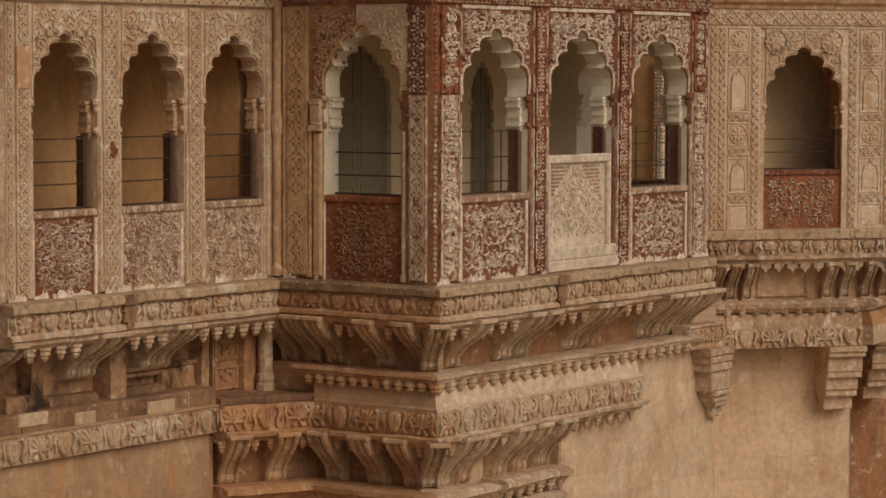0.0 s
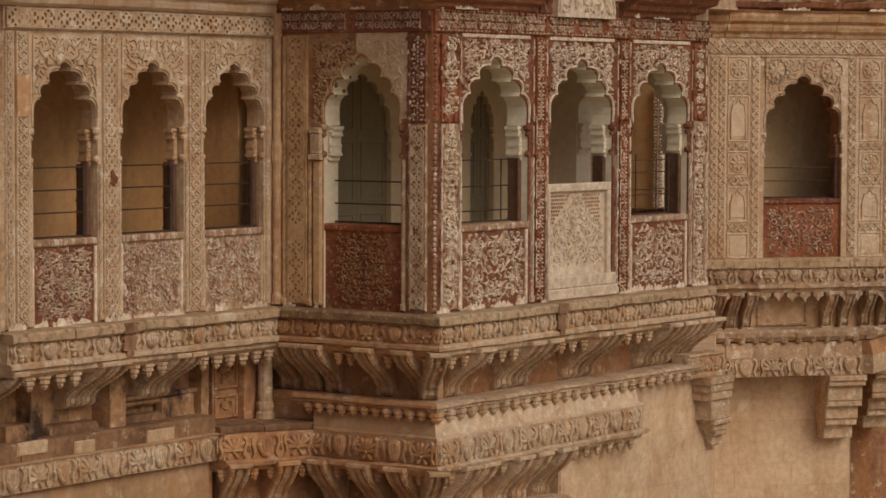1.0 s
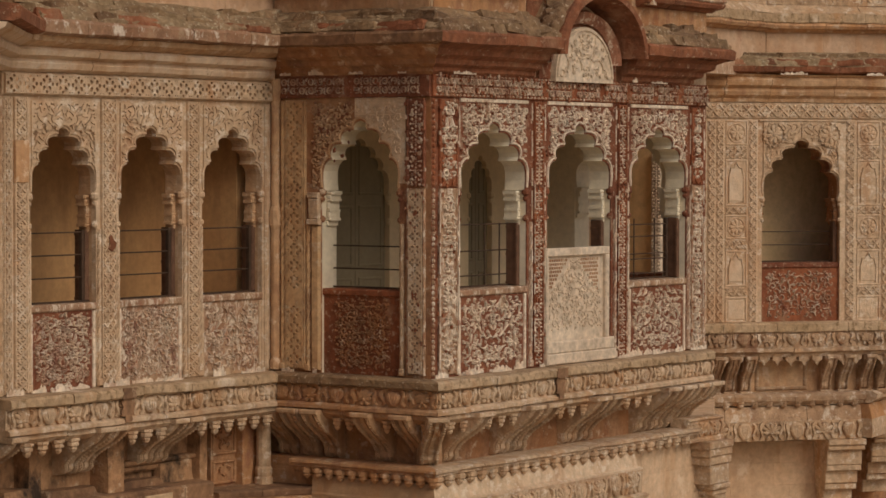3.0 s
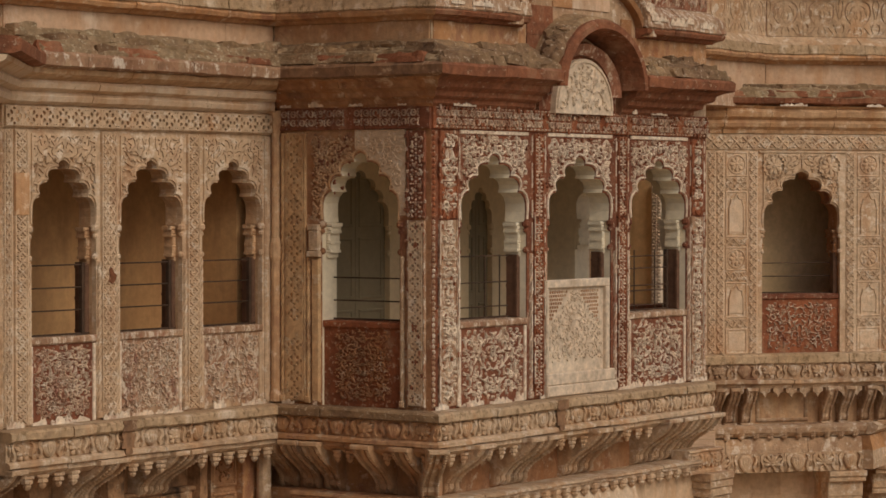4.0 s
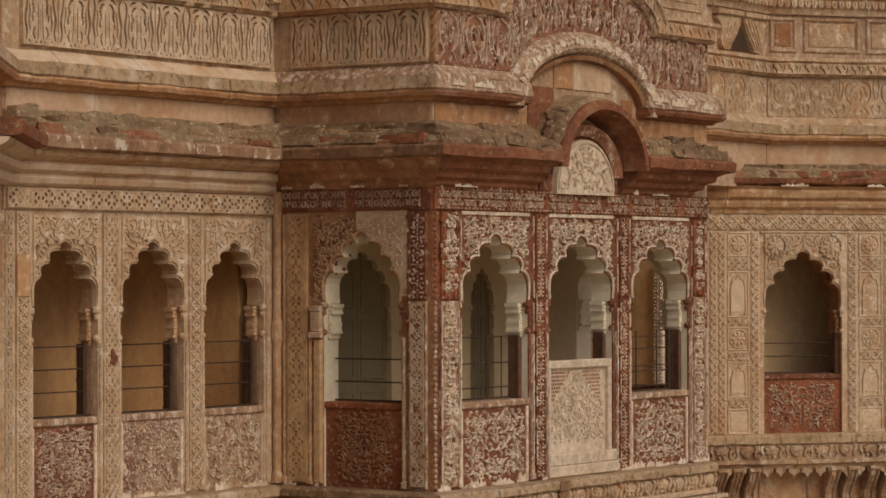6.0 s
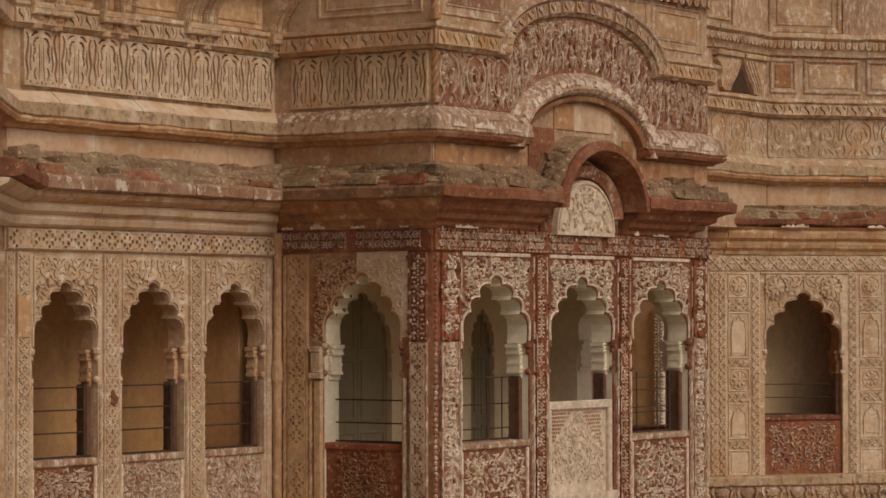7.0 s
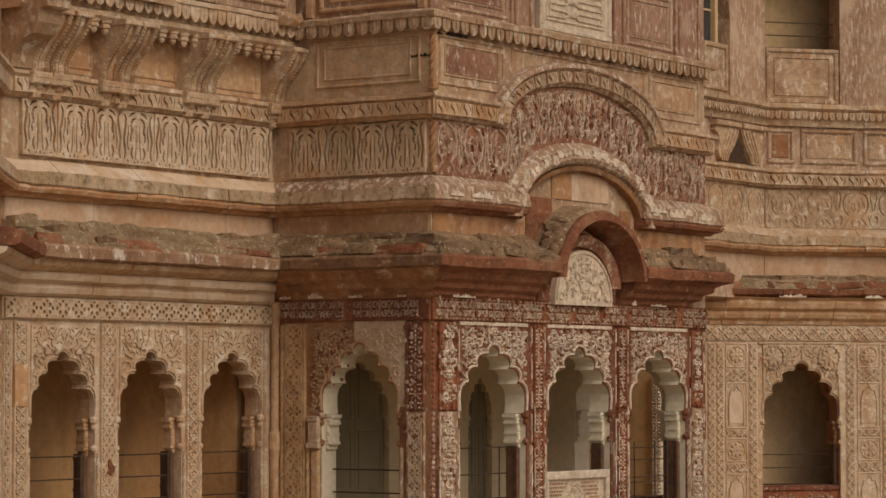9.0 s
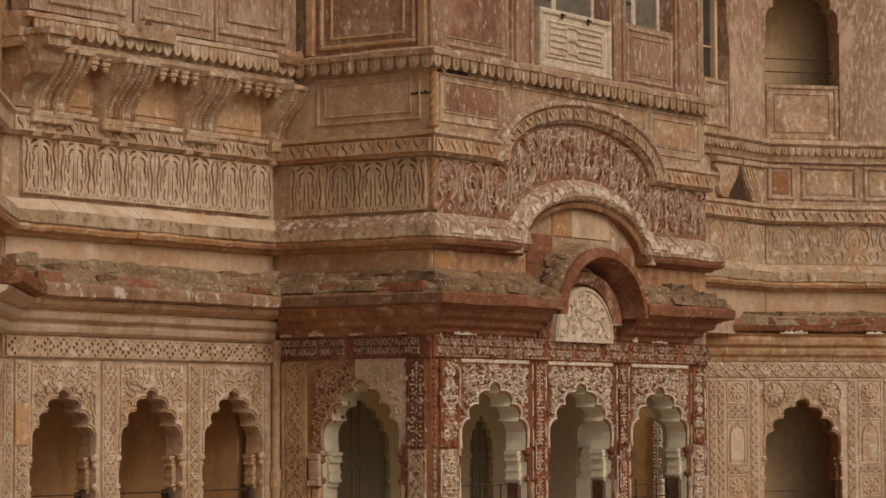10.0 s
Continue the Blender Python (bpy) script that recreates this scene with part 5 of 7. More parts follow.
TOP3 = [(-.1, -2.12), (.16, -2.12), (.25, -2.15), (.25, -2.20), (.18, -2.23), (.1, -2.32), (-.1, -2.36)]
for key, (a, b, ma, mb) in LOW.items():
    front = key == "front"
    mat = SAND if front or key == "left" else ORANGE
    run = Vector(b) - Vector(a)
    fr = pose(a[0], a[1], 0, 0, 0, math.degrees(math.atan2(run.y, run.x)))
    led = structure("lower_ledge_" + key, Shape().course(BAND2 if key != "left" else [(p - .1 if p > 0 else p, z) for p, z in BAND2], a, b, ma, mb, .006), mat, "lower corbelled ledge with a leaf frieze", "ledge")
    if key != "turn" and key != "left":
        part("top_moulding", Shape().stones(TOP2, a if front else (0, 1.66), b if not front else (5.08, 0), ma if front else (-1, 0), mb, .012, .8), mat, led)
    part("sloping_band", Shape().course(SLOPE2 if front or key == "side" else [(-.1, -1.255), (.10, -1.255), (.12, -1.26), (.12, -1.27), (-.1, -1.27)], a, b, ma, mb, .004), PALE if front else TAN, led)
    if key != "left":
        part("moulding", Shape().stones(MOULD2, a, b, ma, mb, .012, .9), mat, led)
    lu = run.length
    x0 = {"left": 0, "turn": -.04, "side": -.05, "front": -.2}[key]
    x1 = {"left": lu - .06, "turn": lu - .12, "side": lu + .2, "front": lu + .15}[key]
    strew(LEAF_LOW if front or key == "left" else LEAF_LOW_ORANGE, led, x0, x1, .36, -.192 if key != "left" else -.092, -1.41, fr, .004)
    if key in ("side", "front"):
        strew(DENTIL if front else DENTIL_ORANGE, led, x0, x1 + (1.2 if front else 0), .20 if front else .15, -.15, -.985, fr)
    if key != "left":
        strew(PENDANT if front else PENDANT_ORANGE, led, x0, x1, .235 if front else .17, -.13, -1.64, fr)
        part("foot_moulding", Shape().course(TOP3, a, b if not front else (.68, 0), ma, mb, .01), mat, led)
        marks = {"turn": (.2, .75), "side": (.2, .75, 1.22), "front": (.34, .66, 1.34, 1.72, 2.2)}[key]
        for u in marks:
            part("bracket", BRACKET_LOW if front else BRACKET_LOW_WARM, None, led, "", fr @ pose(u, .22, -1.57))
lf = bpy.data.objects["lower_ledge_front"]
part("bracket", BRACKET_CORNER, None, lf, "", pose(.22, .22, -1.57, 0, 0, -45))
for u0, u1, dz in ((1.06, 2.38, 0), (1.16, 2.26, -.24)):
    part("foot_moulding", Shape().stones([(p, z + dz) for p, z in TOP3], (u0, 0), (u1, 0), (0, -1), (0, -1), .012, .35), SAND, lf)
    strew(PENDANT_BIG, lf, u0 + .04, u1 - .04, .22, -.15, -2.22 + dz, FRONT)
strew(PENDANT_BIG, lf, -.1, .64, .22, -.15, -2.22, FRONT)

# shaded recesses behind the brackets
NICHE = [(-.8, -.10), (-.02, -.10), (-.02, -.42), (-.19, -.47), (-.19, -.945), (-.8, -.945)]
NICHES = {"left": [(p if p != -.19 else -.34, z if z > -.9 else -1.22) for p, z in NICHE], "side": NICHE, "front": NICHE}
rw = {}
for key, a, b, ma, mb in (("left", (-5.4, YL), (.5, YL), (0, -1), (0, -1)), ("side", VALLEY, CORNER, MV, MC), ("front", CORNER, (5.6, 0), MC, (0, -1))):
    # left recess has soot patches; the front one is browner than its ledge
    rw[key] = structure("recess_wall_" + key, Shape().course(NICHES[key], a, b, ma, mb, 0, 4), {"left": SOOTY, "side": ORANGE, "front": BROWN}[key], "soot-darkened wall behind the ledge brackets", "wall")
part("recess_return", Shape().box(.0, .3, 1.4, 2.6, -1.25, -.90), ORANGE, rw["side"])
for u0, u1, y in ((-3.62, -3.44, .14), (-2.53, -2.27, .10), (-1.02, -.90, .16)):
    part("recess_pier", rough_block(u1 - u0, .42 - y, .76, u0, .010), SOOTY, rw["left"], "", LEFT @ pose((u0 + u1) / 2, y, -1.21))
# two carved panels, one over the other, beside the column
s = Shape().box(-.80, -.38, .20, .42, -1.21, -.46)
for z0, z1 in ((-.86, -.50), (-1.17, -.92)):
    framed(s, -.78, -.40, z0, z1, .20, .03, .025)
    arabesque(s, -.74, -.44, z0 + .03, z1 - .03, .20, .10, .035, .026, seed=6)
part("recess_carving", s, BROWN, rw["left"], "", LEFT)
part("recess_pier", Shape().box(-.40, .05, .09, .42, -1.21, -.46, .01), ORANGE, rw["left"], "", LEFT)
part("recess_moulding", Shape().box(-2.2, -1.0, .22, .42, -.86, -.81, .02).box(-2.15, -1.02, .26, .42, -.93, -.86, .02), SOOTY, rw["left"], "", LEFT)
part("engaged_column", Shape().lathe(-.19, -.02, [(.10, -1.20), (.10, -1.13), (.085, -1.11), (.095, -1.07), (.095, -1.03), (.08, -1.00), (.078, -.56), (.09, -.53), (.09, -.455)], 12), SAND, rw["left"], "round engaged column", LEFT)
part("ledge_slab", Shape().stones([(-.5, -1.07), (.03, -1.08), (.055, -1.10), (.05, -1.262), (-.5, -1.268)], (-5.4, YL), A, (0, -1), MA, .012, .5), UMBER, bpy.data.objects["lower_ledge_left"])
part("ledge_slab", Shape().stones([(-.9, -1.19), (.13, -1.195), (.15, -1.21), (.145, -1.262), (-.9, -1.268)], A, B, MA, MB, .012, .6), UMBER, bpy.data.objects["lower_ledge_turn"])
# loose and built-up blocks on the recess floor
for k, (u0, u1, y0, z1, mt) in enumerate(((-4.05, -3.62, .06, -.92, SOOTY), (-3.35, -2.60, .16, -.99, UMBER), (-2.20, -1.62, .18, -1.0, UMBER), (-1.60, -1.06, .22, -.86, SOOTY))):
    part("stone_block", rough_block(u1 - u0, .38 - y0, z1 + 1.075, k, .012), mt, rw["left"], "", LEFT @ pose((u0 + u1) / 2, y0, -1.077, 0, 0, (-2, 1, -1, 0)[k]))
# paler mended stones in the sill
for u0, u1, z0 in ((-3.22, -2.92, -1.262), (-2.14, -1.72, -1.262), (-4.02, -3.6, -1.2)):
    part("mended_stone", Shape().box(u0, u1, -.066, -.02, z0, z0 + .13, .012), LICHENWALL, bpy.data.objects["lower_ledge_left"], "pale mended stone", LEFT)

# plain lower walls
BODY = [(-.5, -.94), (0, -.94), (0, -14), (-.5, -14)]
for key, (a, b, ma, mb) in {**LOW, "front": (CORNER, (2.45, 0), MC, (0, -1)), "end": ((2.45, 0), (5.95, 0), (0, -1), (0, -1))}.items():
    top = -1.24 if key == "turn" else -.94
    deep = [(-.9, top), (.0, top), (.0, -1.56), (-.17, -1.64), (-.17, -2.2), (.0, -2.26), (.0, -14), (-.9, -14)]
    plain = [(-.9, -1.24), (.0, -1.24), (.0, -14), (-.9, -14)]
    # left, turn and side walls: BROWN for stains plus shade mixed into the colour
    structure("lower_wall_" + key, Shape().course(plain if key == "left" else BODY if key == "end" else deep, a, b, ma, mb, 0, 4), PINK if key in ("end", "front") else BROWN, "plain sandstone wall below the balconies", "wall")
RET_A, RET_B = (5.95, 0.0), (9.868, 2.133)      # the wall falls back from the balcony to the next bay
RETN = (math.sin(math.atan2(RET_B[1], RET_B[0] - RET_A[0])), -math.cos(math.atan2(RET_B[1], RET_B[0] - RET_A[0])))
structure("lower_wall_return", Shape().course([(-.3, -.952), (0, -.952), (0, -13.9), (-.3, -13.9)], RET_A, RET_B, RETN, RETN, 0, 4), PINK, "plain sandstone return wall", "wall")


def ashlar(parent, frame, u0, u1, z0, z1, rows, y, seed, mats, long=.62):
    """Dressed blocks with open joints, each a piece of its own."""
    rnd = random.Random(seed)
    meshes = [Shape().box(-.5, .5, -.012, .03, -.5, .5, .003).mesh("stone_block", m) for m in mats]
    h = (z1 - z0) / rows
    for r in range(rows):
        u = u0
        while u < u1 - .05:
            w = min(rnd.uniform(.7, 1.3) * long, u1 - u)
            if u1 - u - w < .15:
                w = u1 - u
            part("stone_block", rnd.choice(meshes), None, parent, "", frame @ pose(u + w / 2, y - rnd.uniform(0, .003), z0 + (r + .5) * h) @ Matrix.Diagonal((w - .0015, 1, h - .0015, 1)))
            u += w


# ---- eaves ----
CORNICE = [(-.1, 3.12), (.03, 3.12), (.07, 3.15), (.07, 3.19), (.15, 3.22), (.16, 3.27), (.25, 3.31), (.27, 3.37), (.36, 3.41), (-.1, 3.45)]
CORNICE_L = [(-.1, 3.07), (.04, 3.07), (.10, 3.10), (.12, 3.15), (.10, 3.19), (.19, 3.22), (.21, 3.27), (.18, 3.30), (.30, 3.36), (.32, 3.40), (-.1, 3.42)]
FASCIA = [(-.1, 3.41), (.37, 3.41), (.43, 3.43), (.44, 3.52), (.41, 3.55), (-.1, 3.60)]
for key, a, b, ma, mb in (("left", *RUNS["left"]), ("side", *RUNS["side"]), ("front", CORNER, (1.86, 0), MC, (0, -1)), ("front", (3.66, 0), (5.24, 0), (0, -1), ME)):
    mat = SAND if key == "left" else EAVE
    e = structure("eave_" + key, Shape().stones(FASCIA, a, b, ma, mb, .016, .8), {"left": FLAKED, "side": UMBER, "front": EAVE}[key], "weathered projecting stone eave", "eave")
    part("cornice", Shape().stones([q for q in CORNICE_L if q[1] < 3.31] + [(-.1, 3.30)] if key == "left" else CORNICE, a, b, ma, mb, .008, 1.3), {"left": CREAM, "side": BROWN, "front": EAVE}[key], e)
    if key == "left":
        part("upper_cornice", Shape().stones([(-.1, 3.302), (.18, 3.302), (.25, 3.33), (.31, 3.355), (.33, 3.405), (-.1, 3.41)], a, b, ma, mb, .01, .9), WARM, e)
    # rubble weathering on top
    run = Vector(b) - Vector(a)
    fr = pose(a[0], a[1], 0, 0, 0, math.degrees(math.atan2(run.y, run.x)))
    part("roof_mortar", Shape().course([(-.1, 3.56), (.40, 3.54), (.40, 3.585), (.36, 3.63), (.34, 3.64), (.33, 3.675), (.14, 3.73), (.12, 3.765), (.0, 3.81), (-.1, 3.82)], a, b, ma, mb, .035, .06), RUBBLE if key == "front" else MOSS, e)
    rnd = random.Random(len(key) + int(a[0] * 10))
    for row, (yy, zz, deep, kinds) in enumerate(((-.41, 3.555, .30, (MOSS, RUBBLE, EAVE)), (-.31, 3.635, .28, (MOSS, MOSS, RUBBLE)), (-.15, 3.715, .2, (MOSS, RUBBLE, MOSS)))):
        u = (.05 if a != CORNER else -.38 + .1 * row) + rnd.uniform(0, .1)
        end = run.length + (.35 - .1 * row if b == CORNER else .32 - .1 * row if b[0] > 5 else -.04)
        while u < end - .12:
            w = min(rnd.uniform(.22, .5) * (.8 if key == "front" else 1.25), end - u)
            if rnd.random() < (.96, .9, .6)[row]:
                part("roof_stone", rough_block(w * 1.04, deep, rnd.uniform(.07, .11), u * 7 + row * 3, .032), RUBBLE if key == "front" else rnd.choice(kinds), e, "", fr @ pose(u + w / 2, yy + rnd.uniform(-.02, .04), zz + rnd.uniform(-.015, .015), rnd.uniform(-12, -3), rnd.uniform(-3, 3), rnd.uniform(-5, 5)))
            u += w


def arc_course(shape, profile, uc, a, zb, h, n=26, t0=0.0, t1=math.pi, y=0.0, wear=.006):
    """A moulding bent over an arch: profile of (projection, height off the arch line)."""
    m, vs, fs = len(profile), [], []
    for i in range(n + 1):
        t = t0 + (t1 - t0) * i / n
        u, z = uc - a * math.cos(t), zb + h * math.sin(t)
        nu, nz = -h * math.cos(t), a * math.sin(t)
        ln = math.hypot(nu, nz)
        for j, (p, d) in enumerate(profile):
            k = noise.noise(Vector((u * 4, z * 4, j * .3))) * wear
            vs.append((u + nu / ln * (d + k), y - p, z + nz / ln * (d + k)))
        if i:
            o = m * (i - 1)
            fs += [(o + j, o + (j + 1) % m, o + m + (j + 1) % m, o + m + j) for j in range(m)]
    fs += [tuple(range(m - 1, -1, -1)), tuple(range(len(vs) - m, len(vs)))]
    return shape.add(vs, fs)


# the eave arches over the middle bay
UC, UH = 2.85, 2.78
hood = structure("eave_arch", arc_course(Shape(), [(-.05, 0), (.05, 0), (.22, .03), (.34, .05), (.42, .06), (.42, .13), (.38, .16), (-.05, .19)], UH, .76, 3.38, .59), EAVE, "curved stone eave arched over the middle window", "eave")
part("roof_mortar", arc_course(Shape(), [(-.05, .17), (.36, .14), (.3, .2), (-.05, .23)], UH, .76, 3.38, .59, wear=.03), RUBBLE, hood)
part("inner_ring", arc_course(Shape(), [(-.05, -.12), (.10, -.12), (.14, -.05), (.16, .0), (-.05, .0)], UH, .74, 3.30, .57), FIELD, hood)
rnd = random.Random(44)
for k in range(9):
    w, st = rnd.uniform(.16, .34), Shape()
    t = rnd.uniform(.45, 1.15)
    ring = [(w * .55 * math.cos(q * .785) * c * rnd.uniform(.8, 1.15), .12 * math.sin(q * .785) * c * rnd.uniform(.8, 1.1), z + rnd.uniform(-.015, .015)) for c, z in ((1, -.05), (1.05, 0), (.8, .05), (.3, .065)) for q in range(8)]
    st.add(ring, [(r * 8 + q, r * 8 + (q + 1) % 8, r * 8 + 8 + (q + 1) % 8, r * 8 + 8 + q) for r in range(3) for q in range(8)] + [tuple(range(24, 32)), tuple(range(7, -1, -1))])
    part("roof_stone", st, RUBBLE, hood, "", pose(UH - .98 * math.cos(t), -.16 + rnd.uniform(-.1, .1), 3.38 + .74 * math.sin(t), 10, -math.degrees(math.pi / 2 - t) * .8, rnd.uniform(-20, 20)))
UT = 2.81
tym = [(UT - .60, 3.10), (UT + .60, 3.10)] + [(UT + .60 * math.cos(t), 3.16 + .55 * math.sin(t)) for t in [i * math.pi / 16 for i in range(17)]]
tp = part("tympanum", Shape().plate(tym, -.11, .0), SCREEN, hood, "cream carved tympanum")
s = Shape()
arabesque(s, UT - .56, UT + .56, 3.13, 3.68, -.11, .10, .026, .022, inside=lambda u, z: ((u - UT) / .54) ** 2 + ((z - 3.16) / .50) ** 2 < 1, seed=5)
s.ribbon([(UT + .57 * math.cos(t), 3.15 + .53 * math.sin(t)) for t in [i * math.pi / 16 for i in range(17)]], .03, .02, -.11, False)
part("tympanum_carving", s, SCREEN, tp)
part("hood_wall", Shape().plate([(UH - .8, 3.13), (UH + .8, 3.13)] + [(UH + .8 * math.cos(t), 3.36 + .56 * math.sin(t)) for t in [i * math.pi / 12 for i in range(13)]], -.04, .02), LIMEGROUND, hood)

# ---- upper walls ----
ARCLEAF = hook_piece(.2, .12).mesh("leaf", WEATHER)
structure("upper_wall_left", Shape().box(XL, -.001, .0, .34, 3.101, 8.6), SAND, "upper sandstone wall with a frieze of carved plants", "wall", LEFT)
structure("upper_wall_side", Shape().box(0, YL, .0, .34, 3.141, 6.05), LICHENWALL, "upper side wall of the balcony tower", "wall", SIDE)
structure("upper_wall_front", Shape().box(.34, XE, .0, .34, 3.141, 6.05), WEATHER, "upper front wall of the balcony tower", "wall", FRONT)
LEDGE1 = [(-.1, 4.0), (.05, 4.0), (.08, 4.03), (.15, 4.05), (.17, 4.09), (.15, 4.13), (-.1, 4.15)]
LEDGE2 = [(-.1, 4.11), (.165, 4.115), (.18, 4.13), (.17, 4.17), (.16, 4.255), (-.1, 4.26)]
SLOPE = [(-.1, 4.25), (.155, 4.252), (.145, 4.272), (.02, 4.375), (-.1, 4.385)]
LEAFB = [(-.1, 4.96), (.05, 4.96), (.09, 5.0), (.09, 5.14), (.13, 5.17), (.12, 5.21), (-.1, 5.24)]
SCAL = [(-.1, 5.88), (.03, 5.88), (.05, 5.98), (.12, 6.0), (.13, 6.05), (.08, 6.08), (-.1, 6.08)]
for key in ("left", "side", "front"):
    a, b, ma, mb = RUNS[key]
    mat, fr = {"left": SAND, "side": WARM, "front": WEATHER}[key], FRAMES[key]
    w = bpy.data.objects["upper_wall_" + key]
    inv = fr.inverted()

    def add_course(name, prof, mt, wear=.014, parts=((a, b, ma, mb),)):
        s = Shape()
        for q in parts:
            s.stones(prof, *q, wear, .85)
        part(name, s, mt, w, "", inv)
    u0, u1 = SPANS[key]
    if key == "front":
        cut = ((CORNER, (1.62, 0), MC, (0, -1)), ((4.08, 0), END, (0, -1), ME))
        add_course("string_course", LEDGE1, EAVE, .008, cut)
        add_course("string_band", LEDGE2, PALEGROUND, .012, cut)
        add_course("sloping_sill", SLOPE, PALEGROUND, .016, cut)
        part("arched_moulding", arc_course(Shape(), [(-.02, 0), (.06, 0), (.14, .04), (.17, .08), (.15, .12), (.14, .18), (.05, .26), (-.02, .26)], UC, 1.30, 4.02, .62), PALEGROUND, w)
        flakes, rnd = Shape(), random.Random(91)
        for q in range(46):
            t, r, h = math.pi * rnd.uniform(.06, .94), rnd.uniform(.02, .055), rnd.uniform(.10, .16)
            du, dz = -.62 * math.cos(t), 1.30 * math.sin(t)
            ln = math.hypot(du, dz)
            cu, cz = UC - 1.30 * math.cos(t) + du / ln * h, 4.02 + .62 * math.sin(t) + dz / ln * h
            flakes.plate([(cu + r * rnd.uniform(.6, 2.2) * math.cos(p * .7854), cz + r * rnd.uniform(.5, 1.2) * math.sin(p * .7854)) for p in range(8)], -.158 - q * .0004, -.13 - q * .0002, False)
        part("lime_crust", flakes, LIME, w, "white limewash flakes")
        for v0, v1, n in ((.1, 1.5, 320), (4.2, XE - .05, 321), (4.15, XE - .1, 322)):
            crust(w, v0, v1, 4.165 if n < 322 else 4.20, .02, .085, -.178, LIME, n, None, 1.6)
        part("arched_fillet", arc_course(Shape(), [(-.02, -.05), (.1, -.05), (.12, 0), (-.02, .0)], UC, 1.30, 4.02, .62), BROWN, w)
        cut = ((CORNER, (1.34, 0), MC, (0, -1)), ((4.36, 0), END, (0, -1), ME))
        add_course("leaf_band", LEAFB, WEATHER, .01, cut)
        for q in range(1, 17):
            t = math.pi * q / 17
            nu, nz = -.54 * math.cos(t), 1.52 * math.sin(t)
            ln = math.hypot(nu, nz)
            part("leaf", ARCLEAF, None, w, "", pose(UC - 1.52 * math.cos(t) + nu / ln * .10, -.09, 4.98 + .54 * math.sin(t) + nz / ln * .10, 0, math.degrees(math.atan2(nu, nz)), 0))
        part("arched_leaf_band", arc_course(Shape(), [(-.02, 0), (.05, 0), (.09, .04), (.09, .16), (.14, .20), (.12, .25), (-.02, .27)], UC, 1.52, 4.98, .54), PALEGROUND, w)
        inn = lambda u: 4.02 + (.62 * math.sqrt(max(0, 1 - ((u - UC) / 1.30) ** 2)) + .27 if abs(u - UC) < 1.3 else .36)
        outn = lambda u: 4.96 + (.52 * math.sqrt(max(0, 1 - ((u - UC) / 1.5) ** 2)) if abs(u - UC) < 1.5 else 0)
        us = [UC - 1.3 + 2.6 * q / 24 for q in range(25)]
        low = [(.06, 4.385), (UC - 1.32, 4.385)] + [(u, inn(u) - .12) for u in us] + [(UC + 1.32, 4.385), (XE, 4.385)]
        high = [(XE, 4.965), (UC + 1.51, 4.965)] + [(UC + 1.5 * math.cos(t), 4.97 + .54 * math.sin(t)) for t in [q * math.pi / 20 for q in range(1, 20)]] + [(UC - 1.51, 4.965), (.06, 4.965)]
        part("painted_field", Shape().plate(low + high, -.012, .004), FIELD, w)
        s, red_ribs, pale_ribs, ovals = Shape(), Shape(), Shape(), Shape()
        rnd = random.Random(12)
        for c in (.24, .73, 1.22):
            for k in (-1, 1):
                ovals.ribbon([(c + k * a, 4.40 + b) for a, b in ((.03, .52), (.12, .48), (.175, .34), (.15, .20), (.08, .12), (.15, .03))], .024, .034, -.012)
                ovals.ribbon([(c + k * a, 4.40 + b) for a, b in ((.22, .50), (.235, .36), (.215, .2), (.24, .06))], .018, .03, -.012)
                ovals.ribbon([(c + k * a, 4.40 + b) for a, b in ((.03, .40), (.075, .34), (.05, .22))], .016, .03, -.012)
        u = .10
        while u < XE - .06:
            fine = u > 1.42
            lo, hi = max(inn(u - .03), inn(u + .03)) + .03, min(outn(u - .03), outn(u + .03)) - .02
            z = lo + rnd.uniform(0, .05)
            while z < hi - .05:
                ln = min(rnd.uniform(.07, .24), hi - z)
                amp, ph, lean = rnd.uniform(.008, .024), rnd.uniform(0, 6), rnd.uniform(-.025, .025)
                if rnd.random() < (.86 if fine else .35):
                    rnd.choice((s, pale_ribs, pale_ribs, red_ribs)).ribbon([(u + amp * math.sin(ph + q * 1.5) + lean * q / 4, z + ln * q / 4) for q in range(5)], rnd.uniform(.009, .017), rnd.uniform(.018, .032), -.012)
                if rnd.random() < .35:
                    s.dome(u + rnd.uniform(-.02, .02), z + ln, rnd.uniform(.008, .016), rnd.uniform(.012, .026), -.012, .03, 5)
                z += ln + rnd.uniform(.0, .03)
            u += rnd.uniform(.028, .040)
        part("plant_carving", s, LIME, w)
        part("plant_carving", pale_ribs, FADED, w)
        part("plant_carving", red_ribs, FIELD, w)
        part("wreath_carving", ovals, FADED, w)
    else:
        add_course("string_course", LEDGE1, ORANGE)
        add_course("string_band", LEDGE2, LICHEN, .012)
        add_course("sloping_sill", SLOPE, CREAM if key == "left" else PALEGROUND, .01)
        add_course("leaf_band", LEAFB, mat, .01)
        v0, v1 = (u0 + .06, u1 - .06) if key == "left" else (u0 + .04, u1 - .08)
        if key == "left":
            strew(PLANT, w, -3.92, -.10, .475, -.001, 4.415, Matrix.Identity(4))
        else:
            strew(PLANT_WARM, w, .245, 1.995, .4375, -.001, 4.405, Matrix.Identity(4))
    hook = HOOK if key == "left" else HOOK_BROWN
    if key == "front":
        strew(hook, w, -.06, 1.32, .23, -.088, 5.07, Matrix.Identity(4), .003)
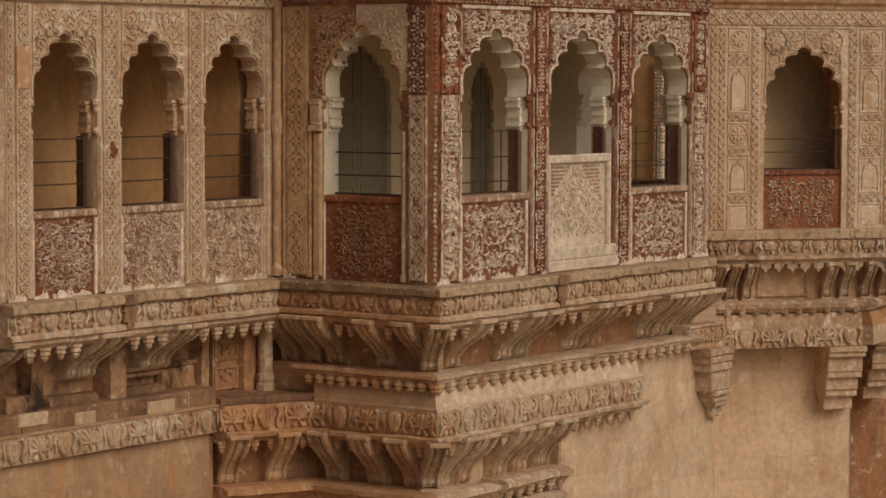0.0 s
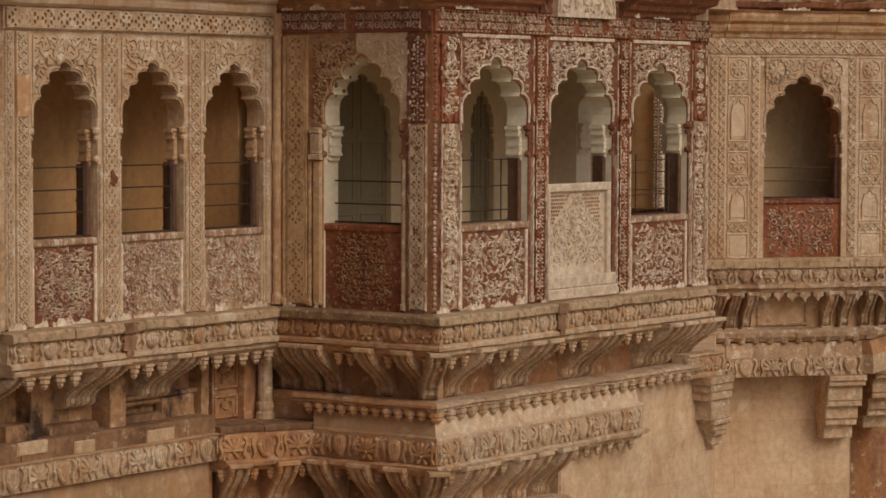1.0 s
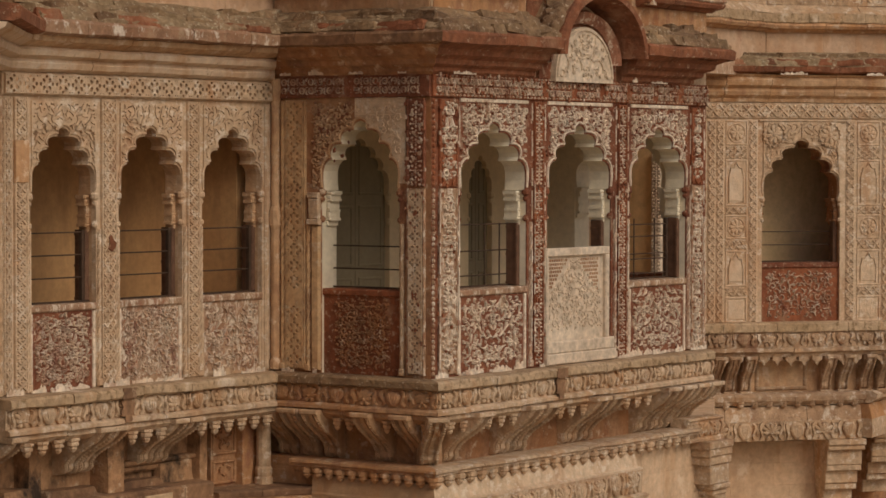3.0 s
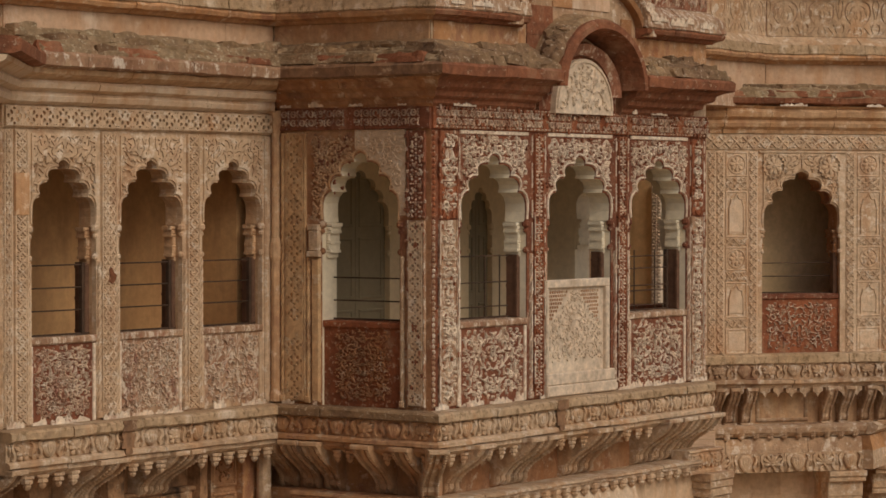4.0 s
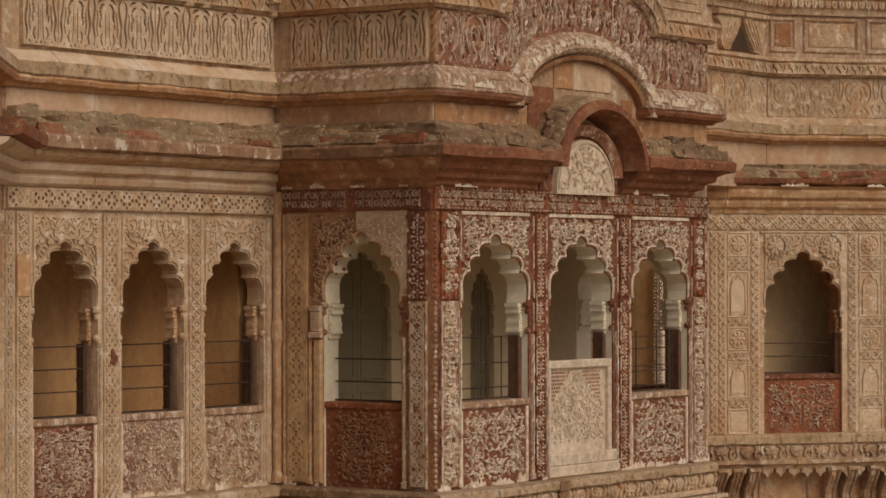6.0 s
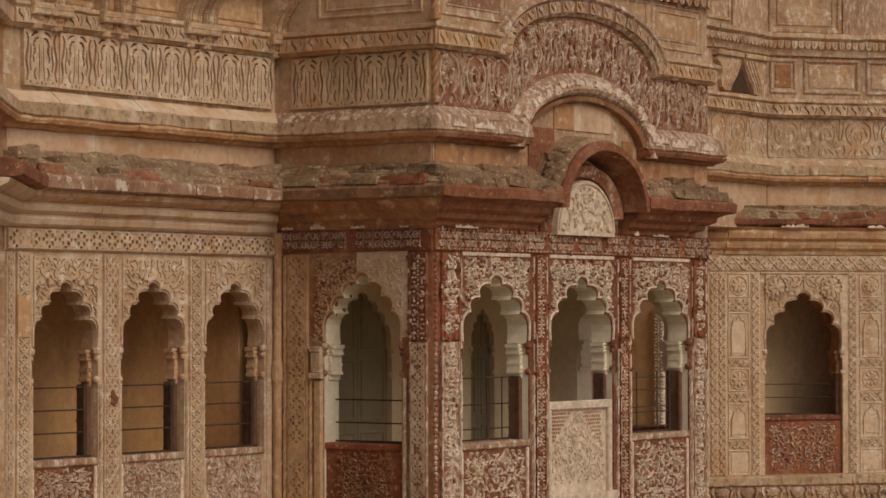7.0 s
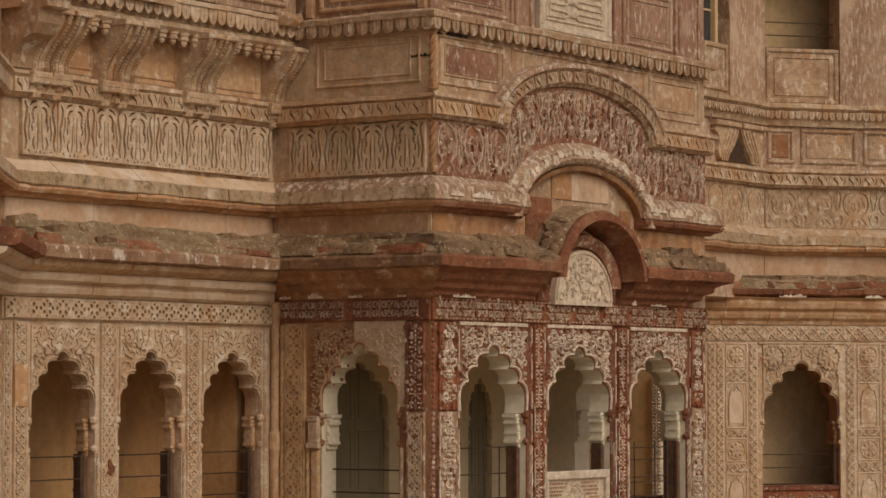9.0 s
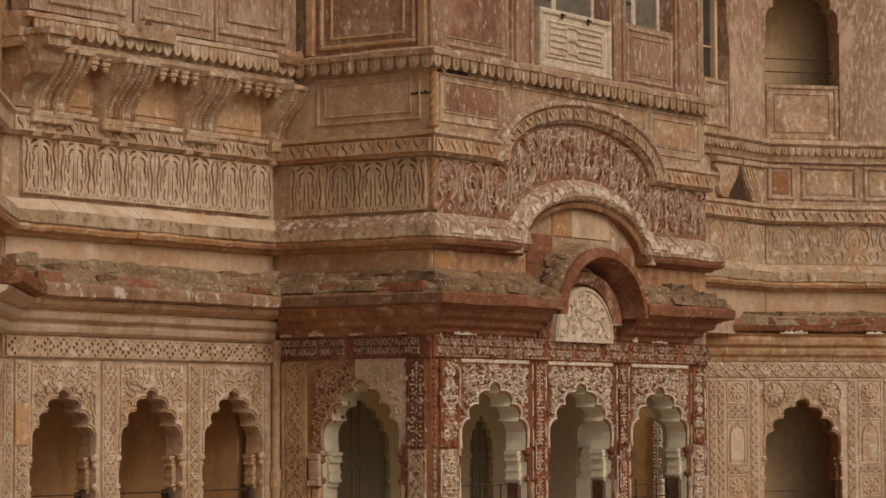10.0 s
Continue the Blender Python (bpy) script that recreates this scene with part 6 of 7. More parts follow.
        strew(hook, w, 4.4, XE, .23, -.088, 5.07, Matrix.Identity(4), .003)
    else:
        strew(hook, w, u0 + .05, u1 - (.1 if key == "left" else -.06), .23, -.088, 5.07, Matrix.Identity(4), .003)
    if key != "left":
        add_course("scallop_band", SCAL, WEATHER, .012)
        strew(SCALLOP, w, u0 - (.1 if key == "front" else 0), u1 + (.0 if key == "front" else .1), .165, -.075, 6.02, Matrix.Identity(4), .004)
for a, b in ((.14, 1.36), (1.5, 4.32), (4.42, 5.6)):
    s = Shape()
    framed(s, a, b, 5.32, 5.84, 0, .03, .02)
    if b - a < 2:
        framed(s, a + .1, b - .1, 5.42, 5.76, 0, .02, .015)
    part("panel_frame", s, WEATHER, bpy.data.objects["upper_wall_front"])
    if b - a < 2:
        part("panel_field", Shape().box(a + .13, b - .13, -.008, .002, 5.45, 5.73), PANELRED if a < 1 else WARM, bpy.data.objects["upper_wall_front"])
s = Shape()
framed(s, .58, 1.92, 5.34, 5.84, 0, .03, .02)
framed(s, .68, 1.80, 5.42, 5.77, 0, .02, .015)
part("panel_frame", s, LICHENWALL, bpy.data.objects["upper_wall_side"])
rope(bpy.data.objects["upper_wall_front"], .02, 5.26, 5.86, .04, ORANGE)
rope(bpy.data.objects["upper_wall_front"], .02, 4.40, 4.94, .04, BROWN)

# black ragged plates draw open joints; the gap's dark is only colour
crust(bpy.data.objects["upper_wall_front"], .02, .75, 5.835, .02, .05, -.006, JOINTBLACK, 321)
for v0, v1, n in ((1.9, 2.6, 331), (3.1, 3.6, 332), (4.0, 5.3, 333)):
    crust(bpy.data.objects["upper_wall_front"], v0, v1, 5.862, .008, .022, -.034, JOINTBLACK, n, None, 1.5)
crust(bpy.data.objects["upper_wall_side"], 1.80, YL, 5.60, .01, .04, -.006, JOINTBLACK, 322)
# top storey of the tower: posts, framed parapets and a pale screen
TOPF = structure("top_wall_front", Shape().box(.004, .13, 0, .3, 6.081, 8.6).box(1.52, 1.98, 0, .3, 6.081, 8.6).box(3.56, 3.92, 0, .3, 6.081, 8.6).box(5.06, XE, 0, .3, 6.081, 8.6).box(0, XE, 0, .3, 8.6, 9.2), PEELRED, "top storey of the tower with open windows between posts", "wall", FRONT)
for a, b, z1 in ((.13, 1.52, 7.0), (3.92, 5.06, 6.80)):
    p = part("parapet_panel", Shape().box(a, b, .03, .25, 6.081, z1), PEELRED, TOPF)
    s = Shape()
    framed(s, a + .05, b - .05, 6.13, z1 - .04, .03, .04, .02)
    framed(s, a + .14, b - .14, 6.22, z1 - .13, .03, .02, .015)
    part("panel_frame", s, PEEL, p)
    part("panel_field", Shape().box(a + .17, b - .17, .022, .032, 6.25, z1 - .16), PANELRED if a < 1 else PEELRED, p)
for u in (1.6, 1.9, 3.64, 3.85, 5.15, 5.6):
    part("post_fillet", Shape().box(u - .03, u + .03, -.03, 0, 6.085, 8.6, .01), PEELRED, TOPF)
# dusty casements behind the posts
for a, b, z0 in ((2.0, 3.56, 6.10), (3.93, 5.05, 6.81)):
    win = tagged(new("casement_window"), "dusty casement window with dark glazing bars behind the posts", "window", "casement windows")
    win.matrix_world = pose(a, .20, z0)
    w = b - a
    part("pane", Shape().box(.05, w - .05, .02, .03, 0, 1.9), DUSTY, win)
    part("frame", Shape().box(0, .06, 0, .05, 0, 1.9, .008).box(w - .06, w, 0, .05, 0, 1.9, .008).box(w * .42, w * .42 + .09, 0, .05, 0, 1.9, .008), SCREEN, win, "pale window frame")
    for k in range(1, 7):
        part("glazing_bar", Shape().box(.06, w * .42, .005, .02, k * .27, k * .27 + .018), IRON, win)
scr = tagged(new("stone_screen"), "cream stone screen panel with fretted bars in the upper window", "screen")
scr.matrix_world = pose(2.0, -.06, 6.082)
pan = part("panel", Shape().box(0, 1.5, .02, .09, -.0, .66), SCREEN, scr)
s = Shape()
framed(s, 0, 1.5, 0, .66, .02, .06, .03)
framed(s, .14, 1.36, .12, .54, .02, .03, .02)
for r in range(5):
    z = .18 + r * .072
    k = -1 if r % 2 else 1
    s.ribbon([(.20, z), (.52, z), (.58, z + k * .03), (.74, z + k * .03), (.80, z), (1.30, z)], .026, .022, .02, False)
for u in (.20, 1.30):
    s.ribbon([(u, .17), (u, .33), (u, .49)], .024, .022, .02, False)
part("fretwork", s, SCREEN, pan)
for u in (.42, .97):
    part("iron_hook", Shape().box(u - .008, u + .008, -.03, -.008, .56, .63).box(u - .008, u + .06, -.03, -.012, .60, .62), IRON, pan, "small rusty iron hook")
TOPS = structure("top_wall_side", Shape().box(0, YL - .004, 0, .3, 6.081, 9.2), FLAKED, "top side wall of the tower with framed panels", "wall", SIDE)
s = Shape()
framed(s, .62, 1.86, 6.14, 7.6, 0, .05, .03)
framed(s, .76, 1.72, 6.24, 7.5, 0, .03, .02)
s.box(.46, .56, -.05, 0, 6.09, 7.9, .012).box(1.9, 2.0, -.04, 0, 6.09, 7.9, .012)
part("panel_frame", s, WARM, TOPS)

# balcony over the left wall
BL0, BL1 = (XL - .1, YL), (.02, YL)
bal = structure("upper_ledge_left", Shape().course([(-.1, 5.86), (.30, 5.86), (.31, 5.95), (.36, 6.03), (.42, 6.04), (.42, 6.09), (-.1, 6.12)], BL0, BL1, (0, -1), (0, -1), .012), SAND, "projecting upper ledge carried on brackets", "ledge")
part("moulding", Shape().course([(-.1, 5.76), (.30, 5.76), (.34, 5.80), (.34, 5.85), (-.1, 5.86)], BL0, BL1, (0, -1), (0, -1), .008), SAND, bal)
strew(SCALLOP_SAND, bal, XL, 0, .145, -.375, 6.04, LEFT, .006)
strew(PENDANT_BIG, bal, XL + .05, -.02, .17, -.26, 5.77, LEFT, .004)
part("stained_band", Shape().box(XL + .01, -.01, -.010, .002, 5.25, 5.755), WARM, bal, "rust-stained wall between the brackets", LEFT)
for u in (-3.78, -3.5, -2.80, -2.54, -1.52, -1.26, -.12):
    part("bracket", BRACKET_TALL, None, bal, "", LEFT @ pose(u, .0, 5.78))
    part("bracket_foot", Shape().box(-.13, .13, -.2, .02, 0, .07, .015).lathe(0, -.06, [(.02, -.19), (.07, -.17), (.075, -.13), (.06, -.11), (.09, -.08), (.095, -.03), (.08, .005)], 10), SAND, bal, "", LEFT @ pose(u, 0, 5.13))
part("end_corbel", Shape().plate([(0, 0), (.62, 0), (.62, -.10), (.52, -.12), (.50, -.24), (.42, -.34), (.26, -.42), (.18, -.52), (.16, -.64), (0, -.66)], -.16, .16).box(-.02, .66, -.18, .18, .0, .07, .01), WEATHER, bal, "smooth worn end corbel", LEFT @ pose(-4.02, .02, 5.86, 0, 0, -90))
# a weathered mound of broken mortar on the ledge
for k, (u, w) in enumerate(((-2.72, .5), (-2.35, .42), (-.22, .4))):
    part("broken_mortar", rough_block(w, .20, .15, 20 + k, .05), WEATHER, bal, "", LEFT @ pose(u, -.46, 5.99, 0, 0, 4 * k))
upb = structure("upper_parapet_left", Shape().box(XL, -2.70, -.34, -.1, 6.121, 8.6).box(-2.665, -1.43, -.345, -.1, 6.121, 8.6).box(-1.395, -.05, -.335, -.1, 6.121, 8.6), PEEL, "panelled parapet of the upper balcony", "wall", LEFT)
s = Shape()
for a in (-3.9, -2.6, -1.35):
    framed(s, a, a + 1.1, 6.2, 7.6, -.34, .05, .03)
    framed(s, a + .14, a + .96, 6.34, 7.4, -.34, .03, .02)
part("panel_frame", s, PEEL, upb)
for a, b in ((-3.3, -2.9), (-2.4, -1.62), (-1.18, -.3)):
    s = Shape()
    framed(s, a, b, 5.30, 5.70, -.010, .03, .015)
    part("panel_frame", s, WARM, bpy.data.objects["upper_wall_left"])

# ---- the next bay: ledge, eave, upper wall ----

def fcourse(prof, u0=-.9, u1=2.9, off=0.0, wear=.008):
    a = (FX + u0 * fdir[0] + off * fout[0], FY + u0 * fdir[1] + off * fout[1])
    b = (FX + u1 * fdir[0] + off * fout[0], FY + u1 * fdir[1] + off * fout[1])
    return Shape().stones(prof, a, b, fout, fout, wear, .9) if wear else Shape().course(prof, a, b, fout, fout, wear)


rl = structure("ledge_right", fcourse([(-.1, .06), (.24, .06), (.27, .04), (.27, -.06), (-.1, -.06)]), LICHEN, "weathered stone ledge of the next bay over a leaf frieze", "ledge")
part("frieze_band", fcourse([(-.1, -.06), (.22, -.06), (.21, -.28), (-.1, -.28)]), WEATHER, rl)
part("moulding", fcourse([(-.1, -.28), (.26, -.28), (.26, -.33), (.2, -.36), (.18, -.40), (-.1, -.40)]), WEATHER, rl)
strew(LEAF_WEATHER, rl, -.1, 2.8, .36, -.212, -.17, RIGHT, .004)
strew(POINT, rl, -.1, 2.8, .19, -.16, -.40, RIGHT, .004)
for u in (.12, .34, .58, 1.76, 2.02, 2.34, 2.6):
    part("bracket", BRACKET_NARROW, None, rl, "", RIGHT @ pose(u, .12, -.39))
part("niche_wall", fcourse([(-.4, -.40), (-.12, -.40), (-.12, -1.0), (-.4, -1.0)], wear=0), WARM, rl)
s = Shape()
framed(s, .76, 1.52, -.88, -.44, .12, .05, .03)
part("niche_frame", s, WEATHER, rl, "", RIGHT)
part("sill_moulding", fcourse([(-.1, -.90), (.2, -.90), (.26, -.94), (.25, -1.0), (.18, -1.06), (-.1, -1.1)], -.9, 2.25), WEATHER, rl)
strew(DENTIL_WEATHER, rl, -.1, 2.2, .21, -.185, -.985, RIGHT, .003)
part("sloping_band", fcourse([(-.1, -1.08), (.16, -1.08), (.2, -1.28), (-.1, -1.28)], -.9, 2.2), WEATHER, rl)
part("leaf_band", fcourse([(-.1, -1.28), (.2, -1.28), (.2, -1.54), (-.1, -1.54)], -.9, 2.2), SAND, rl)
strew(LEAF_LOW, rl, -.1, 2.2, .36, -.2, -1.41, RIGHT, .004)
lw = structure("lower_wall_right", fcourse([(-.6, -1.0), (-.32, -1.0), (-.32, -14), (-.6, -14)], -1.2, 2.28, 0, 0), PINK, "plain sandstone wall of the next bay", "wall")
# this wall's shadow is put into its dark stone colours
structure("lower_wall_far", Shape().box(1.2, 9, 1.5, 1.9, -14, 0), BROWN, "sandstone wall round the corner, coloured dark for its shade", "wall", RIGHT)
part("flank", fcourse([(-2.2, -1.0), (-.32, -1.0), (-.32, -14), (-2.2, -14)], 2.0, 2.28, 0, 0), ORANGE, lw)
turn = (FX + 2.2 * fdir[0], FY + 2.2 * fdir[1])
tend = (turn[0] + 3, turn[1] + .5)
tm, te = (.02, -1.26), (.16, -.98)
rt = structure("ledge_turn", Shape().course([(-.3, -1.28), (.2, -1.28), (.2, -1.54), (-.3, -1.54)], turn, tend, tm, te), SAND, "ledge turning round the bay", "ledge")
part("sloping_band", Shape().course([(-.3, -1.08), (.16, -1.08), (.2, -1.28), (-.3, -1.28)], turn, tend, tm, te), ORANGE, rt)
part("sill_moulding", Shape().course([(-.3, -.90), (.2, -.90), (.26, -.94), (.25, -1.0), (.18, -1.06), (-.3, -1.1)], turn, tend, tm, te), SAND, rt)
strew(LEAF_LOW, rt, .1, 2.4, .36, -.2, -1.41, pose(turn[0], turn[1], 0, 0, 0, 9.46), .004)


def corbel(m, w, reach, label="stepped stone corbel under the ledge"):
    c = tagged(new("corbel"), label, "corbel", "stepped corbels")
    c.matrix_world = m
    for k, (z0, z1, sc) in enumerate(((-.08, 0, 1.0), (-.15, -.08, .95), (-.36, -.15, .82), (-.44, -.36, .80), (-.62, -.44, .64), (-.71, -.62, .60), (-.90, -.71, .42))):
        part("step", Shape().box(-w / 2 * (.6 + .4 * sc), w / 2 * (.6 + .4 * sc), -reach * sc, .02, z0, z1 - .001, .012), SAND, c)


corbel(RIGHT @ pose(1.98, .32, -1.545), .56, .56)
corbel(RIGHT @ pose(3.02, 1.49, -1.545), .5, .95)
# the corbel at the end of the long balcony tapers to one side
c = tagged(new("corbel"), "stepped sandstone corbel tapering down the wall's end", "corbel", "stepped corbels")
for z0, z1, u0, p in ((-1.17, -1.08, 5.37, .30), (-1.26, -1.17, 5.39, .285), (-1.36, -1.26, 5.42, .27), (-1.60, -1.36, 5.48, .24), (-1.66, -1.60, 5.54, .26), (-1.74, -1.66, 5.60, .21), (-1.80, -1.74, 5.66, .20), (-1.93, -1.80, 5.72, .13)):
    part("step", Shape().box(u0, 5.93, -p, .0, z0, z1 - .001, .014), SAND, c)
part("end_frieze", Shape().stones([(-.1, -.80), (.14, -.80), (.16, -.82), (.13, -.84), (.13, -1.03), (.16, -1.05), (.16, -1.078), (-.1, -1.078)], (5.1, 0), (5.93, 0), (0, -1), (0, -1), .008, .5), SAND, lf)
strew(LEAF, lf, 5.14, 5.9, .30, -.13, -.94, FRONT, .004)

re_ = structure("eave_right", fcourse([(-.1, 3.41), (.22, 3.42), (.27, 3.45), (.28, 3.52), (-.1, 3.55)], wear=.02), EAVE, "weathered flat eave of the next bay", "eave")
part("cornice", fcourse([(-.1, 3.04), (.04, 3.04), (.05, 3.09), (.11, 3.13), (.13, 3.18), (.11, 3.22), (.18, 3.26), (.20, 3.33), (.17, 3.37), (.23, 3.41), (-.1, 3.41)]), WARM, re_)
part("roof_mortar", fcourse([(-.4, 3.53), (.26, 3.52), (.24, 3.60), (.1, 3.68), (-.4, 3.74)], wear=.03), MOSS, re_)
crust(re_, -.1, 2.7, 3.405, .01, .05, -.27, LIME, 311, RIGHT, 2.6)
rnd = random.Random(9)
u = -.2
while u < 2.8:
    w = rnd.uniform(.25, .5)
    for row in (0, 1):
        part("roof_slab", rough_block(w * 1.05, .26, .085, u * 3 + row, .036), (EAVE, RUBBLE)[row], re_, "", RIGHT @ pose(u + w / 2 + .12 * row, -.25 + .10 * row, 3.535 + .08 * row, rnd.uniform(-7, -2), rnd.uniform(-3, 3), rnd.uniform(-6, 6)))
    u += w + .01

# its upper wall is set back and bends
UP = RIGHT @ pose(0, .30, 0)
kink = UP @ Vector((.96, 0, 0))
MAIN = pose(0, kink.y, 0)
KX = kink.x
OU = (1.0, 2.12, 7.60, 8.35)
uw = Shape().box(.96, 1.0, 0, .34, 3.4, 9.2).box(2.12, 3.2, 0, .34, 3.4, 9.2).box(1.0, 2.12, 0, .34, 3.4, 6.08)
uw.plate([(OU[0], OU[2])] + arch_line(1.56, .56, OU[2], OU[3]) + [(OU[1], OU[2]), (OU[1], 9.2), (OU[0], 9.2)], 0, .34)
ur = structure("upper_wall_right", uw, PEEL, "upper wall of the next bay with a cusped window", "wall", UP)
um = structure("upper_wall_main", Shape().box(6.2, 8.75, 0, .34, 3.4, 9.2).box(9.48, KX, 0, .34, 3.4, 9.2).box(8.75, 9.48, 0, .34, 3.4, 6.1), PEEL, "narrow upper wall beside the tower with a window", "wall", MAIN)
pr = part("parapet_panel", Shape().box(1.0, 2.12, .03, .28, 6.081, 6.86), WEATHER, ur)
s = Shape()
framed(s, 1.02, 2.10, 6.10, 6.86, .03, .06, .025)
framed(s, 1.14, 1.98, 6.2, 6.74, .03, .02, .015)
part("panel_frame", s, WEATHER, pr)
pm = part("parapet_panel", Shape().box(8.75, 9.48, .03, .28, 6.101, 6.80), WEATHER, um)
s = Shape()
framed(s, 8.8, 9.44, 6.16, 6.78, .03, .05, .025)
part("panel_frame", s, WEATHER, pm)
tagged(part("window_pane", Shape().box(8.75, 9.30, .2, .215, 6.8, 9.0), GLASSY, um), "dusty dark grey pane in the narrow window")
part("window_frame", Shape().box(9.30, 9.37, .12, .24, 6.8, 9.0, .01).box(8.75, 9.30, .18, .20, 7.24, 7.265, .004), INSIDE_OCHRE, um, "brown wooden window frame")
part("arch_head", Shape().plate([(9.48, 7.15), (9.44, 7.35), (9.40, 7.55), (9.40, 7.8), (9.30, 8.0), (9.20, 8.2), (9.48, 8.2)], -.002, .33), PEEL, um)
mid_a = (KX - 4, kink.y)
MK = (KX, kink.y)
km = (-.353, -1)
UPR = (UP @ Vector((3.2, 0, 0)))
for nm, prof, mt, wr_ in (("string_course", LEDGE1, ORANGE, .008), ("string_band", LEDGE2, LICHEN, .02), ("sloping_sill", SLOPE, SAND, .01), ("leaf_band", [(p, z - .03) for p, z in LEAFB], SAND, .01),
                          ("moulding", [(-.1, 5.78), (.05, 5.78), (.07, 5.86), (.12, 5.92), (.1, 5.98), (.16, 6.02), (.16, 6.08), (-.1, 6.1)], SAND, .012)):
    part(nm, Shape().stones(prof, mid_a, MK, (0, -1), km, wr_, .8), mt, um, "", MAIN.inverted())
    part(nm, Shape().stones(prof, MK, (UPR.x, UPR.y), km, fout, wr_, .8), mt, ur, "", UP.inverted())
strew(WREATH, ur, .98, 3.14, .54, -.001, 4.38, Matrix.Identity(4))
strew(WREATH, um, KX - 2.18, KX - .02, .54, -.001, 4.38, Matrix.Identity(4))
strew(HOOK, ur, .98, 3.1, .23, -.088, 5.03, Matrix.Identity(4))
strew(HOOK, um, KX - 2.2, KX - .05, .23, -.088, 5.03, Matrix.Identity(4))
drop = scallop_piece(.09, .10).mesh("scallop", SAND)
strew(drop, um, KX - 2.2, KX - .05, .10, -.11, 5.97, Matrix.Identity(4))
strew(drop, ur, .98, 3.1, .10, -.11, 5.97, Matrix.Identity(4))
for a, b in ((1.02, 1.42), (1.52, 2.36), (2.46, 3.1)):
    s = Shape()
    framed(s, a, b, 5.26, 5.74, 0, .05, .03)
    part("panel_frame", s, WEATHER, ur)
    part("panel_field", Shape().box(a + .08, b - .08, -.012, .004, 5.34, 5.66, .008), BROWN if a < 1.5 else WEATHER, ur)
# a small pointed nook between two consoles
nook = tagged(new("wall_nook"), "small pointed nook between two carved stone consoles, its shade a dark plate", "nook")
nook.matrix_world = MAIN @ pose(9.62, 0, 5.215)
# flat dark plate gives the nook's shaded depth by colour
part("back", Shape().plate([(-.32, .0), (.32, .0), (.0, .42)], -.012, .0), IRON, nook)
for k in (-1, 1):
    c = Shape().plate([(k * a, b) for a, b in ((.34, 0), (.29, .10), (.20, .17), (.13, .26), (.07, .37), (.02, .46), (.40, .48), (.66, .46), (.70, .40), (.58, .33), (.56, .24), (.60, .14), (.56, .05), (.50, .0))], -.07, .0)
    for q in (0, .09, .18, .26):
        c.ribbon([(k * (.06 + q), .44), (k * (.12 + q), .34), (k * (.21 + q * .9), .22), (k * (.33 + q * .7), .10), (k * (.37 + q * .6), .02)], .045, .025, -.07)
    con = part("console", c, SAND, nook)
    part("cap", Shape().box(min(k * .03, k * .72), max(k * .03, k * .72), -.12, 0, .46, .53, .012), SAND, con)

structure("upper_room_right", Shape().box(-.6, 4.0, .85, 1.05, 6.0, 9.2).box(.5, 4.0, .34, .85, 5.95, 6.0).box(3.2, 3.4, .2, 1.6, 6.0, 9.2).box(-.6, 4.0, .1, 1.8, 9.2, 9.3), INSIDE_OCHRE, "dim upper room of the next bay", "wall", UP)
railing(UP, 1.0, 2.12, (7.06, 7.24), 6.872, 7.2, False)
# upper rooms, closed and dim
structure("upper_room", Shape().box(.3, XE - .05, 2.0, 2.2, 6.0, 9.2).box(.3, XE - .05, .3, 2.0, 6.0, 6.08).box(XE - .35, XE - .05, .3, 2.0, 6.08, 9.2), INSIDE, "dim upper rooms behind the windows", "wall")
structure("roof", Shape().box(XL - 2, 16, .8, 8, 9.2, 9.5).box(-.02, XE + .1, -.1, .8, 9.2, 9.5), ORANGE, "flat stone roof over the upper storey", "roof")

# plain outer walls that close the palace at the sides and behind
structure("wall_rear", Shape().box(-6.5, 16.3, 8.0, 8.35, -14, 9.2), TAN, "plain rear wall of the palace", "wall")
structure("wall_west_end", Shape().box(-6.5, -6.2, .7, 7.99, -14, 9.2), TAN, "plain end wall of the palace", "wall")
structure("wall_east_end", Shape().box(16.0, 16.3, 1.6, 7.99, -14, 9.2), TAN, "plain end wall of the palace", "wall")
structure("wall_east", Shape().box(.25, 4.2, .0, .34, .0, 9.2), TAN, "plain wall of the farther bay", "wall", pose(12.0, .75, 0, 0, 0, 12))

# ---- dressed blocks of the plain walls ----
lwf = bpy.data.objects["lower_wall_end"]
ashlar(lwf, FRONT, 2.47, 5.94, -3.5, -1.08, 8, -.0, 3, (PINK, PINK), .8)
ashlar(bpy.data.objects["lower_wall_front"], FRONT, .05, 2.43, -3.3, -2.4, 3, -.0, 4, (PINK, PINK))
ashlar(bpy.data.objects["lower_wall_left"], LEFT, -4.9, -1.12, -3.3, -1.56, 6, -.0, 5, (TAN, TAN))
# dark block colours carry the far wall's shadow
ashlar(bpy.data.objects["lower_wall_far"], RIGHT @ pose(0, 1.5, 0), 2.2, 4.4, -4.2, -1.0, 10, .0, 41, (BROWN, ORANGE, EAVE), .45)
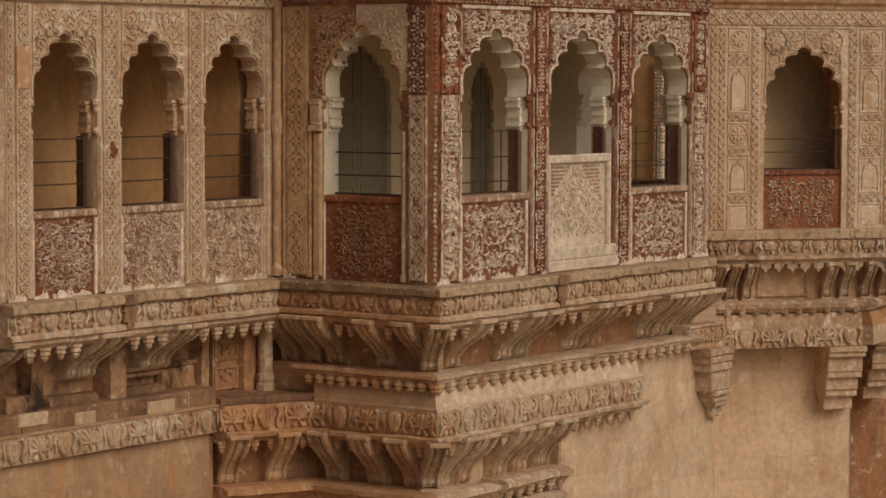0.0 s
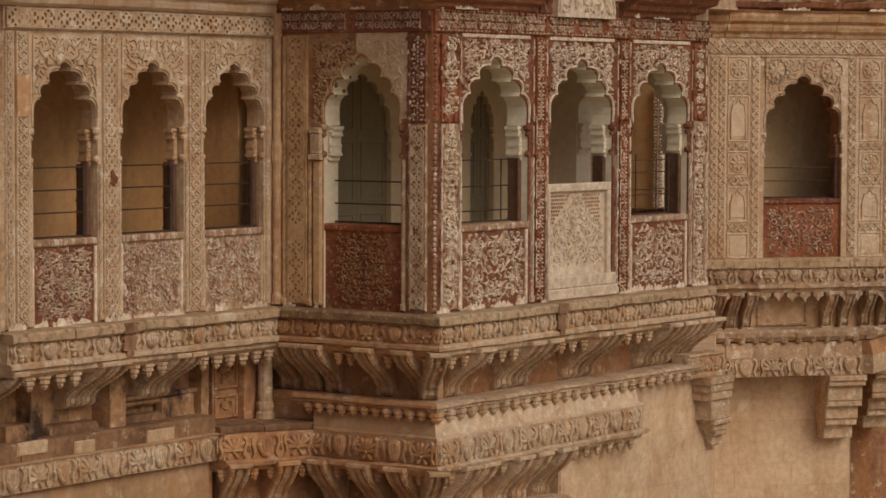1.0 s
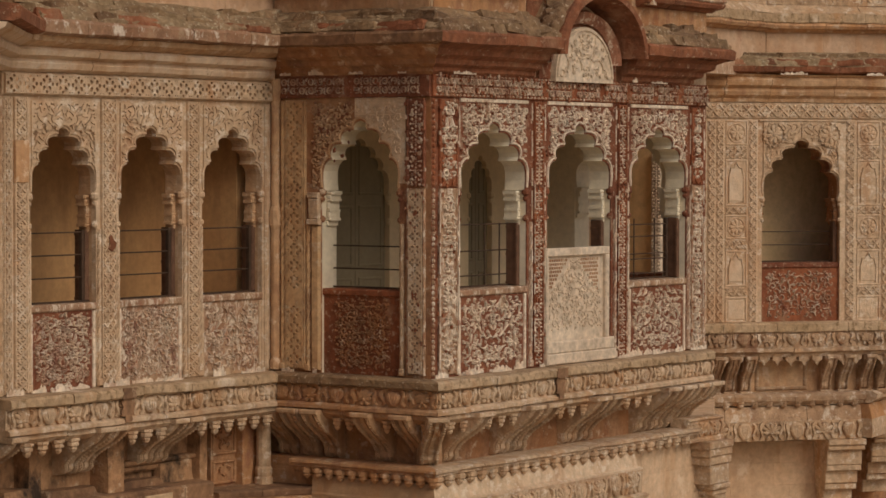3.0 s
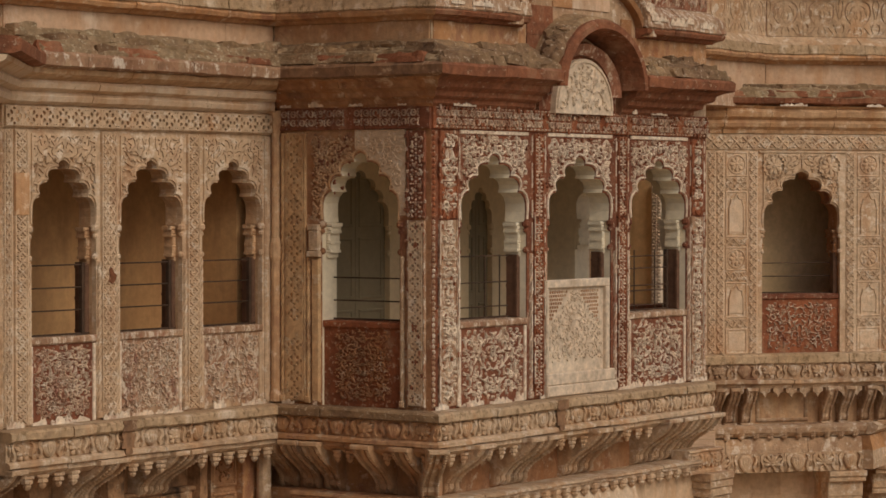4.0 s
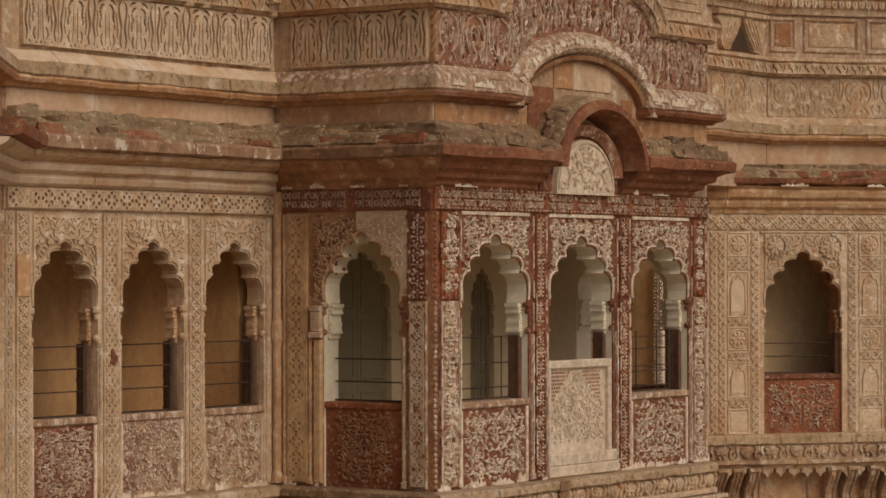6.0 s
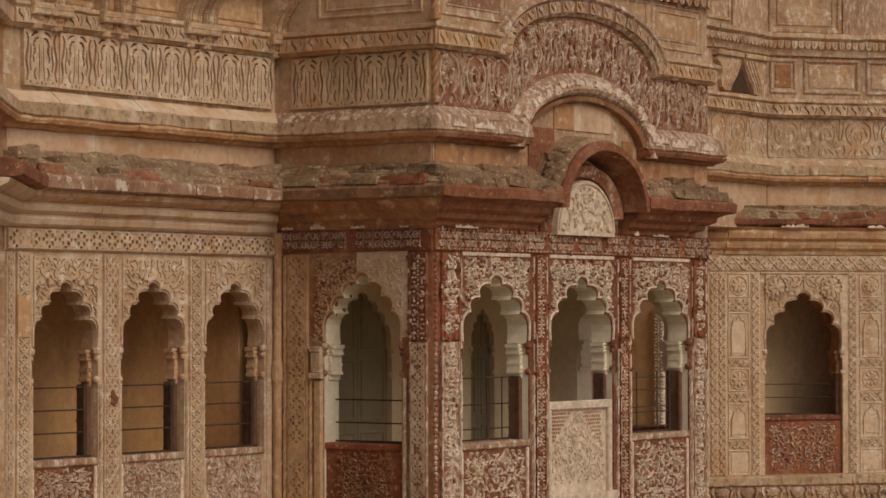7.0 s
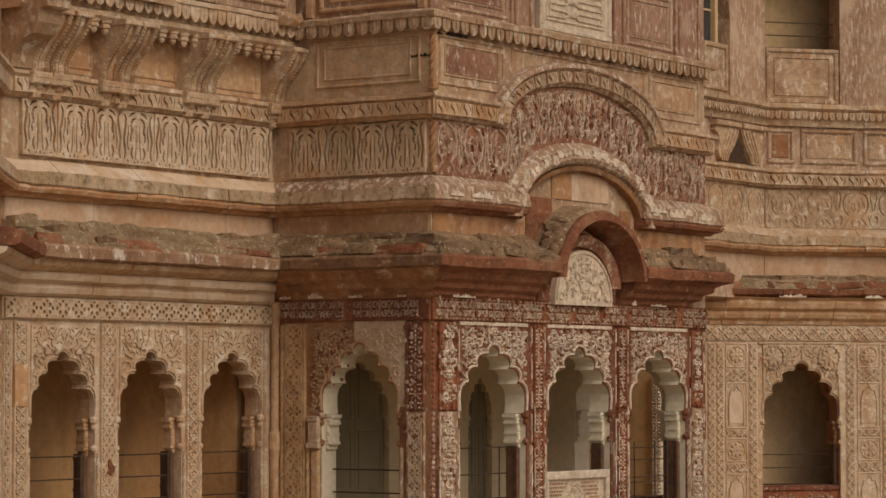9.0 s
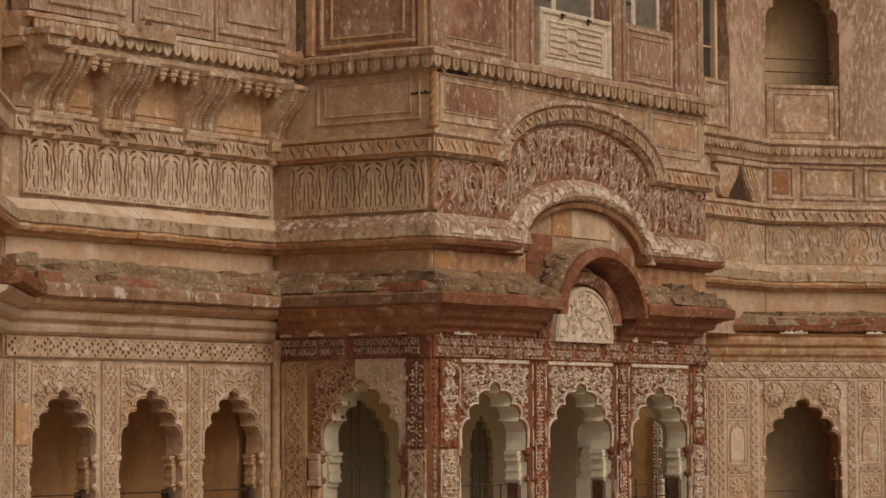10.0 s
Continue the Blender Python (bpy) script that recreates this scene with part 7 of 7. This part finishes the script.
ashlar(lw, RIGHT @ pose(0, .32, 0), -.4, 2.26, -4.0, -1.6, 8, .0, 6, (PINK, PINK), .8)
for key, fr, u0, u1 in (("left", LEFT, XL + .03, -.02), ("side", SIDE, .03, YL - .02)):
    ashlar(bpy.data.objects["upper_wall_" + key], Matrix.Identity(4), u0, u1, 3.60, 4.0, 1, 0, 7, (ROSE, ROSE) if key == "left" else (WARM, ROSE), 1.4 if key == "left" else .9)
ashlar(ur, Matrix.Identity(4), .97, 3.1, 3.60, 4.0, 1, 0, 31, (ROSE, WARM), 1.2)
ashlar(um, Matrix.Identity(4), KX - 2.2, KX - .01, 3.60, 4.0, 1, 0, 32, (ROSE, WARM), 1.2)
ashlar(bpy.data.objects["upper_wall_front"], Matrix.Identity(4), .02, 1.75, 3.60, 4.0, 1, 0, 8, (ORANGE, ORANGE), .5)
ashlar(bpy.data.objects["upper_wall_front"], Matrix.Identity(4), 3.75, 3.98, 3.62, 4.2, 2, 0, 19, (ROSE, BROWN), .4)
ashlar(bpy.data.objects["upper_wall_front"], Matrix.Identity(4), 1.78, 2.3, 3.62, 4.26, 2, 0, 20, (EAVE, BROWN), .5)
ashlar(bpy.data.objects["upper_wall_front"], Matrix.Identity(4), 2.3, 3.5, 4.26, 4.56, 1, 0, 21, (ROSE, ORANGE), .5)
ashlar(bpy.data.objects["upper_wall_front"], Matrix.Identity(4), 4.0, XE - .02, 3.60, 4.0, 1, 0, 9, (ORANGE, BROWN), .6)

# the neighbouring bay's ledge, eave and courses, seen edge-on
wdir = (-math.cos(radians(38)), -math.sin(radians(38)))
wa = (XL + 2.6 * wdir[0], YL + 2.6 * wdir[1])
wout = (math.sin(radians(38)), -math.cos(radians(38)))
for nm, prof, mt, cat in (("cornice_west", CORNICE_L, CREAM, "cornice"), ("eave_west", FASCIA, EAVE, "eave"),
                          ("string_west", LEDGE1, ORANGE, "moulding"), ("sill_west", LEDGE2, SAND, "sill"), ("leaf_band_west", LEAFB, SAND, "moulding")):
    structure(nm, Shape().course(prof, wa, WEST, wout, MW), mt, "weathered stone course of a neighbouring bay", cat)
